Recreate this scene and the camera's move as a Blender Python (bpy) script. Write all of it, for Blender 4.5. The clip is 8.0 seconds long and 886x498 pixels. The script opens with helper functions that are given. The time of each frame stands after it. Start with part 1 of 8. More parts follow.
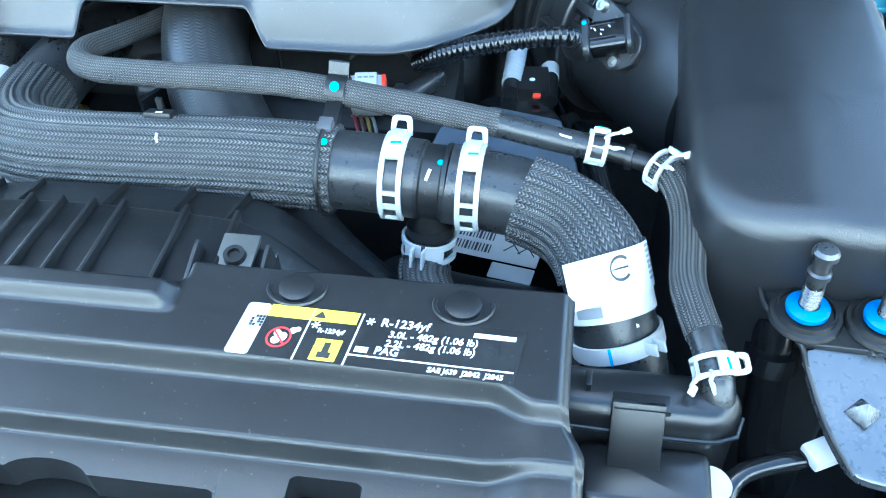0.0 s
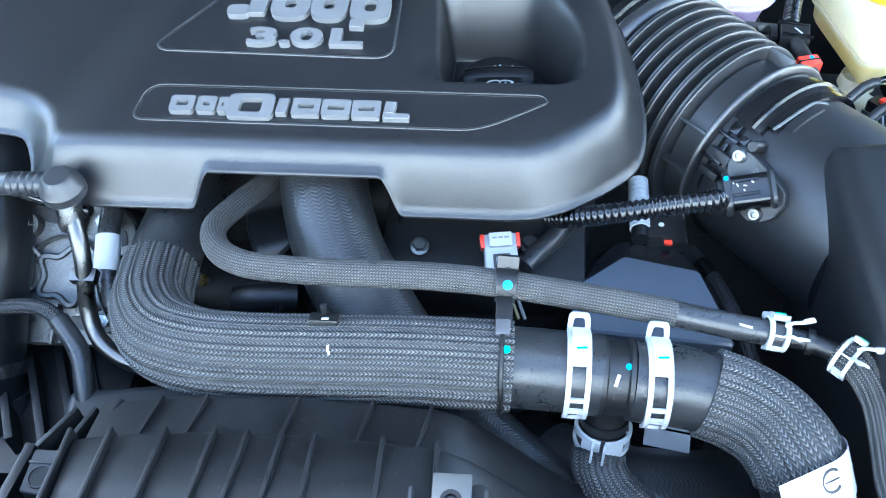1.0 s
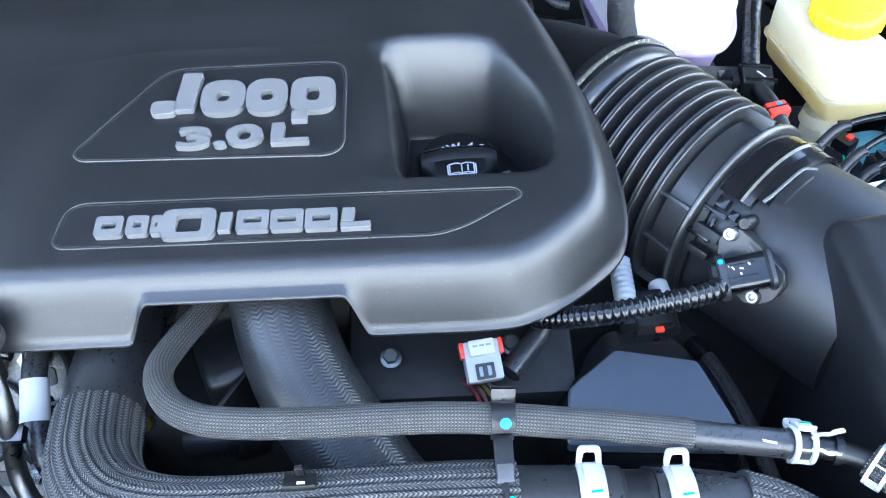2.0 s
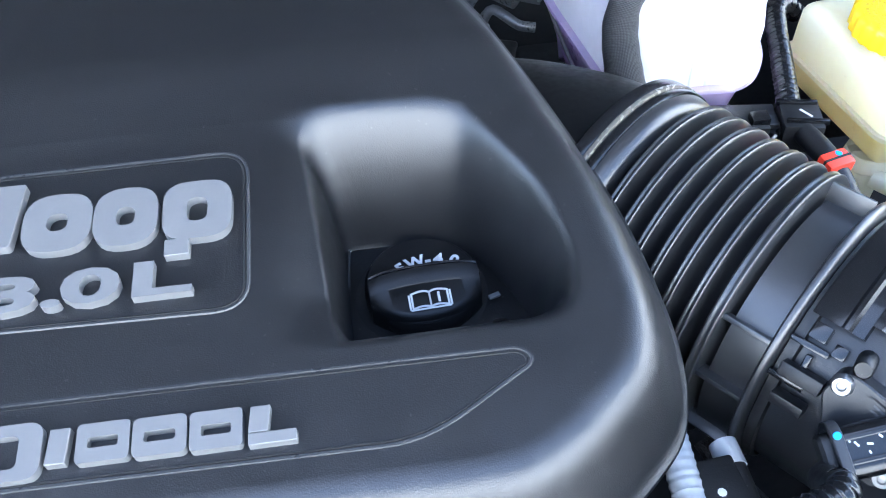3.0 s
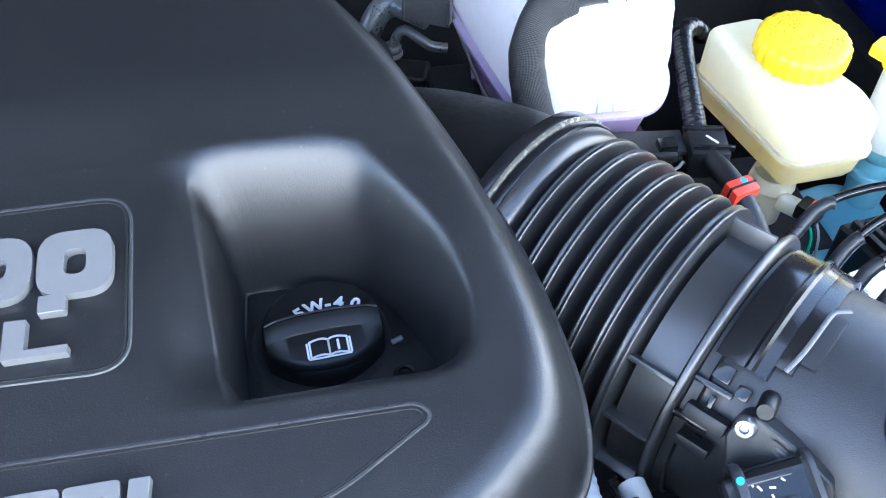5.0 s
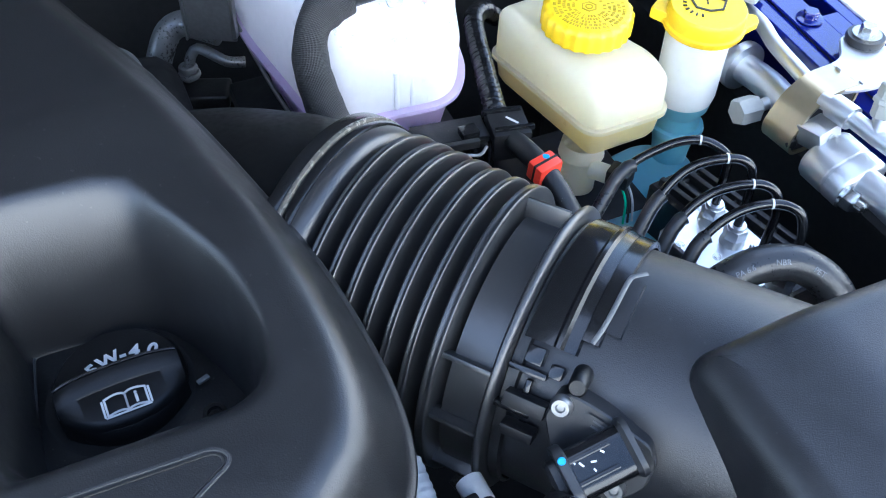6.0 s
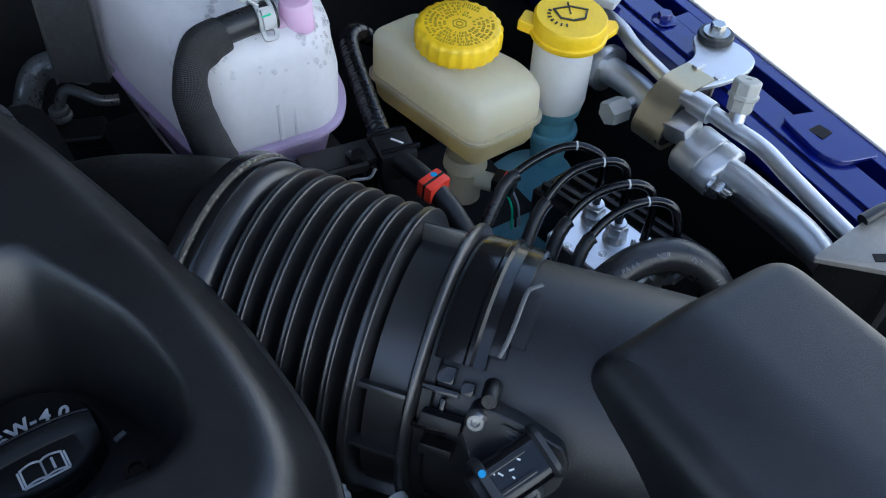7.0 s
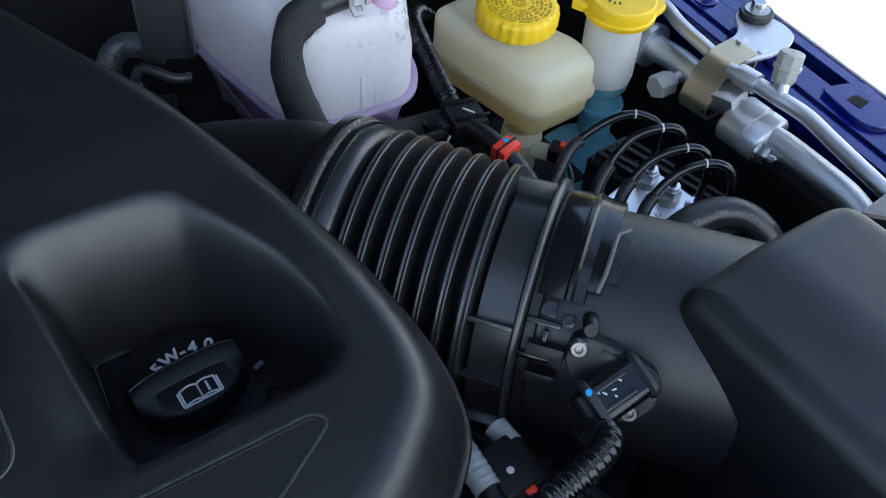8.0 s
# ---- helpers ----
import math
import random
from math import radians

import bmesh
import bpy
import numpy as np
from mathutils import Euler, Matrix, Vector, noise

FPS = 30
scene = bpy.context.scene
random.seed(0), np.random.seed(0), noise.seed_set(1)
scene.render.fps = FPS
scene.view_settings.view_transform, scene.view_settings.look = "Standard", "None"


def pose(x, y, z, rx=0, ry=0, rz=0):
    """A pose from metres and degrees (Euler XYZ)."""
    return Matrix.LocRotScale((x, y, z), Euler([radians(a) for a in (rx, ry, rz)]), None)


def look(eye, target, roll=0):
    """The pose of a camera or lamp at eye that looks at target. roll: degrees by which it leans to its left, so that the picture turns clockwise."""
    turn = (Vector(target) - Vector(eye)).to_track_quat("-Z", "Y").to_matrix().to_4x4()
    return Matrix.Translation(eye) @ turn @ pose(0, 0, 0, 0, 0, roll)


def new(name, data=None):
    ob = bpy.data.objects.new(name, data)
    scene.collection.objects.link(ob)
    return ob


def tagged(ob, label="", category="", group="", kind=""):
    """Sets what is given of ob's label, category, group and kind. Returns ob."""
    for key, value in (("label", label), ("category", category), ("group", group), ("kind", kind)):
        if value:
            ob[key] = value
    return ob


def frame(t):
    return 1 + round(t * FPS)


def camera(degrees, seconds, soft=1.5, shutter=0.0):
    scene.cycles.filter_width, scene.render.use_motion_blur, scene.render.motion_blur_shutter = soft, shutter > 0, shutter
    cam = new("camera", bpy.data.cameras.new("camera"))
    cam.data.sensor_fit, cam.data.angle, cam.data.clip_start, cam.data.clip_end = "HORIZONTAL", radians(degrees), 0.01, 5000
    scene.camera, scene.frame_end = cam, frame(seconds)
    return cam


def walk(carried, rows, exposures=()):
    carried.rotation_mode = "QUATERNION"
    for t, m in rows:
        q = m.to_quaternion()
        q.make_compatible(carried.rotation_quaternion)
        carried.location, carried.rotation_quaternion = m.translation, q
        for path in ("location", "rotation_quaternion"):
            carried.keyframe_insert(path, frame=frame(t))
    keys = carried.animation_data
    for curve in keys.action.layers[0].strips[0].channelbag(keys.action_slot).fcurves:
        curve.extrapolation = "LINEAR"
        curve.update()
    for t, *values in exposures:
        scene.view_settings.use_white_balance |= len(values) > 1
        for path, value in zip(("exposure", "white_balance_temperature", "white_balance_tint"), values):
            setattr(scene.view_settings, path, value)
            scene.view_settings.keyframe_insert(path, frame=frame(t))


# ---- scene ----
cam = camera(53.0, 8.0, 1.1)
PATH = [
    (0, (0.103, 0.026, 1.342), (-0.153, 1.4, -0.089), -3.0),
    (0.5, (0.051, 0.093, 1.373), (-0.201, 1.452, -0.072), -3.2),
    (1, (-0.035, 0.115, 1.424), (-0.187, 1.467, -0.043), -2.7),
    (1.5, (-0.094, 0.151, 1.438), (-0.153, 1.524, -0.015), -2.8),
    (1.7, (-0.079, 0.168, 1.437), (-0.109, 1.534, -0.024), -2.6),
    (2.8, (-0.054, 0.364, 1.354), (0.032, 1.717, -0.116), -3.5),
    (3, (-0.065, 0.402, 1.334), (0.06, 1.752, -0.137), -2.9),
    (3.5, (-0.054, 0.434, 1.312), (0.124, 1.775, -0.162), -1.3),
    (4, (-0.053, 0.44, 1.314), (0.171, 1.768, -0.165), 0.1),
    (5.3, (-0.039, 0.418, 1.339), (0.251, 1.746, -0.128), 0.3),
    (5.5, (-0.03, 0.417, 1.337), (0.261, 1.739, -0.134), -1.0),
    (6, (-0.009, 0.425, 1.331), (0.538, 1.667, -0.138), 0.5),
    (6.5, (-0.011, 0.43, 1.342), (0.711, 1.583, -0.124), 2.6),
    (7, (-0.015, 0.428, 1.351), (0.754, 1.55, -0.115), 2.7),
    (7.5, (-0.034, 0.416, 1.367), (0.729, 1.527, -0.11), 2.0),
    (8, (-0.089, 0.417, 1.366), (0.69, 1.524, -0.106), 2.8),
]
EXPOSURES = [(0.0, 3.42, 4790, -11), (0.5, 3.43, 4900, -7), (1.0, 3.43, 5080, -2), (1.5, 3.40, 5200, 1), (3.0, 3.38, 5430, 6), (5.5, 3.32, 5400, 6), (6.0, 2.72, 5430, 5), (6.5, 1.97, 5450, 4), (7.0, 1.26, 5520, 4), (7.5, 1.22, 5550, 4), (8.0, 1.28, 5580, 4)]
walk(cam, [(t, look(eye, target, roll)) for t, eye, target, roll in PATH], EXPOSURES)

# ---- world, sun ----
SUN_EL, SUN_AZ = 55.0, 30.0          # degrees above the ground; from the car's rear, towards its right side
world = bpy.data.worlds.new("world")
scene.world = world
world.use_nodes = True
wt = world.node_tree
sky = wt.nodes.new("ShaderNodeTexSky")
sky.sky_type = "NISHITA"
sky.sun_disc = False
sky.sun_elevation = radians(SUN_EL)
sky.sun_rotation = radians(-SUN_AZ)
sky.air_density, sky.dust_density = 1.0, 4.0
bg = wt.nodes["Background"]
bg.inputs["Strength"].default_value = 0.15
wt.links.new(sky.outputs[0], bg.inputs[0])
sun_dir = Vector((-math.sin(radians(SUN_AZ)) * math.cos(radians(SUN_EL)), math.cos(radians(SUN_AZ)) * math.cos(radians(SUN_EL)), math.sin(radians(SUN_EL))))
sun_data = bpy.data.lights.new("sun", "SUN")
sun_data.energy, sun_data.angle, sun_data.color = 4.0, radians(0.55), (1.0, 0.95, 0.87)
sun = new("sun", sun_data)
sun.matrix_world = look((0, 0, 0), tuple(-sun_dir))


# ---- materials ----
def mat(name, base, rough=0.5, metal=0.0, var=0.25, scale=40.0, bump=0.0, bscale=900.0, spec=0.5, rvar=0.12, coat=0.0, dust=0.0):
    """A procedural surface: colour, gloss and fine relief varied at two scales, in metres."""
    m = bpy.data.materials.new(name)
    m.use_nodes = True
    nt = m.node_tree
    p = nt.nodes["Principled BSDF"]
    p.inputs["Metallic"].default_value = metal
    p.inputs["Specular IOR Level"].default_value = spec
    p.inputs["Coat Weight"].default_value = coat
    co = nt.nodes.new("ShaderNodeTexCoord")
    n1 = nt.nodes.new("ShaderNodeTexNoise")
    n1.inputs["Scale"].default_value = scale
    n1.inputs["Detail"].default_value = 5
    nt.links.new(co.outputs["Object"], n1.inputs["Vector"])
    n2 = nt.nodes.new("ShaderNodeTexNoise")
    n2.inputs["Scale"].default_value = scale * 9
    n2.inputs["Detail"].default_value = 3
    nt.links.new(co.outputs["Object"], n2.inputs["Vector"])
    add = nt.nodes.new("ShaderNodeMath")
    add.operation = "ADD"
    nt.links.new(n1.outputs["Fac"], add.inputs[0])
    nt.links.new(n2.outputs["Fac"], add.inputs[1])
    ramp = nt.nodes.new("ShaderNodeMapRange")
    ramp.inputs["From Min"].default_value, ramp.inputs["From Max"].default_value = 0.6, 1.4
    nt.links.new(add.outputs[0], ramp.inputs["Value"])
    mix = nt.nodes.new("ShaderNodeMix")
    mix.data_type = "RGBA"
    lo = [max(0.0, c * (1 - var)) for c in base]
    hi = [min(1.0, c * (1 + var)) for c in base]
    mix.inputs["A"].default_value, mix.inputs["B"].default_value = (*lo, 1), (*hi, 1)
    nt.links.new(ramp.outputs[0], mix.inputs["Factor"])
    col = mix.outputs["Result"]
    if dust:
        sp = nt.nodes.new("ShaderNodeTexNoise")
        sp.inputs["Scale"].default_value, sp.inputs["Detail"].default_value = 420, 2
        nt.links.new(co.outputs["Object"], sp.inputs["Vector"])
        dr = nt.nodes.new("ShaderNodeMapRange")
        dr.inputs["From Min"].default_value, dr.inputs["From Max"].default_value = 0.70, 0.76
        nt.links.new(sp.outputs["Fac"], dr.inputs["Value"])
        sc = nt.nodes.new("ShaderNodeMath")
        sc.operation = "MULTIPLY"
        sc.inputs[1].default_value = dust
        nt.links.new(dr.outputs[0], sc.inputs[0])
        dm = nt.nodes.new("ShaderNodeMix")
        dm.data_type = "RGBA"
        nt.links.new(sc.outputs[0], dm.inputs["Factor"])
        nt.links.new(col, dm.inputs["A"])
        dm.inputs["B"].default_value = (0.35, 0.33, 0.30, 1)
        col = dm.outputs["Result"]
    nt.links.new(col, p.inputs["Base Color"])
    rr = nt.nodes.new("ShaderNodeMapRange")
    rr.inputs["From Min"].default_value, rr.inputs["From Max"].default_value = 0.6, 1.4
    rr.inputs["To Min"].default_value, rr.inputs["To Max"].default_value = max(0.02, rough - rvar), min(1, rough + rvar)
    nt.links.new(add.outputs[0], rr.inputs["Value"])
    nt.links.new(rr.outputs[0], p.inputs["Roughness"])
    if bump:
        n3 = nt.nodes.new("ShaderNodeTexNoise")
        n3.inputs["Scale"].default_value = bscale
        n3.inputs["Detail"].default_value = 2
        nt.links.new(co.outputs["Object"], n3.inputs["Vector"])
        b = nt.nodes.new("ShaderNodeBump")
        b.inputs["Strength"].default_value = bump
        b.inputs["Distance"].default_value = 0.0006
        nt.links.new(n3.outputs["Fac"], b.inputs["Height"])
        nt.links.new(b.outputs[0], p.inputs["Normal"])
    return m


def math_node(nt, op, a, b=None):
    n = nt.nodes.new("ShaderNodeMath")
    n.operation = op
    for i, v in enumerate((a, b)):
        if v is None:
            continue
        if isinstance(v, (int, float)):
            n.inputs[i].default_value = v
        else:
            nt.links.new(v, n.inputs[i])
    return n.outputs[0]


def braid_mat(name, rows, pitch, thread, gap, herring, rough=0.55, depth=0.0006):
    """Woven sleeve on a tube: rows of thread round it, pitch metres along it; herring: rows of slanted stitches instead of diamonds."""
    m = bpy.data.materials.new(name)
    m.use_nodes = True
    nt = m.node_tree
    p = nt.nodes["Principled BSDF"]
    uv = nt.nodes.new("ShaderNodeUVMap")
    sep = nt.nodes.new("ShaderNodeSeparateXYZ")
    nt.links.new(uv.outputs[0], sep.inputs[0])
    u, v = sep.outputs[0], sep.outputs[1]
    tau = 2 * math.pi
    if herring:
        ur = math_node(nt, "MULTIPLY", u, rows)
        zig = math_node(nt, "PINGPONG", ur, 1.0)
        ph = math_node(nt, "ADD", math_node(nt, "MULTIPLY", v, 1 / pitch), math_node(nt, "MULTIPLY", zig, 0.9))
        stitch = math_node(nt, "SINE", math_node(nt, "MULTIPLY", ph, tau))
        row = math_node(nt, "ABSOLUTE", math_node(nt, "COSINE", math_node(nt, "MULTIPLY", ur, math.pi / 2)))
        h = math_node(nt, "MULTIPLY", math_node(nt, "ADD", math_node(nt, "MULTIPLY", stitch, 0.46), 0.50), math_node(nt, "ADD", math_node(nt, "MULTIPLY", row, 0.88), 0.12))
    else:
        a = math_node(nt, "SINE", math_node(nt, "MULTIPLY", math_node(nt, "ADD", math_node(nt, "MULTIPLY", u, rows), math_node(nt, "MULTIPLY", v, 1 / pitch)), tau))
        b = math_node(nt, "SINE", math_node(nt, "MULTIPLY", math_node(nt, "SUBTRACT", math_node(nt, "MULTIPLY", u, rows), math_node(nt, "MULTIPLY", v, 1 / pitch)), tau))
        h = math_node(nt, "ADD", math_node(nt, "MULTIPLY", math_node(nt, "MULTIPLY", a, b), 0.5), 0.5)
    co = nt.nodes.new("ShaderNodeTexCoord")
    n1 = nt.nodes.new("ShaderNodeTexNoise")
    n1.inputs["Scale"].default_value, n1.inputs["Detail"].default_value = 60, 6
    nt.links.new(co.outputs["Object"], n1.inputs["Vector"])
    f = math_node(nt, "MULTIPLY", math_node(nt, "POWER", math_node(nt, "MAXIMUM", h, 0.0), 1.6), math_node(nt, "ADD", math_node(nt, "MULTIPLY", n1.outputs["Fac"], 1.0), 0.5))
    mix = nt.nodes.new("ShaderNodeMix")
    mix.data_type = "RGBA"
    mix.inputs["A"].default_value, mix.inputs["B"].default_value = (*gap, 1), (*thread, 1)
    nt.links.new(f, mix.inputs["Factor"])
    nt.links.new(mix.outputs["Result"], p.inputs["Base Color"])
    p.inputs["Roughness"].default_value = rough
    bn = nt.nodes.new("ShaderNodeBump")
    bn.inputs["Strength"].default_value, bn.inputs["Distance"].default_value = 0.8, depth
    nt.links.new(h, bn.inputs["Height"])
    nt.links.new(bn.outputs[0], p.inputs["Normal"])
    return m


def clear_mat(name, base, through_w=0.35, rough=0.35, sss=0.6, spread=0.6):
    """Milky translucent plastic of a fluid bottle."""
    m = mat(name, base, rough, var=0.06, scale=18, bump=0.1, bscale=300)
    p = m.node_tree.nodes["Principled BSDF"]
    p.inputs["Subsurface Weight"].default_value = sss
    p.inputs["Subsurface Radius"].default_value = (0.03, 0.03, 0.03)
    p.inputs["Subsurface Scale"].default_value = spread
    nt = m.node_tree
    tr = nt.nodes.new("ShaderNodeBsdfTranslucent")
    tr.inputs["Color"].default_value = (*base, 1)
    mx = nt.nodes.new("ShaderNodeMixShader")
    mx.inputs[0].default_value = through_w
    nt.links.new(p.outputs[0], mx.inputs[1])
    nt.links.new(tr.outputs[0], mx.inputs[2])
    nt.links.new(mx.outputs[0], nt.nodes["Material Output"].inputs["Surface"])
    return m


COVER = mat("cover_plastic", (0.0080, 0.0083, 0.0094), 0.37, spec=0.74, var=0.18, scale=14, bump=0.22, bscale=1500, rvar=0.05, dust=0.07)
BLACK = mat("black_plastic", (0.0052, 0.0053, 0.0058), 0.45, var=0.3, scale=25, bump=0.2, bscale=700, dust=0.15)
GRAIN = mat("grained_plastic", (0.0118, 0.0123, 0.0140), 0.36, var=0.15, scale=20, bump=0.30, bscale=1800, rvar=0.05, dust=0.06, spec=0.6)
SATIN = mat("satin_plastic", (0.0100, 0.0102, 0.0112), 0.36, var=0.15, scale=16, bump=0.12, bscale=2200, rvar=0.05, dust=0.12)
GLOSS = mat("glossy_plastic", (0.0056, 0.0058, 0.0066), 0.18, var=0.3, scale=25, rvar=0.06)
RUBBER = mat("rubber", (0.0215, 0.0222, 0.0235), 0.33, var=0.25, scale=45, bump=0.25, bscale=400, dust=0.1)
BELLOWS = mat("bellows_rubber", (0.0175, 0.0178, 0.0187), 0.33, spec=0.85, var=0.12, scale=30, rvar=0.02, bump=0.03, bscale=900)
LINER = mat("felt_liner", (0.016, 0.018, 0.024), 0.95, var=0.25, scale=30, bump=0.4, bscale=600)
# near-black that stands for shade deep in the bay and in openings
SHADE_BLACK = mat("shade_black", (0.0035, 0.0035, 0.0038), 0.7, var=0.4, scale=15)
SILVER = mat("silver_paint", (0.145, 0.145, 0.146), 0.45, spec=0.3, metal=0.15, var=0.03, scale=60, rvar=0.02)
ALU = mat("aluminium", (0.64, 0.65, 0.66), 0.47, metal=1.0, var=0.02, scale=12, rvar=0.02)
CAST = mat("cast_aluminium", (0.105, 0.105, 0.102), 0.40, metal=0.8, var=0.35, scale=70, bump=0.7, bscale=500)
STEEL = mat("zinc_steel", (0.52, 0.52, 0.50), 0.26, metal=1.0, var=0.04, scale=14, rvar=0.02)
STEEL_DULL = mat("dull_steel", (0.20, 0.20, 0.19), 0.38, metal=0.85, var=0.1, scale=30)
BRASS = mat("brass", (0.60, 0.42, 0.14), 0.3, metal=1.0, var=0.1)
WHITE_CLAMP = mat("white_coated_steel", (0.43, 0.437, 0.435), 0.40, var=0.06, scale=60)
PAPER = mat("white_label", (0.47, 0.48, 0.49), 0.5, var=0.04, scale=30)
YELLOW = mat("yellow_plastic", (0.90, 0.60, 0.008), 0.40, var=0.08, scale=40, bump=0.15)
YELLOW_INK = mat("yellow_ink", (0.85, 0.72, 0.03), 0.5, var=0.03)
DARK_INK = mat("dark_ink", (0.02, 0.02, 0.02), 0.5, var=0.1)
RELIEF_SHADE = mat("relief_shade", (0.42, 0.30, 0.01), 0.5, var=0.1)
WHITE_INK = mat("white_ink", (0.60, 0.60, 0.60), 0.5, var=0.03)
RED_INK = mat("red_ink", (0.55, 0.03, 0.03), 0.5, var=0.05)
BLUE_INK = mat("blue_paint_mark", (0.02, 0.30, 0.62), 0.5, var=0.1)
GREEN_INK = mat("green_paint_mark", (0.02, 0.45, 0.22), 0.5, var=0.1)
BLUE_RING = mat("blue_plastic", (0.010, 0.11, 0.34), 0.4, var=0.1)
RED = mat("red_plastic", (0.75, 0.05, 0.025), 0.35, var=0.1)
BLUE_BODY = mat("blue_car_paint", (0.004, 0.008, 0.150), 0.16, metal=0.1, var=0.05, scale=200, coat=0.8, rvar=0.04)
TANK = clear_mat("coolant_tank_plastic", (0.85, 0.85, 0.865))
DROP = mat("water_drop", (0.98, 0.985, 0.99), 0.03, var=0.0, rvar=0.0)
DROP.node_tree.nodes["Principled BSDF"].inputs["Transmission Weight"].default_value = 1.0
DROP.node_tree.nodes["Principled BSDF"].inputs["IOR"].default_value = 1.33
DROP.node_tree.nodes["Principled BSDF"].inputs["Transmission Weight"].default_value = 0.9
DROP.node_tree.nodes["Principled BSDF"].inputs["IOR"].default_value = 1.33
TANK_LOW = clear_mat("coolant_filled_plastic", (0.62, 0.49, 0.73))
PINK = clear_mat("pink_plastic", (0.80, 0.56, 0.76))
BRAKE = clear_mat("brake_reservoir_plastic", (1.0, 0.930, 0.71), 0.5, sss=0.9, spread=1.4)
BRAKE_LOW = clear_mat("fluid_filled_plastic", (1.0, 0.870, 0.52), 0.5, sss=0.9, spread=1.4)
WASH = clear_mat("washer_bottle_plastic", (0.88, 0.89, 0.87))
WASH_LOW = clear_mat("washer_fluid_plastic", (0.22, 0.50, 0.60), 0.40)
GROUND = mat("concrete", (0.33, 0.30, 0.25), 0.85, var=0.12, scale=0.8, bump=0.3, bscale=60)
# pale surface of the unseen walls that send light back at the car
BOUNCE_WALL = mat("pale_bounce_wall", (0.76, 0.79, 0.83), 0.85, var=0.05, scale=0.6, bump=0.2, bscale=40)
GREY_CLIP = mat("dark_grey_plastic", (0.07, 0.07, 0.075), 0.4, var=0.15)
GREY_PRINT = mat("grey_print", (0.20, 0.21, 0.23), 0.6, var=0.1)
GREY_CONN = mat("grey_plastic", (0.36, 0.37, 0.38), 0.45, var=0.05)
BRAID = braid_mat("braided_sleeve", 100, 0.0024, (0.165, 0.164, 0.162), (0.008, 0.008, 0.008), True, 0.5, 0.0009)
BRAID_SMALL = braid_mat("woven_sleeve", 56, 0.0018, (0.175, 0.170, 0.163), (0.006, 0.006, 0.006), True)
STEEL_BLACK = mat("dark_casting", (0.02, 0.02, 0.02), 0.4, metal=0.4, var=0.4, scale=60, bump=0.4, bscale=300)
BRAID_DARK = braid_mat("dark_woven_sleeve", 24, 0.0024, (0.028, 0.028, 0.030), (0.006, 0.006, 0.006), True)
KNIT = braid_mat("knitted_sleeve", 38, 0.0018, (0.050, 0.050, 0.052), (0.002, 0.002, 0.002), False, 0.55)
CORD = braid_mat("cord_rubber", 44, 0.0026, (0.030, 0.0305, 0.032), (0.0185, 0.019, 0.0195), True, 0.36, 0.00022)


# ---- mesh helpers ----
def part(name, bm, material, parent=None, label="", smooth=True):
    """One mesh object from a bmesh, under its thing."""
    bmesh.ops.recalc_face_normals(bm, faces=bm.faces)
    me = bpy.data.meshes.new(name)
    bm.to_mesh(me)
    bm.free()
    for f in me.polygons:
        f.use_smooth = smooth
    if smooth:
        me.set_sharp_from_angle(angle=radians(38))
    me.materials.append(material)
    ob = new(name, me)
    if parent is not None:
        ob.parent = parent
        ob.matrix_parent_inverse = Matrix.Translation(parent.location).inverted()
    if label:
        ob["label"] = label
    return ob


def thing(name, label, category, at=(0, 0, 0), group="", kind=""):
    ob = new(name)
    ob.location = at
    ob.empty_display_size = 0.01
    return tagged(ob, label, category, group, kind)


def moved(bm, m):
    bmesh.ops.transform(bm, matrix=m, verts=bm.verts)
    return bm


def joined(*parts):
    out = bmesh.new()
    me = bpy.data.meshes.new("tmp")
    for b in parts:
        b.to_mesh(me)
        out.from_mesh(me)
        b.free()
    bpy.data.meshes.remove(me)
    return out


def basis(origin, x, z):
    """A pose with its x along x and its z near z."""
    x, z = Vector(x).normalized(), Vector(z)
    y = z.cross(x).normalized()
    z = x.cross(y)
    m = Matrix((x, y, z)).transposed().to_4x4()
    m.translation = origin
    return m


def box(sx, sy, sz, bevel=0.002, seg=2):
    """A rounded box about the origin."""
    bm = bmesh.new()
    bmesh.ops.create_cube(bm, size=1.0)
    bmesh.ops.scale(bm, vec=(sx, sy, sz), verts=bm.verts)
    if bevel:
        bmesh.ops.bevel(bm, geom=bm.edges[:], offset=min(bevel, 0.49 * min(sx, sy, sz)), segments=seg, profile=0.6, affect="EDGES")
    return bm


def lathe(profile, seg=32, full=360.0, start=0.0):
    """A turned shape about z: profile of (radius, height)."""
    bm = bmesh.new()
    closed = full >= 359.9
    n = seg if closed else seg + 1
    rings = []
    for r, z in profile:
        if r < 1e-6:
            rings.append([bm.verts.new((0, 0, z))])
            continue
        rings.append([bm.verts.new((r * math.cos(radians(start + full * i / seg)), r * math.sin(radians(start + full * i / seg)), z)) for i in range(n)])
    for a, b in zip(rings[:-1], rings[1:]):
        for i in range(seg):
            j = (i + 1) % n
            if len(a) == 1 and len(b) == 1:
                continue
            if len(a) == 1:
                bm.faces.new((a[0], b[i], b[j]))
            elif len(b) == 1:
                bm.faces.new((a[i], a[j], b[0]))
            else:
                bm.faces.new((a[i], a[j], b[j], b[i]))
    return bm


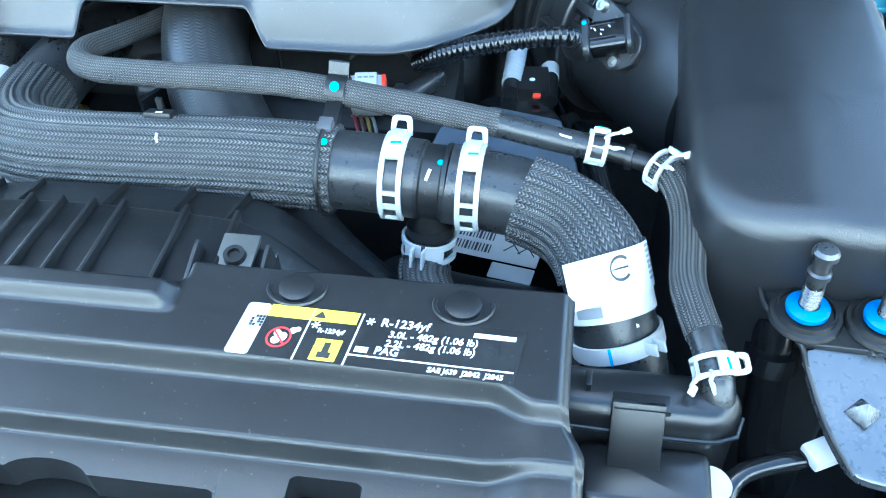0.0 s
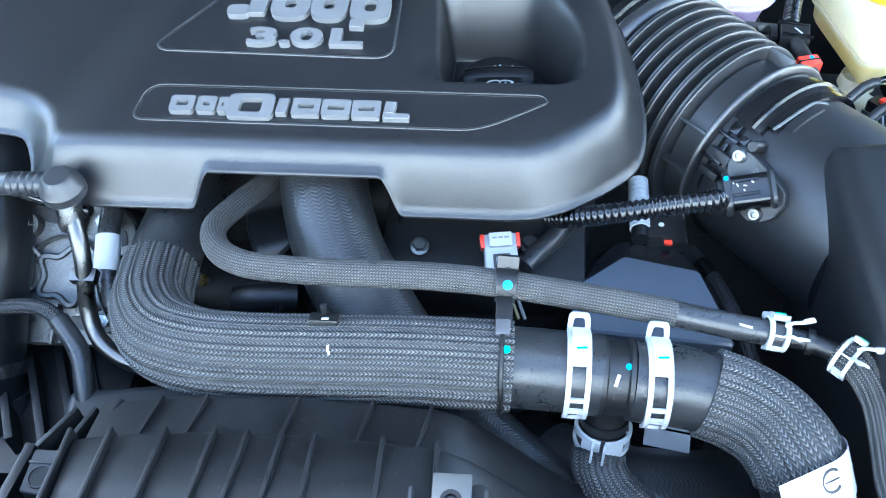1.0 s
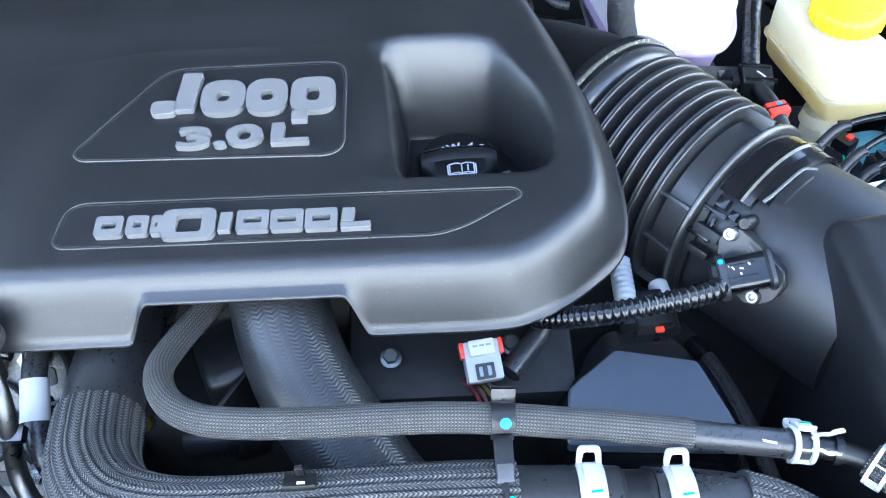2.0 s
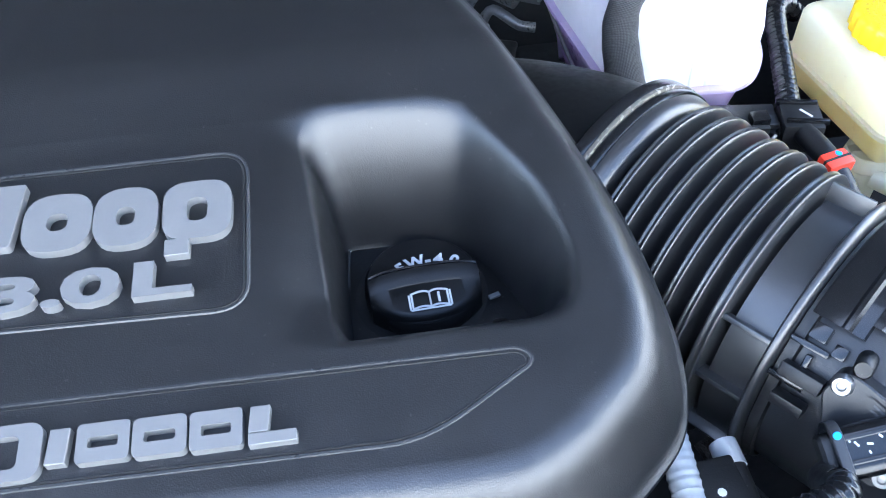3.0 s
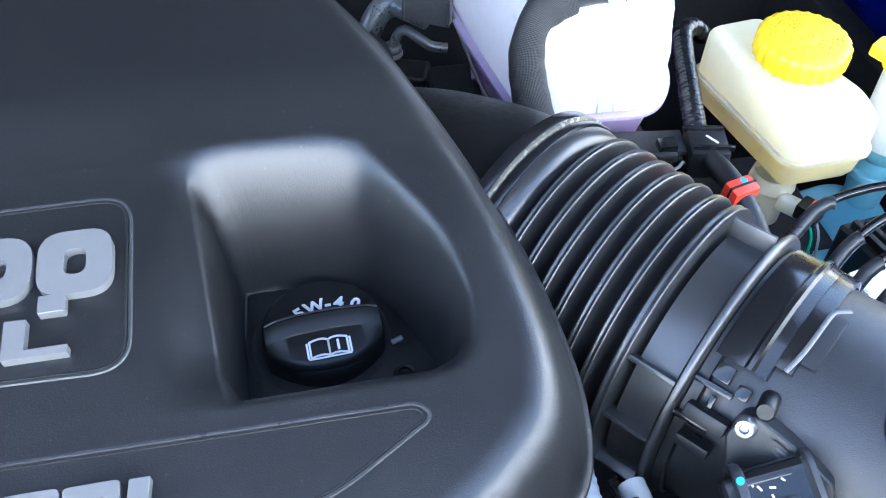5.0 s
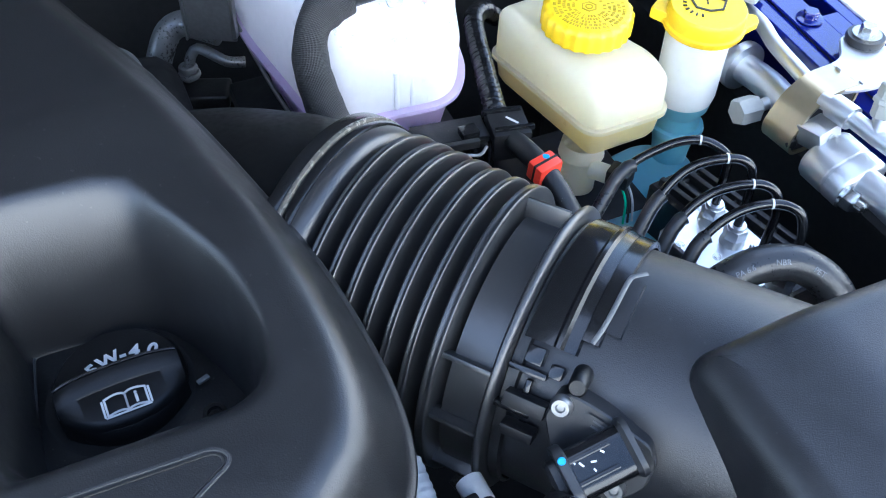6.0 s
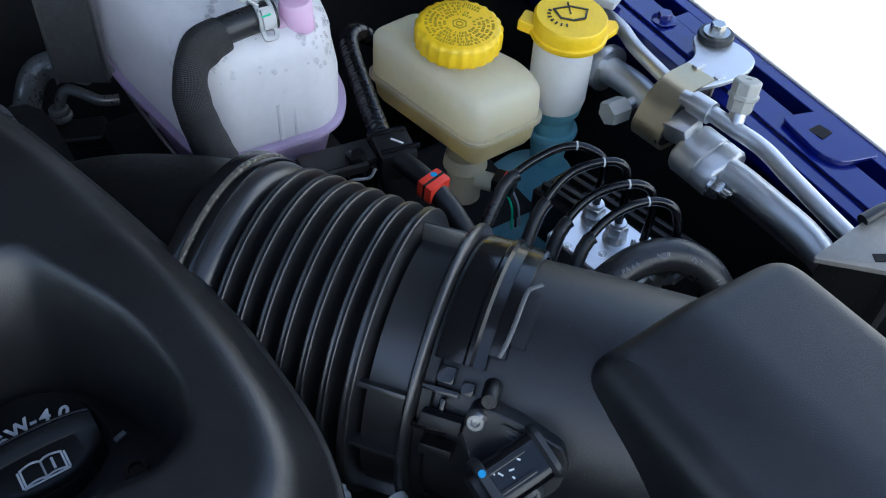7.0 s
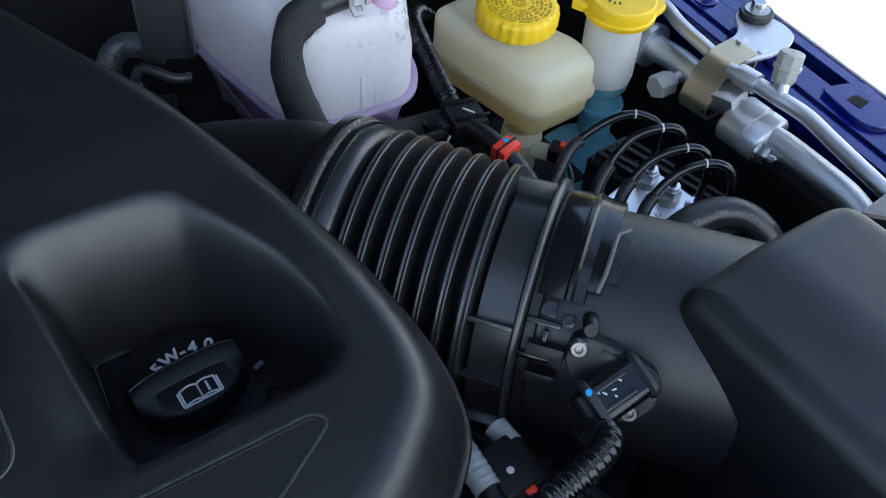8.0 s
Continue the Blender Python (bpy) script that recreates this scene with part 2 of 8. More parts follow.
def smooth_path(points, step=0.004):
    """Catmull-Rom through the points, in even short steps."""
    p = [Vector(q) for q in points]
    p = [2 * p[0] - p[1]] + p + [2 * p[-1] - p[-2]]
    out = []
    for a, b, c, d in zip(p[:-3], p[1:-2], p[2:-1], p[3:]):
        n = max(2, int((c - b).length / step))
        for k in range(n):
            t = k / n
            out.append(0.5 * (2 * b + (c - a) * t + (2 * a - 5 * b + 4 * c - d) * t * t + (3 * b - a - 3 * c + d) * t**3))
    out.append(p[-2])
    return out


def tube(points, r, seg=16, step=0.004, shape=None, caps=True, flat=1.0, flutes=0, groove=0.0):
    """A tube along the points, with u round it and v metres along it. shape(s): a factor on r at s metres; flutes: folds along it."""
    path = smooth_path(points, step)
    bm = bmesh.new()
    uvl = bm.loops.layers.uv.new("UVMap")
    tang = [((path[min(i + 1, len(path) - 1)] - path[max(i - 1, 0)]).normalized()) for i in range(len(path))]
    up = Vector((0, 0, 1)) if abs(tang[0].z) < 0.9 else Vector((0, 1, 0))
    side = tang[0].cross(up).normalized()
    rings, s = [], 0.0
    lens = []
    for i, (c, t) in enumerate(zip(path, tang)):
        side = (side - t * side.dot(t)).normalized()
        up = side.cross(t)
        if i:
            s += (c - path[i - 1]).length
        rr = r * (shape(s) if shape else 1.0)
        lens.append(s)
        rings.append([bm.verts.new(c + rr * (1 + groove * math.cos(2 * math.pi * k * flutes / seg)) * (math.cos(2 * math.pi * k / seg) * side + flat * math.sin(2 * math.pi * k / seg) * up)) for k in range(seg)])
    for i in range(len(rings) - 1):
        for k in range(seg):
            j = (k + 1) % seg
            f = bm.faces.new((rings[i][k], rings[i][j], rings[i + 1][j], rings[i + 1][k]))
            for loop, (uu, vv) in zip(f.loops, ((k, i), (k + 1, i), (k + 1, i + 1), (k, i + 1))):
                loop[uvl].uv = (uu / seg, lens[vv])
    if caps:
        bm.faces.new(rings[0][::-1])
        bm.faces.new(rings[-1])
    return bm


def outline_inset(pts, d):
    """A closed outline (counter-clockwise) moved inwards by d."""
    n = len(pts)
    out = []
    for i in range(n):
        a, b, c = Vector(pts[i - 1]), Vector(pts[i]), Vector(pts[(i + 1) % n])
        e1, e2 = (b - a).normalized(), (c - b).normalized()
        n1, n2 = Vector((-e1.y, e1.x)), Vector((-e2.y, e2.x))
        m = n1 + n2
        m = m.normalized() if m.length > 1e-6 else n1
        out.append(b + m * d / max(0.35, m.dot(n1)))
    return out


def rounded(pts, r, n=6):
    """A closed outline with its corners rounded."""
    out = []
    k = len(pts)
    for i in range(k):
        a, b, c = Vector(pts[i - 1]), Vector(pts[i]), Vector(pts[(i + 1) % k])
        rr = r[i] if isinstance(r, (list, tuple)) else r
        rr = min(rr, 0.48 * (a - b).length, 0.48 * (c - b).length)
        p, q = b + (a - b).normalized() * rr, b + (c - b).normalized() * rr
        for j in range(n + 1):
            t = j / n
            out.append((1 - t) ** 2 * p + 2 * t * (1 - t) * b + t * t * q)
    return out


def stack(pts, levels, top=None, caps=(True, True)):
    """A solid from one outline: levels of (inset, z); top(x, y) adds a height scaled by the level's third value."""
    bm = bmesh.new()
    rings = []
    for level in levels:
        d, z = level[0], level[1]
        w = level[2] if len(level) > 2 else 0.0
        ring = outline_inset(pts, d) if d else [Vector(q) for q in pts]
        rings.append([bm.verts.new((q.x, q.y, z + (w * top(q.x, q.y) if top else 0.0))) for q in ring])
    n = len(pts)
    for a, b in zip(rings[:-1], rings[1:]):
        for i in range(n):
            j = (i + 1) % n
            bm.faces.new((a[i], a[j], b[j], b[i]))
    if caps[0]:
        bm.faces.new(rings[0][::-1])
    if caps[1]:
        bm.faces.new(rings[-1])
    return bm


def dome_cap(bm, n, rise=0.0):
    """Closes the last ring of n points with rings that shrink to its middle."""
    bm.verts.ensure_lookup_table()
    prev = last = [bm.verts[i] for i in range(len(bm.verts) - n, len(bm.verts))]
    mid = sum((v.co for v in last), Vector()) / n
    for k in range(1, 5):
        f = 1 - k / 5
        cur = [bm.verts.new(mid + (v.co - mid) * f + Vector((0, 0, rise * (1 - f * f)))) for v in last]
        for i in range(n):
            j = (i + 1) % n
            bm.faces.new((prev[i], prev[j], cur[j], cur[i]))
        prev = cur
    bm.faces.new(prev)
    return bm


def plate(pts, z0, z1, bevel=0.0005, r=0.0):
    pts = rounded(pts, r) if r else [Vector(q) for q in pts]
    return stack(pts, [(bevel, z0), (0, z0 + bevel), (0, z1 - bevel), (bevel, z1)])


def rect(x0, y0, x1, y1):
    return [(x0, y0), (x1, y0), (x1, y1), (x0, y1)]


def frame_plate(outer, inner, z0, z1):
    """A flat ring between two outlines of the same count."""
    bm = bmesh.new()
    ro = [[bm.verts.new((p[0], p[1], z)) for p in outer] for z in (z0, z1)]
    ri = [[bm.verts.new((p[0], p[1], z)) for p in inner] for z in (z0, z1)]
    n = len(outer)
    for i in range(n):
        j = (i + 1) % n
        bm.faces.new((ro[0][i], ro[0][j], ro[1][j], ro[1][i]))
        bm.faces.new((ri[0][j], ri[0][i], ri[1][i], ri[1][j]))
        bm.faces.new((ro[1][i], ro[1][j], ri[1][j], ri[1][i]))
        bm.faces.new((ro[0][j], ro[0][i], ri[0][i], ri[0][j]))
    return bm


def arc_strip(r0, r1, a0, a1, x0, x1, seg=24):
    """A curved bar about the x axis: radii, angles in degrees from +y towards +z, and its stretch along x."""
    bm = bmesh.new()
    cols = []
    for i in range(seg + 1):
        a = radians(a0 + (a1 - a0) * i / seg)
        c, s = math.cos(a), math.sin(a)
        cols.append([bm.verts.new((x, r * c, r * s)) for x, r in ((x0, r0), (x1, r0), (x1, r1), (x0, r1))])
    for p, q in zip(cols[:-1], cols[1:]):
        for k in range(4):
            j = (k + 1) % 4
            bm.faces.new((p[k], p[j], q[j], q[k]))
    bm.faces.new(cols[0])
    bm.faces.new(cols[-1][::-1])
    return bm


def words(body, size, thick=0.0002, align="CENTER", spread=1.0, shear=0.0, bold=0.0):
    """Flat lettering in the built-in font, lying in x and y."""
    cu = bpy.data.curves.new("words", "FONT")
    cu.body, cu.size, cu.extrude, cu.align_x, cu.align_y, cu.space_character, cu.shear = body, size, thick, align, "CENTER", spread, shear
    cu.resolution_u = 3
    cu.offset = bold
    ob = bpy.data.objects.new("words", cu)
    me = bpy.data.meshes.new_from_object(ob)
    bm = bmesh.new()
    bm.from_mesh(me)
    bmesh.ops.remove_doubles(bm, verts=bm.verts, dist=1e-6)
    bpy.data.objects.remove(ob)
    bpy.data.curves.remove(cu)
    bpy.data.meshes.remove(me)
    return bm


def hexnut(r, h, hole=0.0):
    pts = [(r * math.cos(math.pi / 3 * i), r * math.sin(math.pi / 3 * i)) for i in range(6)]
    return stack([Vector(p) for p in pts], [(0, 0), (0, h * 0.85), (r * 0.08, h)])


def smoothstep(a, b, x):
    t = max(0.0, min(1.0, (x - a) / (b - a)))
    return t * t * (3 - 2 * t)


def bolt(label, r, at, normal=(0, 0, 1), material=None, group="", flange=1.35, name="bolt"):
    """A flanged hexagon bolt standing on its flange."""
    b = thing(name, label, "bolt", at, group)
    m = basis(at, (1, 0.1, 0) if abs(Vector(normal).normalized().x) < 0.9 else (0, 1, 0.1), normal)
    part("head", moved(hexnut(r, r * 0.9), m @ Matrix.Translation((0, 0, r * 0.25))), material or STEEL, b)
    part("washer", moved(lathe([(0, 0), (r * flange, 0), (r * flange, r * 0.16), (r * 0.9, r * 0.3), (0, r * 0.3)], 20), m), material or STEEL, b)
    return b


# ---- setting ----
def flat_sheet(name, half, z, material, label):
    bm = bmesh.new()
    bmesh.ops.create_grid(bm, x_segments=4, y_segments=4, size=half)
    moved(bm, Matrix.Translation((0, 0, z)))
    return tagged(part(name, bm, material, None, label, False), label, "ground", kind="structure")


flat_sheet("ground", 600.0, 0.0, GROUND, "pale sunlit concrete yard around the car")
# plain walls added to keep low light out; their near-black stands for shade
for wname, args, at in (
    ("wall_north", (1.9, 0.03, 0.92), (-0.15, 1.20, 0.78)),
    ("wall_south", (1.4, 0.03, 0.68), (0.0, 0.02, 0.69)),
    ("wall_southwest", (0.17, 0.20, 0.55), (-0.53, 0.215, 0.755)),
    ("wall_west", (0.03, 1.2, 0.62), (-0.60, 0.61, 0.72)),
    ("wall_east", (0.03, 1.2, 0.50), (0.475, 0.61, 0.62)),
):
    tagged(part(wname, moved(box(*args, 0.006), Matrix.Translation(at)), SHADE_BLACK), "engine bay wall added to block light, near-black for shade", "bay wall", kind="structure")
# the floor's near-black stands for the shade at the bottom
tagged(part("floor", moved(box(1.44, 1.14, 0.02, 0.0), Matrix.Translation((-0.13, 0.615, 0.45))), SHADE_BLACK), "bottom of the engine bay, near-black for shade", "bay floor", kind="structure")


# unseen pale walls, added to throw sunlight onto the bay's front faces
tagged(part("wall_bounce_front", moved(box(36.0, 0.3, 8.0, 0.02), Matrix.Translation((3.0, -7.0, 4.0))), BOUNCE_WALL), "unseen pale wall added to bounce sunlight into the bay", "building wall", kind="structure")
tagged(part("wall_bounce_east", moved(box(0.3, 12.0, 7.0, 0.02), Matrix.Translation((9.0, -0.8, 3.5))), BOUNCE_WALL), "unseen pale wall added to shape the light from the side", "building wall", kind="structure")


def build_hood():
    """The raised hood over the bay, hinged at the windscreen."""
    h = thing("car_hood", "raised dark blue steel car hood", "car hood", (-0.28, 1.16, 1.14))
    ang = radians(121)
    m = Matrix.Translation((-0.28, 1.16, 1.14)) @ Matrix.Rotation(ang, 4, "X")
    part("panel", moved(box(1.60, 1.25, 0.012, 0.004), m @ Matrix.Translation((0, 0.625, 0.0))), BLUE_BODY, h)
    part("liner", moved(box(1.55, 1.19, 0.02, 0.008), m @ Matrix.Translation((0, 0.61, 0.018))), LINER, h, "dark grey felt hood liner")


build_hood()


# ---- engine cover ----
RIM = [(-0.484, 0.596), (-0.445, 0.592), (-0.412, 0.587), (-0.394, 0.583), (-0.384, 0.573), (-0.377, 0.558), (-0.366, 0.545), (-0.340, 0.536), (-0.25, 0.535), (-0.10, 0.534), (-0.033, 0.534), (-0.008, 0.540), (0.014, 0.552), (0.034, 0.568),
       (0.048, 0.583), (0.056, 0.602), (0.0590, 0.628), (0.0568, 0.660), (0.0522, 0.690), (0.0448, 0.720), (0.0355, 0.750), (0.0255, 0.780), (0.0145, 0.810),
       (0.003, 0.840), (-0.0085, 0.870), (-0.021, 0.900), (-0.036, 0.940), (-0.058, 0.990), (-0.10, 1.030), (-0.20, 1.045), (-0.32, 1.035), (-0.42, 0.985), (-0.475, 0.90), (-0.505, 0.80), (-0.515, 0.68), (-0.508, 0.603)]


def closed_spline(pts, n):
    k = len(pts)
    dense = []
    for i in range(k):
        a, b, c, d = (Vector(pts[(i + j) % k]) for j in (-1, 0, 1, 2))
        for s in range(24):
            t = s / 24
            dense.append(0.5 * (2 * b + (c - a) * t + (2 * a - 5 * b + 4 * c - d) * t * t + (3 * b - a - 3 * c + d) * t**3))
    dense.append(dense[0])
    acc = [0.0]
    for p, q in zip(dense[:-1], dense[1:]):
        acc.append(acc[-1] + (q - p).length)
    out, j = [], 0
    for i in range(n):
        want = acc[-1] * i / n
        while acc[j + 1] < want:
            j += 1
        f = (want - acc[j]) / max(1e-9, acc[j + 1] - acc[j])
        out.append(dense[j].lerp(dense[j + 1], f))
    return out


def even_loop(pts, step):
    """A closed outline in even steps, back to its start."""
    pts = [Vector(p) for p in pts]
    pts.append(pts[0])
    out, left = [pts[0]], step
    for a, b in zip(pts[:-1], pts[1:]):
        d, pos = (b - a).length, 0.0
        while d - pos >= left:
            pos += left
            out.append(a.lerp(b, pos / d))
            left = step
        left -= d - pos
    out.append(pts[0])
    return out


POCKET_EYE = Vector((-0.050, 0.682))


def reach_table(pts, r, n=720):
    """How far a rounded outline lies from the pocket's middle, by angle."""
    loop = rounded(pts, r, 6)
    out = []
    for k in range(n):
        a = 2 * math.pi * k / n
        d = Vector((math.cos(a), math.sin(a)))
        best = 0.0
        for p, q in zip(loop, loop[1:] + loop[:1]):
            e = q - p
            det = d.x * -e.y + d.y * e.x
            if abs(det) < 1e-12:
                continue
            w = p - POCKET_EYE
            s_ = (w.x * -e.y + w.y * e.x) / det
            u = (d.x * w.y - d.y * w.x) / det
            if s_ > 0 and -1e-6 <= u <= 1 + 1e-6:
                best = max(best, s_)
        out.append(best)
    return out


POCKET_LIP = reach_table([(-0.0900, 0.617), (0.000, 0.6165), (0.0125, 0.627), (0.0165, 0.650), (0.012, 0.686), (-0.018, 0.744), (-0.032, 0.7505), (-0.104, 0.7515), (-0.0985, 0.710), (-0.0950, 0.670)], [0.004, 0.010, 0.010, 0.012, 0.03, 0.010, 0.012, 0.022, 0.020, 0.02])
POCKET_BED = reach_table([(-0.0855, 0.640), (-0.002, 0.640), (0.001, 0.658), (-0.010, 0.688), (-0.024, 0.711), (-0.038, 0.7185), (-0.086, 0.7195)], [0.004, 0.006, 0.010, 0.02, 0.010, 0.010, 0.005])
POCKET_WALL = [(0.0, 0.0), (0.07, 0.005), (0.14, 0.020), (0.22, 0.050), (0.30, 0.096), (0.40, 0.172), (0.50, 0.270), (0.62, 0.42), (0.74, 0.61), (0.84, 0.79), (0.91, 0.91), (0.96, 0.975), (1.0, 1.0)]


def pocket(x, y):
    """How deep the oil filler pocket is, 0 to 1."""
    dx, dy = x - POCKET_EYE.x, y - POCKET_EYE.y
    r = math.hypot(dx, dy)
    if r > 0.13:
        return 0.0
    k = (math.atan2(dy, dx) / (2 * math.pi) * 720) % 720
    i, w = int(k) % 720, k - int(k)
    lip = POCKET_LIP[i] * (1 - w) + POCKET_LIP[(i + 1) % 720] * w
    bed = POCKET_BED[i] * (1 - w) + POCKET_BED[(i + 1) % 720] * w
    f = max(0.0, min(1.0, (lip - r) / max(1e-4, lip - bed)))
    wall = 1.0
    for (a0, b0), (a1, b1) in zip(POCKET_WALL[:-1], POCKET_WALL[1:]):
        if f <= a1:
            wall = b0 + (b1 - b0) * (f - a0) / (a1 - a0)
            break
    return wall


def cover_skin(x, y):
    """The cover's top without its pocket: a tilted badge field, a low step behind it, rounded off at the back and the left."""
    z = 1.0445 + 0.125 * (min(y, 0.745) - 0.58)
    z += 0.0105 * smoothstep(0.735, 0.796, y) + 0.05 * max(0.0, y - 0.786)
    z -= 0.55 * max(0.0, y - 0.86) ** 2
    z -= 0.0075 * smoothstep(-0.285, -0.355, x - 0.30 * (y - 0.66))
    z -= 0.0085 * smoothstep(-0.124, -0.090, x) ** 1.5 * smoothstep(-0.02, -0.07, x) * smoothstep(0.752, 0.728, y) * smoothstep(0.616, 0.650, y)      # soft roll into the pocket
    z -= 0.016 * smoothstep(-0.425, -0.515, x + 0.10 * (y - 0.60))
    return z


def cover_top(x, y):
    z = cover_skin(x, y)
    return z - (z - 0.9935) * pocket(x, y)


def rim_notch(x, y):
    """How far the openings in the cover's front cut up into its skirt."""
    if y >= 0.62:
        return 0.0
    up = smoothstep(-0.2545, -0.240, x) * (1 - smoothstep(-0.124, -0.1075, x))
    return 0.0255 * up + 0.014 * (1 - smoothstep(-0.394, -0.378, x))


def rim_low(x, y):
    """Height of the cover's lower rim, rising towards the back."""
    return 1.000 + rim_notch(x, y) + 0.20 * min(0.24, max(0.0, y - 0.60))


def build_engine_cover():
    c = thing("engine_cover", "matte charcoal plastic engine cover with a sunken oil filler pocket", "engine cover", (-0.2, 0.78, 1.0))
    n = 760
    rim = closed_spline(RIM, n)
    bm = bmesh.new()
    rings = []

    inner = outline_inset(rim, 1.0)
    inward = [(q - p) for p, q in zip(rim, inner)]

    def ring(d, zf):
        """d: one inset, or one for each point of the rim."""
        ds = d if isinstance(d, list) else [d] * n
        pts = [p + w * e for p, w, e in zip(rim, inward, ds)]
        rings.append([bm.verts.new((p.x, p.y, zf(p.x, p.y, i))) for i, p in enumerate(pts)])

    low = [rim_low(p.x, p.y) for p in rim]
    start = [rim_notch(p.x, p.y) / 0.0405 for p in rim]          # how far up the sloping skirt the rim begins
    foot = [0.016 * s for s in start]
    ring([f + 0.004 for f in foot], lambda x, y, i: low[i] + 0.004)
    ring([f + 0.0032 for f in foot], lambda x, y, i: low[i])
    ring([f - 0.0006 for f in foot], lambda x, y, i: low[i] - 0.0004)
    ring([f - 0.0014 for f in foot], lambda x, y, i: low[i] + 0.0008)
    ring([f - 0.0006 for f in foot], lambda x, y, i: low[i] + 0.0022)
    ring([f + 0.0006 for f in foot], lambda x, y, i: low[i] + 0.0026)
    for f in (0.2, 0.4, 0.6, 0.8, 1.0):
        up = [s + (1 - s) * f for s in start]
        ring([0.0006 * (1 - f) + 0.016 * u for u in up], lambda x, y, i, f=f: (low[i] + 0.0026) * (1 - f) + (cover_top(x, y) - 0.0095) * f)
    for d, z in ((0.0180, 0.0068), (0.0200, 0.0044), (0.0222, 0.0025), (0.0248, 0.0011), (0.0280, 0.0003), (0.0310, 0.0)):
        ring(d, lambda x, y, i, z=z: cover_top(x, y) - z)
    base = outline_inset(rim, 0.031)
    centre = Vector((-0.155, 0.72))
    for _ in range(400):                                         # ease the tight inner corners so that no spoke crosses another
        tight = [k for k in range(n) if (base[k] - centre).cross(base[(k + 1) % n] - centre) <= 1e-7]
        if not tight:
            break
        for k in tight:
            for q in range(k - 4, k + 6):
                base[q % n] = (base[(q - 1) % n] + base[(q + 1) % n]) / 2
    m = 210
    for k in range(1, m):
        f = 1 - k / m
        rings.append([bm.verts.new((*(centre + (p - centre) * f), cover_top(*(centre + (p - centre) * f)))) for p in base])
    for a, b in zip(rings[:-1], rings[1:]):
        for i in range(n):
            j = (i + 1) % n
            bm.faces.new((a[i], a[j], b[j], b[i]))
    tip = bm.verts.new((*centre, cover_top(*centre)))
    for i in range(n):
        bm.faces.new((rings[-1][i], rings[-1][(i + 1) % n], tip))
    shell = part("shell", bm, COVER, c)
    shell.data.set_sharp_from_angle(angle=radians(70))
    on = lambda p, d=0.0: (p[0], p[1], cover_top(p[0], p[1]) + d)  # noqa: E731
    for pts, rr in (
        ([(-0.2950, 0.6455), (-0.1240, 0.6405), (-0.1240, 0.7275), (-0.2480, 0.7275), (-0.3010, 0.6535)], [0.008, 0.015, 0.015, 0.014, 0.006]),
        ([(-0.2990, 0.5765), (-0.0660, 0.5735), (-0.0490, 0.5790), (-0.0120, 0.6010), (-0.0170, 0.6075), (-0.2950, 0.6110)], [0.010, 0.012, 0.010, 0.005, 0.005, 0.014]),
    ):
        loop = rounded(pts, rr, 6)
        loop3 = [on(p, -0.0002) for p in even_loop(loop, 0.004)]
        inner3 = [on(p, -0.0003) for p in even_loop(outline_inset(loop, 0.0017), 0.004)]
        # no groove is cut: a dark line paints its shade, a paler one its highlight
        part("groove_shadow", tube(inner3, 0.0008, 6, 0.006, caps=False), SHADE_BLACK, c, "dark line painted as shade inside the groove")
        part("groove_edge", tube(loop3, 0.0009, 6, 0.006, caps=False), SILVER_EDGE, c, "thin paler line painted as the groove's highlight round the badge field")

    # badges, as plain silver shapes lying on the tilted field
    lean = Matrix.Rotation(math.atan(0.125), 4, "X")

    def badge(bm_, x0, y0):
        return part("badge", moved(bm_, Matrix.Translation((x0, y0, cover_top(x0, y0))) @ lean), SILVER, c, "raised silver badge shape")

    def slab(x0, y0, x1, y1, skew=0.0, r=0.001, high=0.0045):
        w, h = x1 - x0, y1 - y0
        badge(plate([(-w / 2 - skew / 2, -h / 2), (w / 2 - skew / 2, -h / 2), (w / 2 + skew / 2, h / 2), (-w / 2 + skew / 2, h / 2)], -0.001, high, 0.0003, r), (x0 + x1) / 2, (y0 + y1) / 2)

    def hoop(x0, y0, x1, y1, wx, wy, r, high=0.0045):
        w, h = x1 - x0, y1 - y0
        o = rounded(rect(-w / 2, -h / 2, w / 2, h / 2), r, 6)
        i = rounded(rect(-w / 2 + wx, -h / 2 + wy, w / 2 - wx, h / 2 - wy), r * 0.45, 6)
        badge(frame_plate(o, i, -0.001, high), (x0 + x1) / 2, (y0 + y1) / 2)

    slab(-0.2370, 0.6830, -0.2235, 0.7180, 0.003, 0.002)
    slab(-0.2535, 0.6800, -0.2365, 0.6925, 0.0, 0.005)
    hoop(-0.2210, 0.6780, -0.1910, 0.7095, 0.0105, 0.0110, 0.0130)
    hoop(-0.1905, 0.6770, -0.1625, 0.7090, 0.0100, 0.0110, 0.0130)
    hoop(-0.1605, 0.6765, -0.1305, 0.7085, 0.0105, 0.0095, 0.0110)
    slab(-0.1590, 0.6690, -0.1485, 0.6775, 0.0, 0.0008)
    for ch, x0, wide, nudge in (("3", -0.2210, 2.15, 0.0), (".", -0.2040, 1.9, 0.0), ("0", -0.1885, 2.05, 0.0), ("L", -0.1605, 2.2, 0.0)):
        badge(moved(words(ch, 0.0240, 0.0024, bold=0.0007), Matrix.Translation((nudge, 0, 0.0022)) @ Matrix.Diagonal((wide, 0.98, 1, 1))), x0, 0.6575)
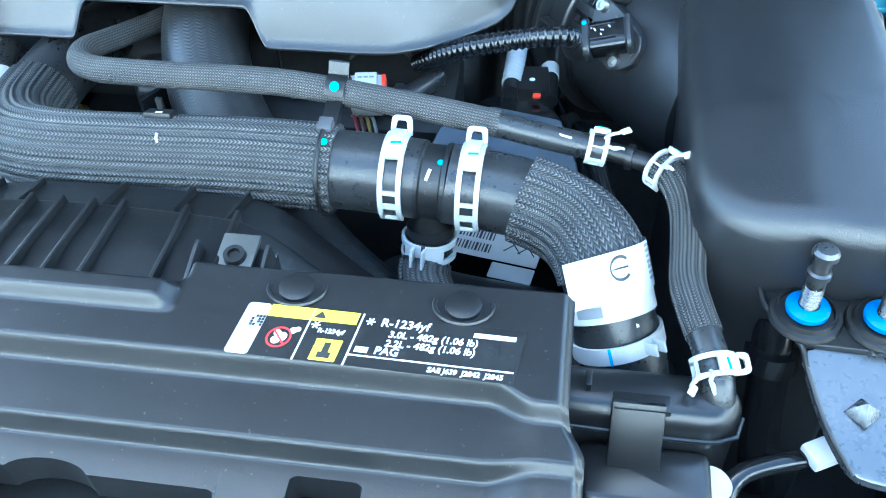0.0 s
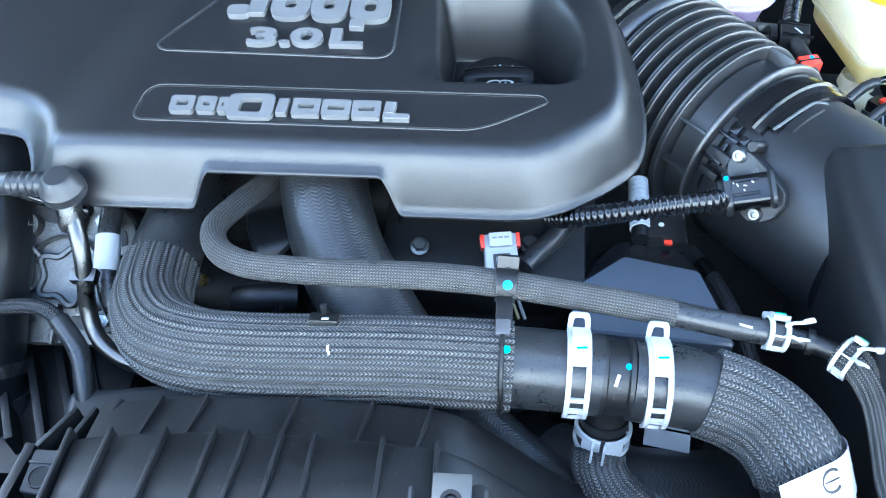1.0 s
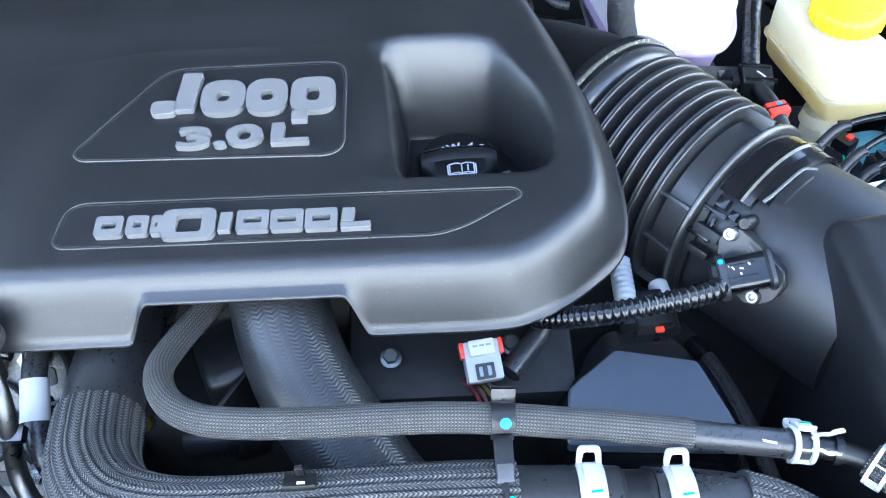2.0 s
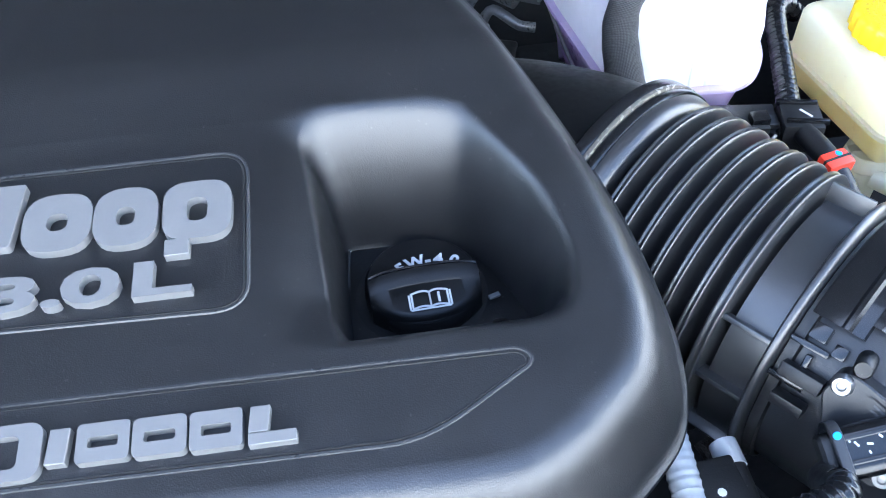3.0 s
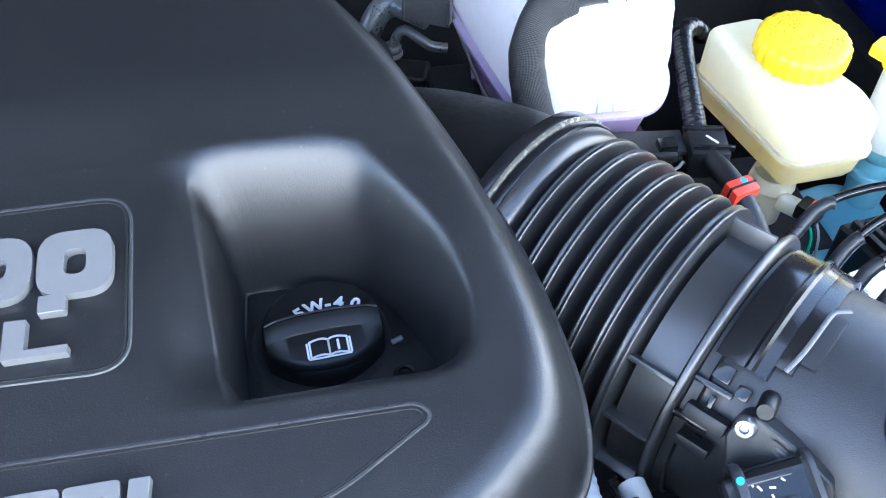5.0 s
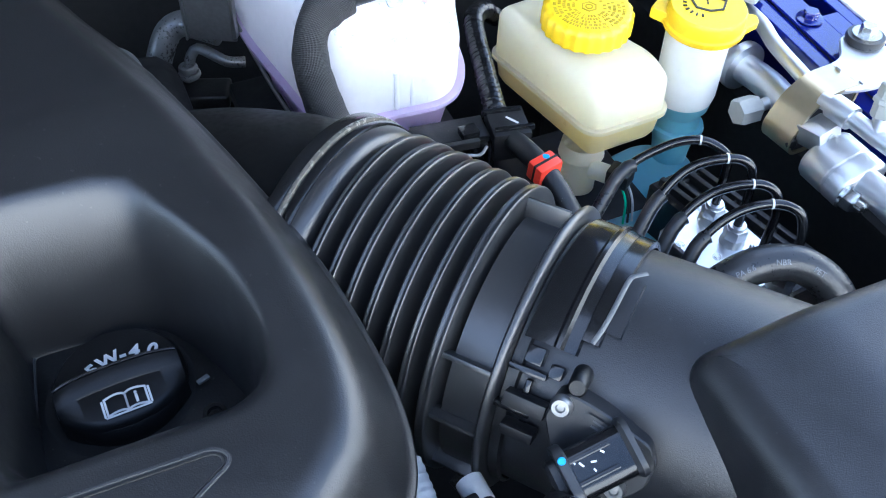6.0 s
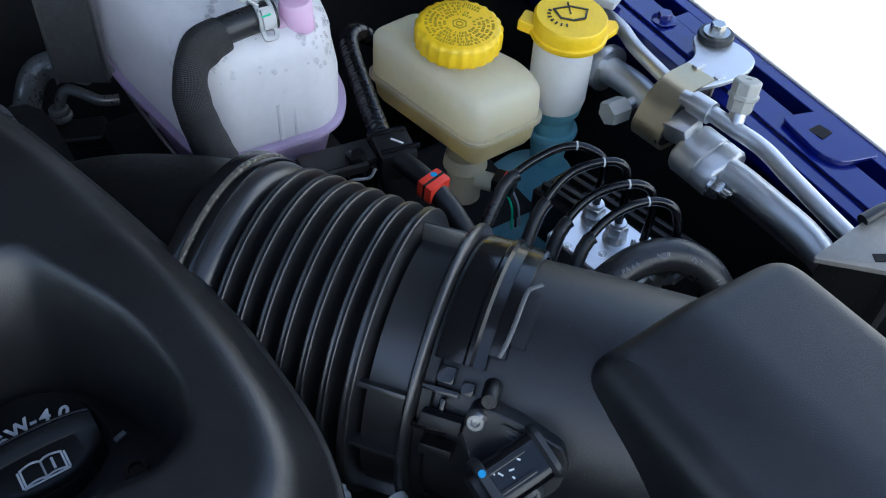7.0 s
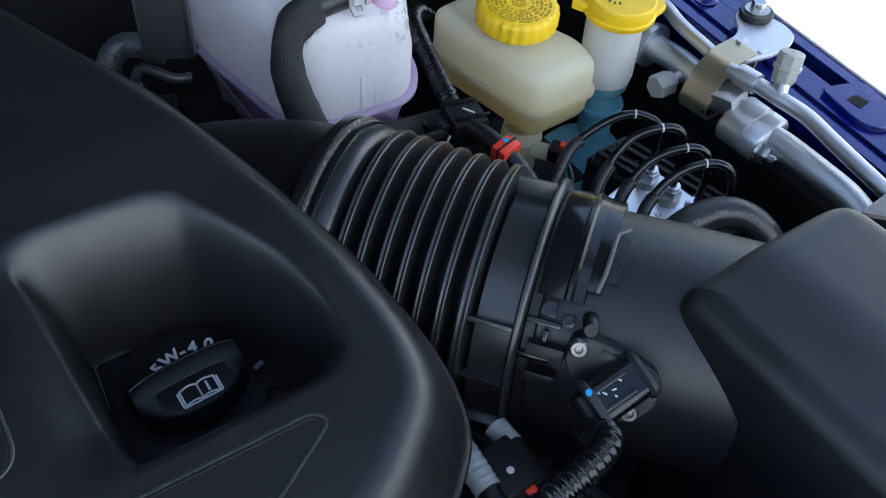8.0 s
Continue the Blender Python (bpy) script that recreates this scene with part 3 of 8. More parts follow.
    for x0, y0, x1, y1, wx, wy, r in ((-0.2725, 0.5815, -0.2555, 0.5965, 0.0042, 0.0052, 0.003), (-0.2535, 0.5815, -0.2400, 0.5960, 0.0042, 0.0052, 0.003), (-0.2385, 0.5815, -0.2320, 0.5955, 0.0024, 0.0052, 0.002),
                                      (-0.2320, 0.5770, -0.1995, 0.5995, 0.0085, 0.0048, 0.006), (-0.1870, 0.5805, -0.1675, 0.5960, 0.0042, 0.0056, 0.002), (-0.1665, 0.5800, -0.1465, 0.5955, 0.0042, 0.0056, 0.003),
                                      (-0.1455, 0.5795, -0.1260, 0.5950, 0.0042, 0.0056, 0.002)):
        hoop(x0, y0, x1, y1, wx, wy, r, 0.0042)
    slab(-0.1975, 0.5815, -0.1900, 0.5955, 0.001, 0.0006, 0.0042)
    slab(-0.1235, 0.5840, -0.1160, 0.5945, 0.001, 0.0006, 0.0042)
    slab(-0.1240, 0.5790, -0.1060, 0.5838, 0.0, 0.0006, 0.0042)
    # pocket floor plate with the opening round the cap
    fl = rounded([(-0.089, 0.650), (0.000, 0.650), (0.004, 0.675), (-0.016, 0.712), (-0.040, 0.727), (-0.084, 0.727)], [0.004, 0.006, 0.015, 0.02, 0.02, 0.010])
    part("pocket_floor", stack(fl, [(0, 0.9915), (0, 0.9938), (0.001, 0.9945)]), BLACK, c, "black pocket floor plate")
    part("floor_edge", tube([(p.x, p.y, 0.9950) for p in fl] + [(fl[0].x, fl[0].y, 0.9950)], 0.0006, 6, 0.003), SILVER_EDGE, c, "thin edge of the pocket floor")
    # near-black disc that paints the shade of the opening round the cap
    part("filler_opening", moved(lathe([(0.0325, 0.9940), (0.0330, 0.9952), (0.0315, 0.9952), (0.0305, 0.9946), (0, 0.9946)], 48), Matrix.Translation((-0.0505, 0.6850, 0))), SHADE_BLACK, c, "opening round the oil cap, painted near-black as shade")
    # tiny silver piece put in for a white glint on a metal bit
    part("floor_glint", moved(box(0.0060, 0.0026, 0.0016, 0.0005), Matrix.Translation((-0.0155, 0.6765, 0.9968)) @ Matrix.Rotation(0.35, 4, "Z")), SILVER, c, "small pale metal bit that stands for a white glint")
    return c


SILVER_EDGE = mat("groove_edge_plastic", (0.035, 0.036, 0.039), 0.35, var=0.1)
build_engine_cover()


CAP_BLACK = mat("cap_plastic", (0.005, 0.005, 0.0055), 0.42, var=0.3, scale=25, bump=0.08, bscale=700, spec=0.28)


def build_oil_cap():
    c = thing("oil_filler", "black plastic oil filler cap with white printed marks", "oil cap", (-0.050, 0.686, 0.993))
    T = Matrix.Translation((-0.0495, 0.6865, 0.993)) @ Matrix.Rotation(radians(3), 4, "Z")
    part("disc", moved(lathe([(0, 0), (0.0285, 0), (0.0290, 0.004), (0.0286, 0.0095), (0.0270, 0.0115), (0, 0.0120)], 56), T), CAP_BLACK, c)
    # grip: a lobe with a straight top edge, sloping to a rounded front
    hw, front = 0.0268, -0.0265
    cols = []
    bm = bmesh.new()
    for k in range(33):
        x = -hw + 2 * hw * k / 32
        e = min(1.0, abs(x) / hw)
        lim = front * (1 - 0.46 * e**2.4)
        back = 0.0012 - 0.0022 * e * e
        edge = 1 - 0.10 * e**6
        top, low = 0.0208 * edge, 0.0150 * edge
        rows = [(back + 0.0016, 0.0105), (back + 0.0012, top - 0.0012), (back, top), (back - 0.0022, top - 0.0004), (back - 0.0085, top - 0.0026), (back - 0.0092, top - 0.0034),
                (lim + 0.0034, low + 0.0004), (lim + 0.0012, low - 0.0008), (lim + 0.0001, low - 0.0030), (lim - 0.0006, 0.0020), (lim - 0.0006, -0.004)]
        cols.append([bm.verts.new((x, y, z)) for y, z in rows])
    for a, b in zip(cols[:-1], cols[1:]):
        for i in range(len(a) - 1):
            bm.faces.new((a[i], b[i], b[i + 1], a[i + 1]))
    bm.faces.new(cols[0])
    bm.faces.new(cols[-1][::-1])
    part("grip", moved(bm, T), CAP_BLACK, c)
    part("grip_edge", moved(tube([(x, 0.0006 - 0.0022 * (x / hw) ** 2, 0.0205 * (1 - 0.10 * abs(x / hw) ** 6)) for x in [-0.0262 + 0.00262 * k for k in range(21)]], 0.0009, 8, 0.003), T), GLOSS, c)
    # open book on the sloping face
    S = T @ Matrix.Translation((0.0010, -0.0178, 0.0170)) @ Matrix.Rotation(math.atan2(0.0030, 0.0125), 4, "X")
    w, h = 0.0086, 0.0078

    def page(s):
        top_ = [(s * w * k / 6, h / 2 + 0.0010 * math.sin(math.pi * (k / 6) ** 0.8) - 0.0004) for k in range(7)]
        low_ = [(s * w * k / 6, -h / 2 + 0.0009 * math.sin(math.pi * (k / 6) ** 0.8) - 0.0004) for k in range(7)]
        line = top_ + low_[::-1] + [top_[0]]
        bits = []
        for p, q in zip(line[:-1], line[1:]):
            d = Vector(q) - Vector(p)
            if d.length > 1e-6:
                bits.append(moved(box(d.length + 0.0007, 0.0009, 0.0003, 0), Matrix.Translation(((p[0] + q[0]) / 2, (p[1] + q[1]) / 2, 0.0002)) @ Matrix.Rotation(math.atan2(d.y, d.x), 4, "Z")))
        bits.append(moved(box(0.0009, h, 0.0003, 0), Matrix.Translation((s * (w + 0.0012), -0.0007, 0.0002))))
        bits.append(moved(box(w + 0.0010, 0.0008, 0.0003, 0), Matrix.Translation((s * (w + 0.0012) / 2, -h / 2 - 0.0010, 0.0002))))
        return bits

    part("book_mark", moved(joined(*page(1), *page(-1), moved(words("i", 0.0074, 0.0002, bold=0.00025), Matrix.Translation((w * 0.5, 0.0002, 0.0002)))), S), WHITE_INK, c, "white printed open book mark")
    marks = []
    for ch, a in (("5", 117), ("W", 101.5), ("-", 89), ("4", 78.5), ("0", 63)):
        marks.append(moved(words(ch, 0.0094, 0.0002, bold=0.0003), Matrix.Translation((0.0015, -0.0150, 0)) @ Matrix.Rotation(radians(a), 4, "Z") @ Matrix.Translation((0.0290, 0, 0.0122)) @ Matrix.Rotation(radians(-90), 4, "Z")))
    part("grade_mark", moved(joined(*marks), T @ Matrix.Translation((0.0025, -0.0030, 0.0))), WHITE_INK, c, "white printed oil grade")
    return c


build_oil_cap()
s_ = thing("cover_screw", "black recessed screw beside the oil cap", "screw", (-0.0149, 0.6578, 0.9945))
part("head", moved(lathe([(0, 0.0004), (0.003, 0.0004), (0.0034, 0.0018), (0.0052, 0.0018), (0.0056, 0)], 20), Matrix.Translation((-0.0149, 0.6578, 0.9945))), GLOSS, s_)


# ---- air intake: duct, bellows, neck, air box ----
IC, IA, IN = Vector((0.1515, 0.6556, 0.9565)), Vector((0.6188, -0.7856, 0.018)).normalized(), Vector((0.7856, 0.6188, 0)).normalized()
IM = basis(IC, IN, IA)          # local z along the duct, x across it, y down


def turned(profile, seg=64):
    return moved(lathe(profile, seg), IM)


# worn steel; half-metallic and pale so that the colour carries its highlight
WORN_GLINT_EDGE = mat("worn_glint_steel", (0.22, 0.20, 0.17), 0.26, metal=0.45, var=0.2, scale=40, rvar=0.05)


def build_bellows():
    b = thing("intake_bellows", "black rubber corrugated air intake bellows", "intake hose", (0.10, 0.72, 0.89))
    prof = [(0.080, -0.130), (0.0838, -0.129), (0.0840, -0.1190), (0.0832, -0.1150), (0.0815, -0.1115), (0.0760, -0.1088)]
    for k in range(7):                                  # folds with a flat, faintly grooved crown between two edges
        a = -0.0314 - 0.01188 * (6 - k)
        r1, w = (0.0787 + 0.0009 * (6 - k), 0.00205) if k < 6 else (0.0794, 0.0026)
        r0 = r1 - 0.0215
        prof += [(r0, a - 0.0052), (r0 + 0.0012, a - 0.0036), (r1 - 0.0030, a - w - 0.0003), (r1 - 0.0008, a - w), (r1 - 0.0002, a - w + 0.0004), (r1, a - w + 0.0009)]
        prof += [(r1 - 0.0005, a - w * 0.3), (r1 - 0.0005, a + w * 0.3), (r1, a + w - 0.0009), (r1 - 0.0002, a + w - 0.0004), (r1 - 0.0008, a + w), (r1 - 0.0030, a + w + 0.0003), (r0 + 0.0012, a + 0.0036), (r0, a + 0.0052)]
    prof += [(0.0705, -0.0248), (0.0705, -0.004)]
    wall = part("corrugated_wall", turned(prof, 128), BELLOWS, b)
    wall.data.set_sharp_from_angle(angle=radians(75))
    # end cuff: flange with ribs and tabs
    part("flange", turned([(0.069, -0.0050), (0.0764, -0.0046), (0.0776, -0.0036), (0.0778, -0.0022), (0.0770, -0.0008), (0.0755, 0.0), (0.069, 0.0004)], 96), BELLOWS, b)
    part("gusset", moved(box(0.0140, 0.0022, 0.0225, 0.0008), IM @ Matrix.Rotation(radians(72), 4, "Z") @ Matrix.Translation((0.0735, 0, -0.0150))), BELLOWS, wall)
    for ang in (141, 166, 200, 236, 20):
        t = Matrix.Rotation(radians(ang), 4, "Z") @ Matrix.Translation((0.0722, 0, -0.0170))
        part("rib", moved(box(0.0085, 0.0028, 0.026, 0.0008), IM @ t), BELLOWS, wall)
    # metal hose clamp at the far end
    part("duct_lip", turned([(0.080, -0.1375), (0.0850, -0.1370), (0.0866, -0.1355), (0.0868, -0.1310), (0.0858, -0.1290), (0.082, -0.1284)], 96), GLOSS, b, "glossy black duct lip")
    part("clamp_edge", turned([(0.0845, -0.1287), (0.0864, -0.1284), (0.0868, -0.1272), (0.0864, -0.1260), (0.0845, -0.1257)], 96), WORN_GLINT_EDGE, b, "worn steel clamp edge with its highlight in the colour")
    part("clamp_band", turned([(0.0830, -0.1258), (0.0852, -0.1256), (0.0856, -0.1248), (0.0856, -0.1210), (0.0850, -0.1200), (0.0830, -0.1196)], 96), GLOSS, b, "glossy black clamp band")
    return b


build_bellows()


DUCT = mat("dull_duct_plastic", (0.0038, 0.0039, 0.0042), 0.5, var=0.2, scale=30, bump=0.05, bscale=700, spec=0.35)


def build_turbo_duct():
    d = thing("intake_duct", "black plastic intake duct running under the engine cover", "air duct", (0.0, 0.80, 0.88))
    start = IC - IA * 0.128
    pts = [start, start - IA * 0.04 + Vector((0, 0, -0.002)), start - IA * 0.09 + Vector((-0.012, -0.004, -0.006)), start - IA * 0.16 + Vector((-0.06, -0.03, -0.014)), (-0.22, 0.90, 0.92)]
    part("pipe", tube(pts, 0.0785, 48, 0.006, caps=True, shape=lambda q: 1 - 0.16 * smoothstep(0.0, 0.16, q)), DUCT, d)
    for x, y, z in ((0.0485, 0.774, 1.0235), (0.0430, 0.7365, 1.0255)):
        part("pin", moved(lathe([(0, 0.001), (0.0012, 0.001), (0.0016, 0.002), (0.0026, 0.002), (0.0030, -0.004)], 14), basis((x, y, z), (1, 0, 0), (-0.45, -0.35, 0.82))), BLACK, d)
    return d


build_turbo_duct()


def box_top(x, y):
    """Crown of the lid: it falls to the inner side and towards the front."""
    return -0.0065 * (1 - smoothstep(0.180, 0.232, x)) - 0.13 * max(0.0, 0.445 - y) - 0.03 * max(0.0, y - 0.52)


EDGE_GREY = mat("pale_grey_edge", (0.11, 0.11, 0.108), 0.4, var=0.2, scale=120)


def build_air_box():
    a = thing("air_filter_box", "black grained plastic air filter box", "air filter box", (0.27, 0.48, 0.78))
    pts = rounded([(0.171, 0.359), (0.288, 0.350), (0.294, 0.430), (0.294, 0.585), (0.170, 0.587), (0.167, 0.480)], [0.045, 0.03, 0.05, 0.022, 0.014, 0.08], 8)
    pts = even_loop([(p[0], p[1]) for p in pts], 0.004)[:-2]
    lv = [(0.010, 0.76), (0.010, 0.86), (0.008, 0.940), (0.005, 0.990, 0.6), (0.002, 1.018, 0.9)]
    for k in range(1, 10):
        an = radians(90 * k / 9)
        lv.append((0.002 + 0.015 * (1 - math.cos(an)), 1.030 + 0.016 * math.sin(an), 1.0))
    bm = stack([Vector(p) for p in pts], lv, box_top, caps=(True, False))
    bm.verts.ensure_lookup_table()
    last = [v for v in bm.verts][-len(pts):]
    cen = Vector((0.232, 0.465, 0))
    prev = last
    for f in (0.88, 0.76, 0.64, 0.52, 0.4, 0.28, 0.14):
        cur = []
        for v in last:
            x, y = cen.x + (v.co.x - cen.x) * f, cen.y + (v.co.y - cen.y) * f
            cur.append(bm.verts.new((x, y, 1.046 + box_top(x, y) + 0.0010 * (1 - f))))
        for i in range(len(cur)):
            j = (i + 1) % len(cur)
            bm.faces.new((prev[i], prev[j], cur[j], cur[i]))
        prev = cur
    bm.faces.new(prev)
    part("lid", bm, GRAIN, a)
    # outlet neck, flaring into the box
    neck = [(0.060, 0.004), (0.0672, 0.004), (0.0675, 0.045), (0.068, 0.070), (0.068, 0.115), (0.05, 0.12)]
    nb = turned(neck, 72)
    outlet = part("neck", nb, GRAIN, a, "round outlet neck of the air box")
    part("neck_rim", turned([(0.0685, 0.001), (0.0705, 0.001), (0.0705, 0.006), (0.0685, 0.007)], 96), BLACK, outlet)
    band = part("clamp_band", moved(lathe([(0.0680, 0.003), (0.0726, 0.003), (0.0730, 0.0040), (0.0730, 0.0165), (0.0746, 0.0180), (0.0746, 0.0200), (0.0730, 0.0215), (0.0722, 0.0268), (0.0680, 0.0275)], 72, 120, 4), IM), GLOSS, a, "glossy black plastic clamp band")

    def on_neck(ang, z, r):
        return tuple(IM @ Vector((r * math.cos(radians(ang)), r * math.sin(radians(ang)), z)))

    part("band_tab", moved(lathe([(0.0685, 0.0270), (0.0720, 0.0270), (0.0717, 0.0345), (0.0685, 0.0350)], 72, 114, 4), IM), GLOSS, band, "glossy black band tab")
    part("tab_pad", moved(lathe([(0.0660, 0.0340), (0.0692, 0.0340), (0.0692, 0.0415), (0.0660, 0.0425)], 24, 26, 86), IM), GRAIN, outlet, "raised pad beside the tab")
    edge = [(83, 0.0405), (86.5, 0.0362), (88.5, 0.0348), (94, 0.0345), (100, 0.0344), (106, 0.0341), (112, 0.0334), (118, 0.0318)]
    part("tab_edge", tube([on_neck(q, z, 0.0722) for q, z in edge], 0.0012, 8, 0.003, flat=0.45), EDGE_GREY, band, "pale edge of the band tab")
    for q, z, sx, sy, sz in ((129, 0.011, 0.008, 0.008, 0.008), (135, 0.010, 0.008, 0.003, 0.018), (142, 0.012, 0.004, 0.010, 0.003), (150, 0.008, 0.008, 0.003, 0.018), (132, 0.022, 0.006, 0.006, 0.006), (158, 0.014, 0.004, 0.008, 0.004)):
        part("latch_rib", moved(box(sx, sy, sz, 0.0007), IM @ Matrix.Rotation(radians(q), 4, "Z") @ Matrix.Translation((0.0705, 0, z))), GLOSS, outlet)
    for ang, w in ((146, 0.020), (157, 0.016)):
        t = Matrix.Rotation(radians(ang), 4, "Z") @ Matrix.Translation((0.0735, 0, 0.014))
        part("latch", moved(box(0.008, w * 0.35, w, 0.001), IM @ t), BLACK, outlet)
    return a


build_air_box()


SENSOR = mat("sensor_plastic", (0.021, 0.0215, 0.023), 0.36, var=0.15, scale=60, bump=0.08, bscale=900, rvar=0.06)
STEEL_GREY = mat("grey_steel", (0.30, 0.30, 0.30), 0.35, metal=0.9, var=0.05, scale=20, rvar=0.03)


def build_flow_sensor():
    """The air flow sensor screwed to the neck."""
    p1, p2 = Vector((0.121, 0.594, 1.010)), Vector((0.132, 0.562, 0.985))
    nrm = Vector((-0.64, -0.46, 0.62))
    m = basis((p1 + p2) / 2, p2 - p1, nrm)
    s = thing("air_flow_sensor", "black plastic air flow sensor with two silver screws", "sensor", tuple((p1 + p2) / 2))
    L = (p2 - p1).length / 2
    o = rounded([(-0.0255, 0.000), (-0.0205, -0.0095), (-0.008, -0.0150), (0.006, -0.0160), (0.024, -0.008), (0.0275, 0.002), (0.0270, 0.0110), (0.0205, 0.0205), (0.0120, 0.0235), (-0.007, 0.0155), (-0.0170, 0.0100), (-0.0235, 0.0060)], 0.0025, 4)
    base = part("flange", moved(stack(o, [(0.001, -0.014), (0, -0.013), (0, -0.0010), (0.0008, -0.0002)]), m), SENSOR, s)
    rail = rounded([(-0.0130, 0.0085), (-0.0060, 0.0120), (0.0120, 0.0205), (0.0190, 0.0180), (0.0235, 0.0120), (0.0200, 0.0090), (0.0100, 0.0110), (-0.0100, 0.0060)], 0.002, 4)
    part("print_panel", moved(stack(rail, [(0, -0.001), (0, 0.0010), (0.0006, 0.0014)]), m), SENSOR, base)
    part("post", moved(lathe([(0, 0.003), (0.0034, 0.003), (0.0042, 0.002), (0.0044, -0.014)], 22), m @ Matrix.Translation((-0.0245, 0.0100, -0.003))), BLACK, s, "round locating post")
    bar = basis((0.1285, 0.5675, 1.0030), (0.1, -0.88, -0.45), (-0.96, 0.0, -0.27))     # barrel leaving along local z
    oval = rounded([(-0.0115, -0.0110), (0.0115, -0.0110), (0.0115, 0.0062), (-0.0115, 0.0062)], 0.0058, 6)
    barrel = part("housing", moved(stack(oval, [(0.003, -0.0120), (0.0008, -0.0105), (0, -0.0080), (0.0002, 0.0150), (-0.0004, 0.0156)]), bar), GLOSS, s, "glossy rounded sensor housing")
    part("housing_step", moved(stack(oval, [(0.002, -0.0135), (-0.0016, -0.0130), (-0.0020, -0.0105), (0.0004, -0.0085)]), bar), SENSOR, s)
    collar = part("plug_collar", moved(stack(oval, [(-0.0004, 0.0150), (-0.0026, 0.0156), (-0.0030, 0.0164), (-0.0030, 0.0196), (-0.0024, 0.0202), (0.0, 0.0204), (0.0012, 0.0185)]), bar), SENSOR, s, "oval plug collar")
    plug = part("plug", moved(stack(oval, [(0.0016, 0.0150), (0.0016, 0.0235), (0.0032, 0.0250)]), bar), BLACK, s)
    part("plug_boss", tube([tuple(bar @ Vector((0.0060, -0.001, 0.0200))), tuple(bar @ Vector((0.0080, 0.001, 0.0265))), (0.0990, 0.5465, 1.0130)], 0.0070, 20, 0.003), BLACK, plug)
    for x in (-0.0060, 0.0040):
        part("collar_rib", moved(box(0.0020, 0.0022, 0.0200, 0.0006), bar @ Matrix.Translation((x, 0.0066, 0.0070))), GLOSS, barrel)
    for x in (-L, L):
        part("screw", moved(lathe([(0, 0.0032), (0.0018, 0.0030), (0.0024, 0.0042), (0.0042, 0.0042), (0.0048, 0.003), (0.0056, 0.0012), (0.0056, -0.001)], 20), m @ Matrix.Translation((x, 0, 0)) @ Matrix.Scale(0.9, 4)), STEEL_GREY, base, "silver torx screw")
    for x, y, w in ((-0.0050, 0.0108, 0.010), (-0.0035, 0.0088, 0.010), (0.0115, 0.0160, 0.008)):
        part("print", moved(box(w, 0.0010, 0.0002, 0), m @ Matrix.Translation((x, y, 0.0015)) @ Matrix.Rotation(0.42, 4, "Z")), GREY_CLIP, base, "faint grey print")
    for x, z, w, turn in ((-0.0040, 0.0010, 0.0030, 0.7), (-0.0020, 0.0060, 0.0040, 1.3), (0.0012, 0.0070, 0.0024, 0.3), (-0.0030, 0.0110, 0.0042, 0.5), (-0.0052, 0.0135, 0.0036, 0.2)):
        part("paint_mark", moved(box(w * 0.6, 0.0004, 0.0008, 0), bar @ Matrix.Translation((x, 0.0064, z)) @ Matrix.Rotation(turn, 4, "Y")), WHITE_INK, barrel, "white chalk mark")
    part("paint_dot", moved(lathe([(0, 0.0005), (0.0016, 0.0004), (0.0018, 0)], 12), bar @ Matrix.Translation((-0.0080, 0.0091, 0.0178)) @ Matrix.Rotation(radians(-90), 4, "X")), BLUE_INK, collar, "blue paint dot")
    return s


build_flow_sensor()


def loom(points, r, label, pitch=0.0045, name="wire_conduit", material=None):
    """Split corrugated conduit over wires."""
    t = thing(name, label, "wire conduit", points[0])
    part("sleeve", tube(points, r, 14, pitch / 10, shape=lambda s: 1.0 + 0.09 * math.cos(2 * math.pi * s / pitch)), material or GLOSS, t)
    return t


loom([(0.1010, 0.5500, 1.0090), (0.0970, 0.5440, 1.0150), (0.090, 0.5400, 1.0175), (0.075, 0.536, 1.018), (0.050, 0.534, 1.014), (0.028, 0.537, 1.006), (0.006, 0.548, 0.990), (-0.008, 0.562, 0.975)], 0.0066, "glossy black corrugated conduit leading to the sensor")


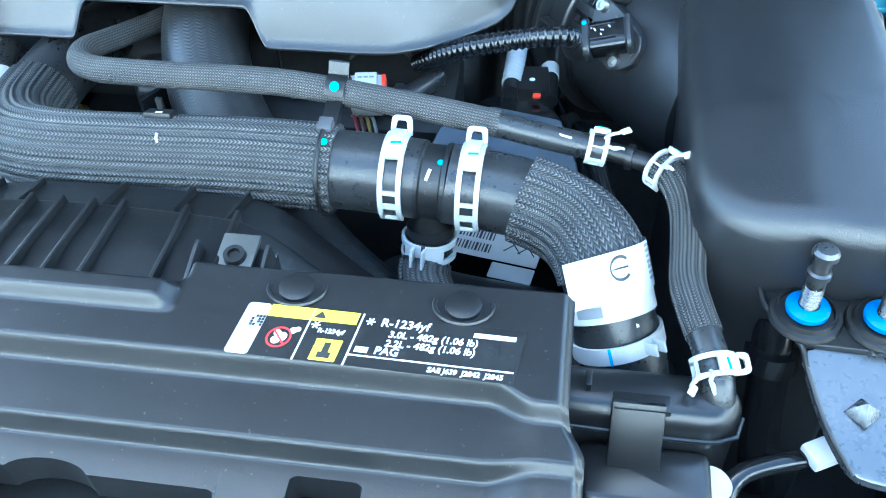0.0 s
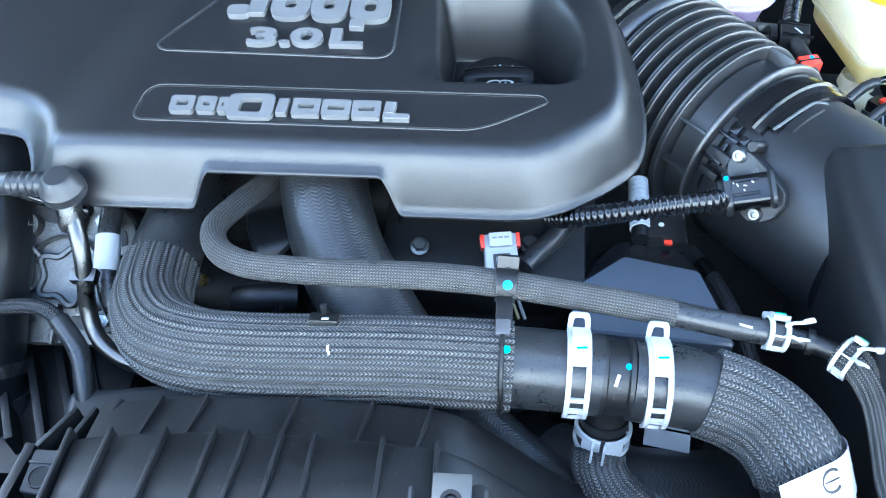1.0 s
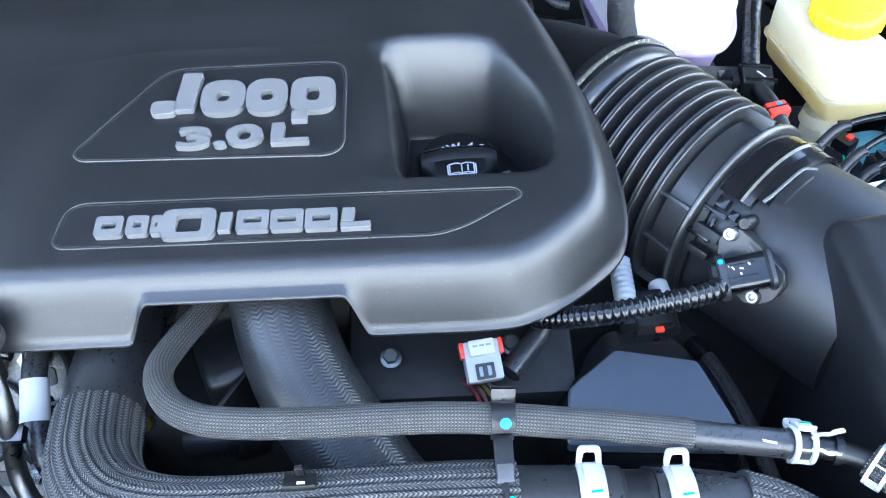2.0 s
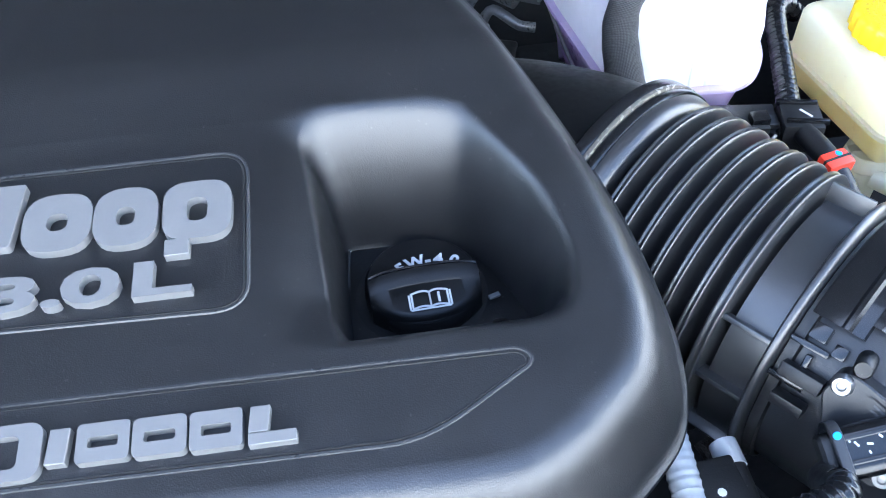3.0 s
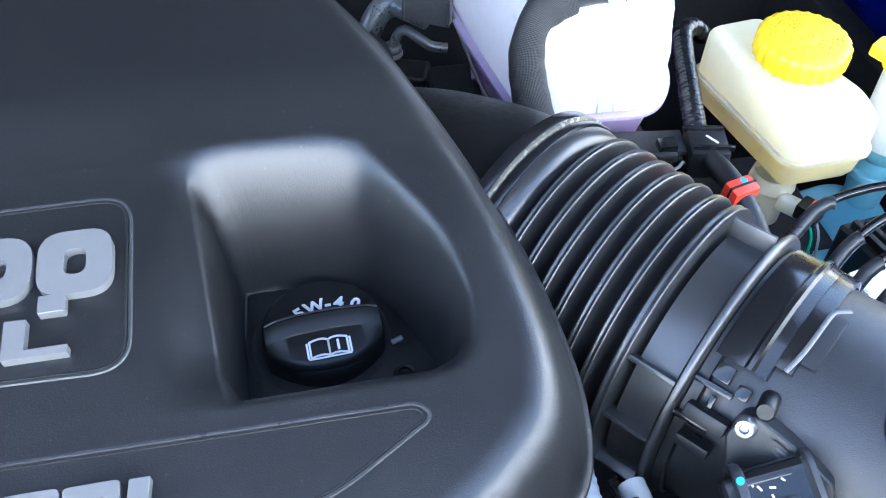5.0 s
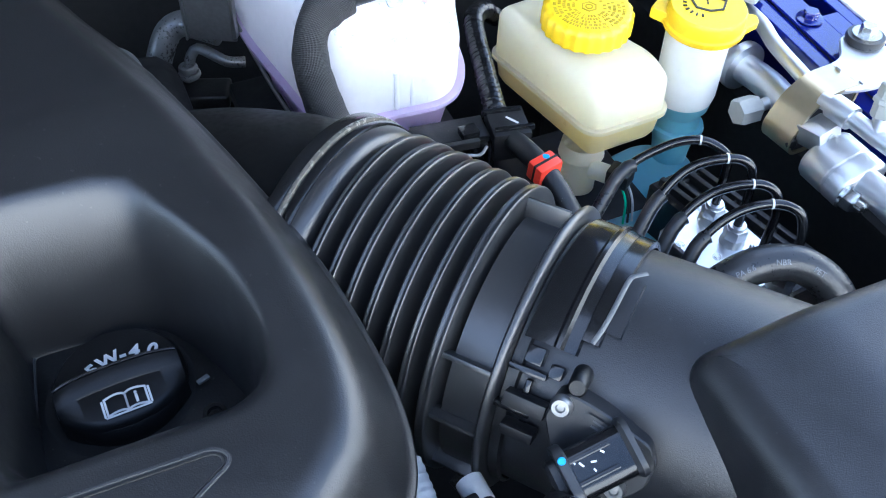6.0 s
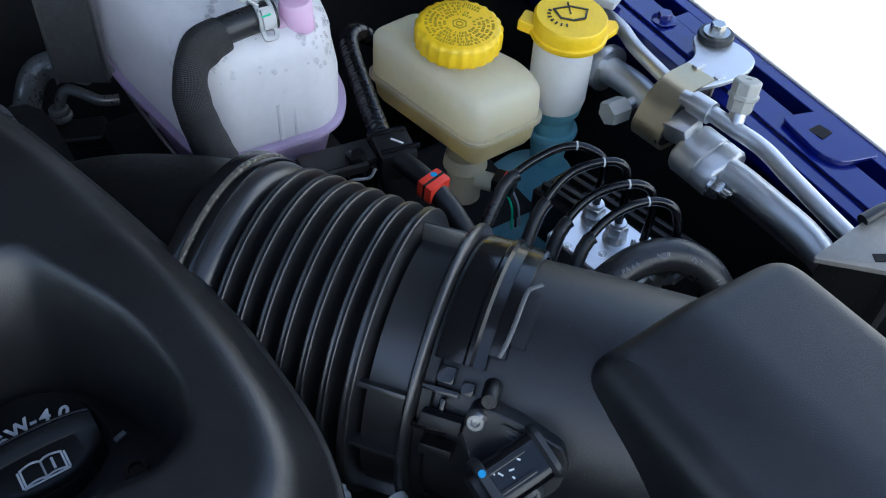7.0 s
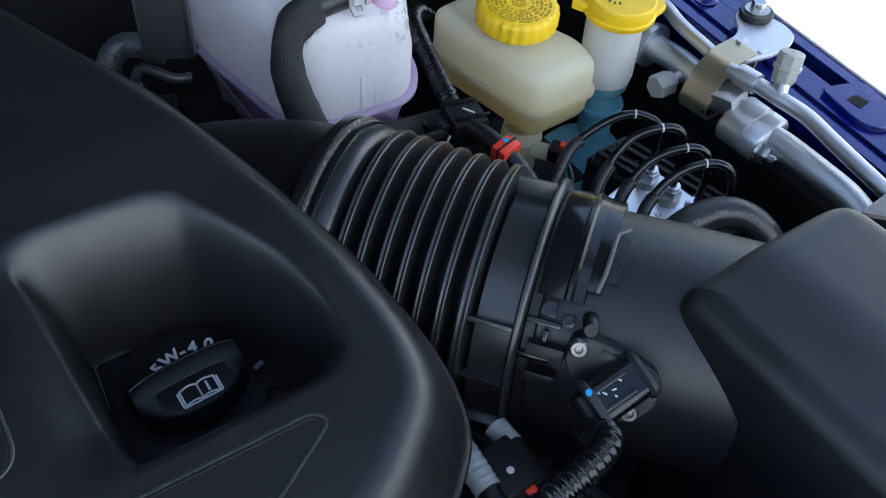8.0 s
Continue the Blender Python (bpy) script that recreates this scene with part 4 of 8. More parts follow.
# ---- hoses ----
def hose_clamp(at, axis, r, label, turn=0.0, width=0.013, sweep=190, lean=-28, group="white hose clamps"):
    """A white spring clamp: two rails joined by bars, a tongue, and raised ears."""
    c = thing("hose_clamp", label, "hose clamp", at, group)
    m = basis(at, axis, (0, 0, 1)) @ Matrix.Rotation(radians(turn), 4, "X")
    w = width / 2
    t0, t1 = r + 0.0004, r + 0.0024
    rail = width * 0.21
    pieces = [arc_strip(t0, t1, -34, sweep, -w, -w + rail, 36), arc_strip(t0, t1, -34, sweep, w - rail, w, 36)]
    for a0, a1 in ((sweep - 40, sweep - 33), (sweep - 8, sweep), (min(95, sweep - 60), min(100, sweep - 55))):
        pieces.append(arc_strip(t0, t1, a0, a1, -w + rail, w - rail, 5))
    band = part("band", moved(joined(*pieces), m), WHITE_CLAMP, c)
    part("tongue", moved(joined(arc_strip(t0 + 0.0012, t1 + 0.0020, -22, 34, -w + rail * 0.9, w - rail * 0.9, 14), arc_strip(t0 + 0.0012, t1 + 0.0026, 30, 36, -w + rail * 0.7, w - rail * 0.2, 4)), m), WHITE_CLAMP, band)
    # raised ear: a rounded loop standing off the band
    el = 0.45 * r if r > 0.012 else 0.0075
    o = rounded([(-w, 0), (w, 0), (w * 0.86, el), (-w * 0.86, el)], width * 0.22, 4)
    i = rounded([(-w + rail, 0.0006), (w - rail, 0.0006), (w * 0.86 - rail, el - rail), (-w * 0.86 + rail, el - rail)], width * 0.12, 4)
    em = m @ Matrix.Rotation(radians(-34), 4, "X") @ Matrix.Translation((0, t0 + 0.001, 0)) @ Matrix.Rotation(radians(lean), 4, "X")
    part("ear", moved(frame_plate(o, i, -0.0011, 0.0011), em), WHITE_CLAMP, c)
    if r < 0.012:
        for s, a, out in ((1, 58, 0.016), (1, 96, 0.013)):
            base = Vector((s * w * 0.5, 0, r + 0.001))
            line = [base, base + Vector((0.003 * s, 0.001, 0.0035)), base + Vector((0.006 * s, 0.0, 0.0065)), base + Vector((0.65 * out * s, 0.001, 0.55 * out))]
            rot = m @ Matrix.Rotation(radians(a - 90), 4, "X")
            wire = part("pinch_wire", moved(tube([tuple(q) for q in line], 0.0011, 8, 0.002), rot), WHITE_CLAMP, c)
            part("pinch_tab", moved(box(0.0062, 0.0016, 0.0040, 0.0007), rot @ Matrix.Translation(line[-1]) @ Matrix.Rotation(radians(-42 * s), 4, "Y")), WHITE_CLAMP, wire)
    part("paint_mark", moved(box(0.006, 0.0012, 0.0004, 0), m @ Matrix.Rotation(radians(-76), 4, "X") @ Matrix.Translation((0.001, 0, r + 0.0046)) @ Matrix.Rotation(0.1, 4, "Z")), GREEN_INK, band, "green paint stroke")
    return c


def build_radiator_hose():
    h = thing("radiator_hose", "thick black radiator hose in grey braided sleeve", "hose", (-0.14, 0.42, 0.99))
    part("left_cuff", tube([(-0.270, 0.620, 0.958), (-0.274, 0.575, 0.966), (-0.2755, 0.540, 0.970), (-0.2740, 0.495, 0.9733)], 0.0246, 40, 0.006), RUBBER, h, "bare black rubber hose end")
    left = [(-0.2740, 0.503, 0.9725), (-0.2725, 0.488, 0.9740), (-0.2665, 0.462, 0.978), (-0.2480, 0.436, 0.985), (-0.221, 0.4225, 0.991), (-0.190, 0.418, 0.994), (-0.150, 0.418, 0.995), (-0.10, 0.419, 0.996), (-0.060, 0.419, 0.996), (-0.032, 0.419, 0.995)]
    part("braided_sleeve", tube(left, 0.0262, 300, 0.004, flutes=34, groove=0.024), BRAID, h, "grey braided sleeve")
    part("middle_cuff", tube([(-0.040, 0.419, 0.995), (-0.015, 0.418, 0.995), (0.010, 0.417, 0.994), (0.019, 0.4165, 0.9935)], 0.0238, 32, 0.006), RUBBER, h, "bare black rubber hose end")
    part("right_cuff", tube([(0.036, 0.4155, 0.9925), (0.060, 0.4145, 0.990), (0.080, 0.412, 0.988), (0.094, 0.408, 0.986)], 0.0238, 32, 0.006), RUBBER, h, "bare black rubber hose end")
    right = [(0.080, 0.412, 0.988), (0.097, 0.407, 0.985), (0.112, 0.398, 0.9825), (0.1215, 0.3865, 0.9805), (0.1275, 0.3760, 0.9765), (0.1300, 0.3705, 0.9720)]
    part("braided_sleeve", tube(right, 0.0262, 300, 0.004, flutes=34, groove=0.024), BRAID, h, "grey braided sleeve")
    part("labelled_end", tube([(0.1278, 0.3755, 0.9762), (0.1310, 0.3680, 0.9690), (0.1345, 0.3600, 0.9590), (0.1385, 0.3525, 0.9480), (0.1410, 0.3480, 0.9410)], 0.0240, 40, 0.005), RUBBER, h, "bare black rubber hose end")
    part("end_cuff", tube([(0.1400, 0.3497, 0.9440), (0.1430, 0.3450, 0.9360), (0.1460, 0.3415, 0.9270), (0.1480, 0.3395, 0.9170)], 0.0247, 40, 0.005), RUBBER, h, "bare black rubber hose end")
    part("print_band", moved(joined(*[arc_strip(0.0241, 0.0244, 40 + 7 * k, 44 + 7 * k, 0.0305, 0.0335, 3) for k in range(6)]), basis((0.1268, 0.3735, 0.9765), (0.28, -0.58, -0.76), (0, 0, 1))), WHITE_INK, h, "white printed marks")
    part("paint_mark", moved(lathe([(0, 0.0004), (0.0022, 0)], 10), basis((0.1225, 0.3440, 0.9640), (1, 0, 0), (-0.50, -0.62, 0.60))), GREEN_INK, h, "green paint dab")
    part("sleeve_tie", tube([(-0.038, 0.419 + 0.0272 * math.cos(a), 0.995 + 0.0272 * math.sin(a)) for a in [2 * math.pi * k / 24 for k in range(25)]], 0.0016, 6, 0.004, caps=False), BLACK, h, "black cable tie")
    part("paint_mark", moved(joined(box(0.0013, 0.0008, 0.004, 0), moved(box(0.0010, 0.0008, 0.002, 0), Matrix.Translation((0.0008, 0, -0.0026)))), Matrix.Translation((-0.136, 0.4075, 1.0205)) @ Matrix.Rotation(radians(-50), 4, "X")), WHITE_INK, h, "white paint dab")
    part("paint_mark", moved(lathe([(0, 0.0004), (0.0024, 0)], 10), Matrix.Translation((-0.0355, 0.4115, 1.0215)) @ Matrix.Rotation(radians(20), 4, "X")), GREEN_INK, h, "green paint dab")
    return h


build_radiator_hose()
for xc, yc, zc in ((0.005, 0.4172, 0.9942), (0.050, 0.4150, 0.9912)):
    hose_clamp((xc, yc, zc), (0.99, -0.02, -0.02), 0.0240, "white spring clamp round a rubber hose", 82, 0.0135, 138, 14)


def build_tee():
    t = thing("hose_tee", "black plastic hose tee connector", "hose connector", (0.027, 0.416, 0.99))
    m = basis((0.0275, 0.416, 0.993), (1, -0.04, -0.04), (0, 0, 1))
    rot = Matrix.Rotation(radians(90), 4, "Y")
    part("barrel", moved(lathe([(0, -0.020), (0.0215, -0.020), (0.0215, -0.010), (0.0238, -0.009), (0.0238, -0.0065), (0.0222, -0.0055), (0.0222, 0.0055), (0.0238, 0.0065), (0.0238, 0.009), (0.0215, 0.010), (0.0215, 0.020), (0, 0.020)], 40), m @ rot), BLACK, t)
    part("branch", tube([(0.0260, 0.412, 0.978), (0.0245, 0.407, 0.960), (0.0235, 0.403, 0.948)], 0.0125, 24, 0.004), BLACK, t)
    part("branch_collar", moved(lathe([(0.0118, -0.003), (0.0145, -0.003), (0.0145, 0.003), (0.0118, 0.003)], 28), basis((0.0246, 0.4078, 0.962), (1, 0, 0), (0.05, 0.25, 1))), BLACK, t)
    part("paint_mark", moved(lathe([(0, 0.0004), (0.0019, 0)], 10), Matrix.Translation((0.033, 0.4085, 1.0145)) @ Matrix.Rotation(radians(20), 4, "X")), BLUE_INK, t, "blue paint dot")
    part("paint_mark", moved(box(0.0018, 0.007, 0.0004, 0), Matrix.Translation((0.0265, 0.4015, 1.0105)) @ Matrix.Rotation(radians(42), 4, "X") @ Matrix.Rotation(-0.3, 4, "Z")), WHITE_INK, t, "white paint stroke")
    return t


build_tee()


def build_branch_hose():
    h = thing("branch_hose", "short black hose in braided sleeve below the tee", "hose", (0.023, 0.40, 0.93))
    part("cuff", tube([(0.0240, 0.4045, 0.953), (0.0228, 0.399, 0.9455), (0.0220, 0.394, 0.940)], 0.0150, 24, 0.005), RUBBER, h)
    part("braided_sleeve", tube([(0.0225, 0.397, 0.943), (0.0225, 0.390, 0.9365), (0.029, 0.379, 0.929), (0.045, 0.369, 0.918), (0.065, 0.360, 0.900), (0.085, 0.350, 0.87)], 0.0160, 60, 0.004, flutes=20, groove=0.03), BRAID_SMALL, h, "dark braided sleeve")
    c = thing("hose_clamp", "white band clamp round the branch hose", "hose clamp", (0.0235, 0.402, 0.951), "white hose clamps")
    m = basis((0.0240, 0.4045, 0.9520), (0.05, 0.26, 1), (1, 0, 0))
    part("band", moved(joined(arc_strip(0.0153, 0.0172, 0, 350, -0.0065, -0.0030, 36), arc_strip(0.0153, 0.0172, 0, 350, 0.0030, 0.0065, 36), *[arc_strip(0.0153, 0.0172, a, a + 40, -0.0030, 0.0030, 6) for a in (0, 120, 215, 310)]), m), WHITE_CLAMP, c)
    part("ear", moved(joined(moved(box(0.012, 0.0015, 0.006, 0.0005), Matrix.Translation((0, 0.0035, 0))), moved(box(0.012, 0.0015, 0.006, 0.0005), Matrix.Translation((0, -0.0035, 0)))), m @ Matrix.Rotation(radians(78), 4, "X") @ Matrix.Translation((0, 0, -0.0195))), WHITE_CLAMP, c)
    return h


build_branch_hose()


def build_vent_hose():
    """The thin woven hose that crosses above the thick one."""
    h = thing("coolant_vent_hose", "thin hose in grey woven sleeve crossing the bay", "hose", (-0.1, 0.455, 1.02))
    pts = [(-0.188, 0.620, 0.985), (-0.212, 0.575, 0.990), (-0.226, 0.540, 0.998), (-0.2305, 0.510, 1.008), (-0.219, 0.483, 1.017), (-0.198, 0.466, 1.024), (-0.170, 0.459, 1.028), (-0.135, 0.457, 1.029), (-0.103, 0.457, 1.029), (-0.070, 0.457, 1.028),
           (-0.037, 0.457, 1.024), (-0.003, 0.455, 1.020), (0.029, 0.452, 1.017), (0.062, 0.449, 1.013)]
    part("woven_sleeve", tube(pts, 0.0084, 24, 0.003), BRAID_SMALL, h, "grey woven sleeve")
    part("bare_end", tube([(0.056, 0.4495, 1.0136), (0.080, 0.448, 1.009), (0.105, 0.447, 1.004), (0.128, 0.445, 1.001)], 0.0078, 24, 0.004), RUBBER, h, "bare rubber hose end")
    part("paint_mark", moved(box(0.012, 0.0012, 0.0004, 0), Matrix.Translation((0.100, 0.4435, 1.0118)) @ Matrix.Rotation(0.5, 4, "X") @ Matrix.Rotation(-0.25, 4, "Z")), WHITE_INK, h, "white paint stroke")
    c = hose_clamp((0.121, 0.446, 1.002), (0.99, -0.06, -0.14), 0.0080, "small white spring clamp on the vent hose", 40, 0.012)
    t = thing("hose_fitting", "small black plastic hose fitting", "hose connector", (0.14, 0.443, 0.999))
    part("barrel", tube([(0.124, 0.4455, 1.0015), (0.140, 0.443, 0.999), (0.153, 0.437, 0.999), (0.162, 0.429, 0.998)], 0.0058, 18, 0.003), BLACK, t)
    part("collar", moved(lathe([(0.005, -0.002), (0.0078, -0.002), (0.0078, 0.002), (0.005, 0.002)], 20), basis((0.141, 0.443, 0.999), (0, 0, 1), (0.96, -0.25, -0.1))), BLACK, t)
    h2 = thing("drop_hose", "thin hose in grey woven sleeve dropping to the radiator", "hose", (0.17, 0.38, 0.98))
    pts2 = [(0.156, 0.436, 1.000), (0.166, 0.424, 1.000), (0.1725, 0.405, 0.996), (0.1735, 0.382, 0.990), (0.173, 0.360, 0.985), (0.176, 0.343, 0.983), (0.1805, 0.327, 0.981)]
    part("woven_sleeve", tube(pts2, 0.0095, 108, 0.003, flutes=18, groove=0.05), BRAID_SMALL, h2, "grey woven sleeve")
    part("bare_end", tube([(0.1795, 0.330, 0.9815), (0.184, 0.312, 0.979), (0.187, 0.300, 0.972), (0.188, 0.294, 0.961)], 0.0088, 20, 0.004), RUBBER, h2, "bare rubber hose end")
    hose_clamp((0.160, 0.431, 1.0), (0.7, -0.7, 0), 0.0098, "small white spring clamp at the hose fitting", 30, 0.010)
    hose_clamp((0.1848, 0.3085, 0.9775), (0.22, -0.90, -0.38), 0.0090, "small white spring clamp at the radiator", 60, 0.012)
    return h


build_vent_hose()


def build_hose_bracket():
    b = thing("hose_clip", "black plastic clip tying two hoses together", "hose clip", (-0.036, 0.44, 1.01))
    m = basis((-0.037, 0.457, 1.024), (1, -0.03, -0.05), (0, 0, 1))
    part("upper_ring", moved(joined(arc_strip(0.0086, 0.0108, -160, 160, -0.006, 0.006, 28)), m), BLACK, b)
    part("latch", moved(box(0.013, 0.004, 0.011, 0.001), m @ Matrix.Translation((0, 0.006, 0.0115)) @ Matrix.Rotation(-0.5, 4, "X")), GLOSS, b)
    part("bridge", moved(box(0.010, 0.022, 0.006, 0.001), Matrix.Translation((-0.0375, 0.438, 1.0185)) @ Matrix.Rotation(radians(12), 4, "X")), BLACK, b)
    part("foot", moved(box(0.0085, 0.010, 0.006, 0.001), Matrix.Translation((-0.0378, 0.426, 1.0215)) @ Matrix.Rotation(radians(10), 4, "X")), GREY_CLIP, b)
    part("paint_mark", moved(lathe([(0, 0.0004), (0.0030, 0)], 10), Matrix.Translation((-0.036, 0.4475, 1.0345)) @ Matrix.Rotation(radians(48), 4, "X")), BLUE_INK, b, "blue paint dab")
    c = thing("sleeve_clip", "small black clip on the braided hose", "hose clip", (-0.141, 0.43, 1.02))
    part("pad", moved(box(0.017, 0.010, 0.004, 0.001), Matrix.Translation((-0.141, 0.4275, 1.0215)) @ Matrix.Rotation(radians(-20), 4, "X")), BLACK, c)
    part("stem", moved(box(0.004, 0.003, 0.008, 0.0008), Matrix.Translation((-0.141, 0.431, 1.0265))), BLACK, c)
    part("paint_mark", moved(box(0.004, 0.0018, 0.0004, 0), Matrix.Translation((-0.140, 0.4255, 1.0245)) @ Matrix.Rotation(-0.3, 4, "X")), WHITE_INK, c)
    d = thing("sleeve_clip", "small black clip under the braided hose", "hose clip", (-0.141, 0.39, 0.985))
    part("pad", moved(box(0.018, 0.004, 0.012, 0.001), Matrix.Translation((-0.143, 0.3915, 0.985)) @ Matrix.Rotation(radians(-18), 4, "X")), GREY_CLIP, d)


build_hose_bracket()

t_ = thing("charge_air_hose", "wide black corded rubber hose dropping behind the radiator hose", "hose", (-0.13, 0.50, 0.95))
part("hose_wall", tube([(-0.180, 0.640, 1.000), (-0.174, 0.595, 0.994), (-0.165, 0.555, 0.984), (-0.150, 0.520, 0.968), (-0.125, 0.485, 0.950), (-0.098, 0.452, 0.935), (-0.062, 0.415, 0.922), (-0.020, 0.385, 0.908), (0.03, 0.36, 0.885)], 0.0315, 48, 0.005), CORD, t_)


part("end_cuff", tube([(-0.1805, 0.645, 1.001), (-0.1770, 0.615, 0.997), (-0.1735, 0.592, 0.9935)], 0.0330, 40, 0.005), RUBBER, t_, "smooth rubber hose end")


# ---- radiator cover, fan shroud ----
def rad_top(x, y):
    jog = smoothstep(0.078, 0.099, x)
    s1 = 0.2535 - 0.009 * jog
    s2 = 0.2210 + 0.001 * jog
    z = 1.0300 - 0.05 * (0.305 - y)
    z -= 0.0125 * (1 - smoothstep(s1 - 0.0062, s1, y)) * (1 - 0.35 * jog)
    z -= 0.0110 * (1 - smoothstep(s2 - 0.0052, s2, y)) * (1 - 0.6 * jog)
    z -= 0.006 * smoothstep(0.215, 0.15, y)
    if x < -0.070:
        w = smoothstep(-0.072, -0.084, x)
        z += 0.0075 * w * smoothstep(0.2715, 0.2775, y) * (1 - smoothstep(0.285, 0.291, y))
        z -= 0.022 * w * smoothstep(0.290, 0.298, y)
    return z


def build_radiator_cover():
    c = thing("radiator_cover", "black plastic radiator cover with moulded steps and a printed label", "radiator cover", (-0.13, 0.22, 0.96))
    bm = bmesh.new()
    xs = np.linspace(-0.44, 0.113, 400)
    ts = np.concatenate([np.linspace(0.0, 0.2, 15), np.linspace(0.2, 1.0, 110)[1:]])
    grid = {}

    def edge_low(x):
        """Where the panel ends towards the front: it is cut out over two openings."""
        y = 0.118
        for x0, x1, yc in ((-0.150, -0.0325, 0.2000), (-0.0055, 0.0305, 0.2105)):
            y = max(y, 0.118 + (yc - 0.118) * smoothstep(x0 - 0.001, x0 + 0.002, x) * (1 - smoothstep(x1 - 0.002, x1 + 0.001, x)))
            for xe, s in ((x0, 1), (x1, -1)):
                k = (x - xe) * s
                if 0 < k < 0.006:
                    y = min(y, yc - 0.004 * (1 - k / 0.006) ** 2)
        if -0.1335 < x < -0.0925:
            y = max(y, 0.1975 + 0.0080 * math.sqrt(max(0.0, 1 - ((x + 0.113) / 0.0205) ** 2)))
        return y

    for i, x in enumerate(xs):
        for j, t in enumerate(ts):
            low = edge_low(x)
            y = low + (0.2125 - low) * t / 0.2 if t < 0.2 else 0.2125 + (0.3065 - 0.2125) * (t - 0.2) / 0.8
            edge = 0.005 * smoothstep(0.108, 0.113, x) + 0.004 * smoothstep(0.303, 0.3065, y)
            xx = x + (0.008 * smoothstep(0.245, 0.225, y) * smoothstep(0.08, 0.11, x))
            grid[i, j] = (float(xx), float(y), rad_top(float(x), float(y)) - edge)
    vs = {k: bm.verts.new(p) for k, p in grid.items()}
    for i in range(len(xs) - 1):
        for j in range(len(ts) - 1):
            bm.faces.new((vs[i, j], vs[i + 1, j], vs[i + 1, j + 1], vs[i, j + 1]))
    loose = [v for v in bm.verts if not v.link_faces]
    bmesh.ops.delete(bm, geom=loose, context="VERTS")
    ret = bmesh.ops.extrude_edge_only(bm, edges=[e for e in bm.edges if e.is_boundary])
    bmesh.ops.translate(bm, vec=(0, 0, -0.018), verts=[v for v in ret["geom"] if isinstance(v, bmesh.types.BMVert)])
    body = part("panel", bm, SATIN, c)
    body.data.set_sharp_from_angle(angle=radians(60))
    for x, y in ((-0.0180, 0.2925), (0.0620, 0.2905)):
        part("retainer", moved(lathe([(0, 0.0035), (0.006, 0.0035), (0.0085, 0.0026), (0.0088, 0)], 28), Matrix.Translation((x, y, rad_top(x, y) - 0.0008))), SATIN, c, "round push-in retainer")
        arc = [(x + 0.0135 * math.cos(a), y + 0.0105 * math.sin(a), rad_top(x, y) + 0.0006) for a in [math.pi * (0.92 + 1.16 * k / 16) for k in range(17)]]
        part("retainer_rim", tube(arc, 0.0012, 6, 0.003), SATIN, c)
    # label
    Z = lambda x, y: rad_top(x, y)  # noqa: E731
    tilt = math.atan(0.05)
    shear = Matrix(((1, 0.13, 0, 0), (0, 1, 0, 0), (0, 0, 1, 0), (0, 0, 0, 1)))
    m = Matrix.Translation((0.0, 0.2665, Z(0, 0.2665) + 0.0006)) @ Matrix.Rotation(tilt, 4, "X") @ Matrix.Rotation(radians(-1.2), 4, "Z") @ shear
    y0, y1 = -0.0145, 0.0145
    lab = "printed refrigerant label"
    sheet = part("label_end", moved(plate([(-0.0400, y0), (-0.0290, y0), (-0.0290, y1), (-0.0400, y1)], 0, 0.0003, 0.0001, 0.002), m), PAPER, c, lab)
    part("label_field", moved(plate(rect(-0.0288, y0, 0.0905, y1), 0, 0.0002, 0.0001), m), BLACK, sheet)
    part("label_stripe", moved(plate(rect(-0.0287, y1 - 0.0068, 0.0135, y1), 0.0002, 0.0004, 0.0001), m), YELLOW_INK, sheet, "yellow warning stripe")
    part("label_square", moved(plate(rect(-0.0010, y0 + 0.0010, 0.0110, y0 + 0.0128), 0.0002, 0.0004, 0.0001), m), YELLOW_INK, sheet, "yellow symbol field")
    part("label_symbol", moved(joined(moved(box(0.003, 0.008, 0.0002, 0), Matrix.Translation((0.005, y0 + 0.0068, 0.0005))), moved(box(0.006, 0.003, 0.0002, 0), Matrix.Translation((0.005, y0 + 0.004, 0.0006))),
                                     moved(plate([(-0.0072, y1 - 0.0052), (-0.0012, y1 - 0.0052), (-0.0042, y1 - 0.001)], 0.0004, 0.0006, 0.00005), Matrix.Identity(4))), m), DARK_INK, sheet)
    part("label_code", moved(joined(*[moved(box(0.0013, 0.0013, 0.0002, 0), Matrix.Translation((-0.0345 + 0.0016 * (k % 4), 0.002 + 0.0016 * (k // 4), 0.0004))) for k in range(16) if k not in (2, 5, 9, 12)]), m), DARK_INK, sheet)
    part("label_ring", moved(joined(frame_plate([(-0.0185 + 0.0058 * math.cos(a), -0.0035 + 0.0058 * math.sin(a)) for a in np.linspace(0, 2 * math.pi, 25)[:-1]], [(-0.0185 + 0.0049 * math.cos(a), -0.0035 + 0.0049 * math.sin(a)) for a in np.linspace(0, 2 * math.pi, 25)[:-1]], 0.0003, 0.0005),
                                   moved(box(0.0105, 0.0009, 0.0002, 0), Matrix.Translation((-0.0185, -0.0035, 0.0004)) @ Matrix.Rotation(-0.8, 4, "Z"))), m), RED_INK, sheet, "red ban sign")
    part("label_drop", moved(joined(*[moved(lathe([(0, 0.0003), (rr, 0.0002), (rr, 0)], 12), Matrix.Translation((xx, yy, 0.0002))) for xx, yy, rr in ((-0.0195, -0.005, 0.0022), (-0.0172, -0.003, 0.0024), (-0.0200, -0.0012, 0.0017), (-0.0135, 0.0008, 0.0018), (-0.0115, 0.0018, 0.0014))]), m), WHITE_INK, sheet)
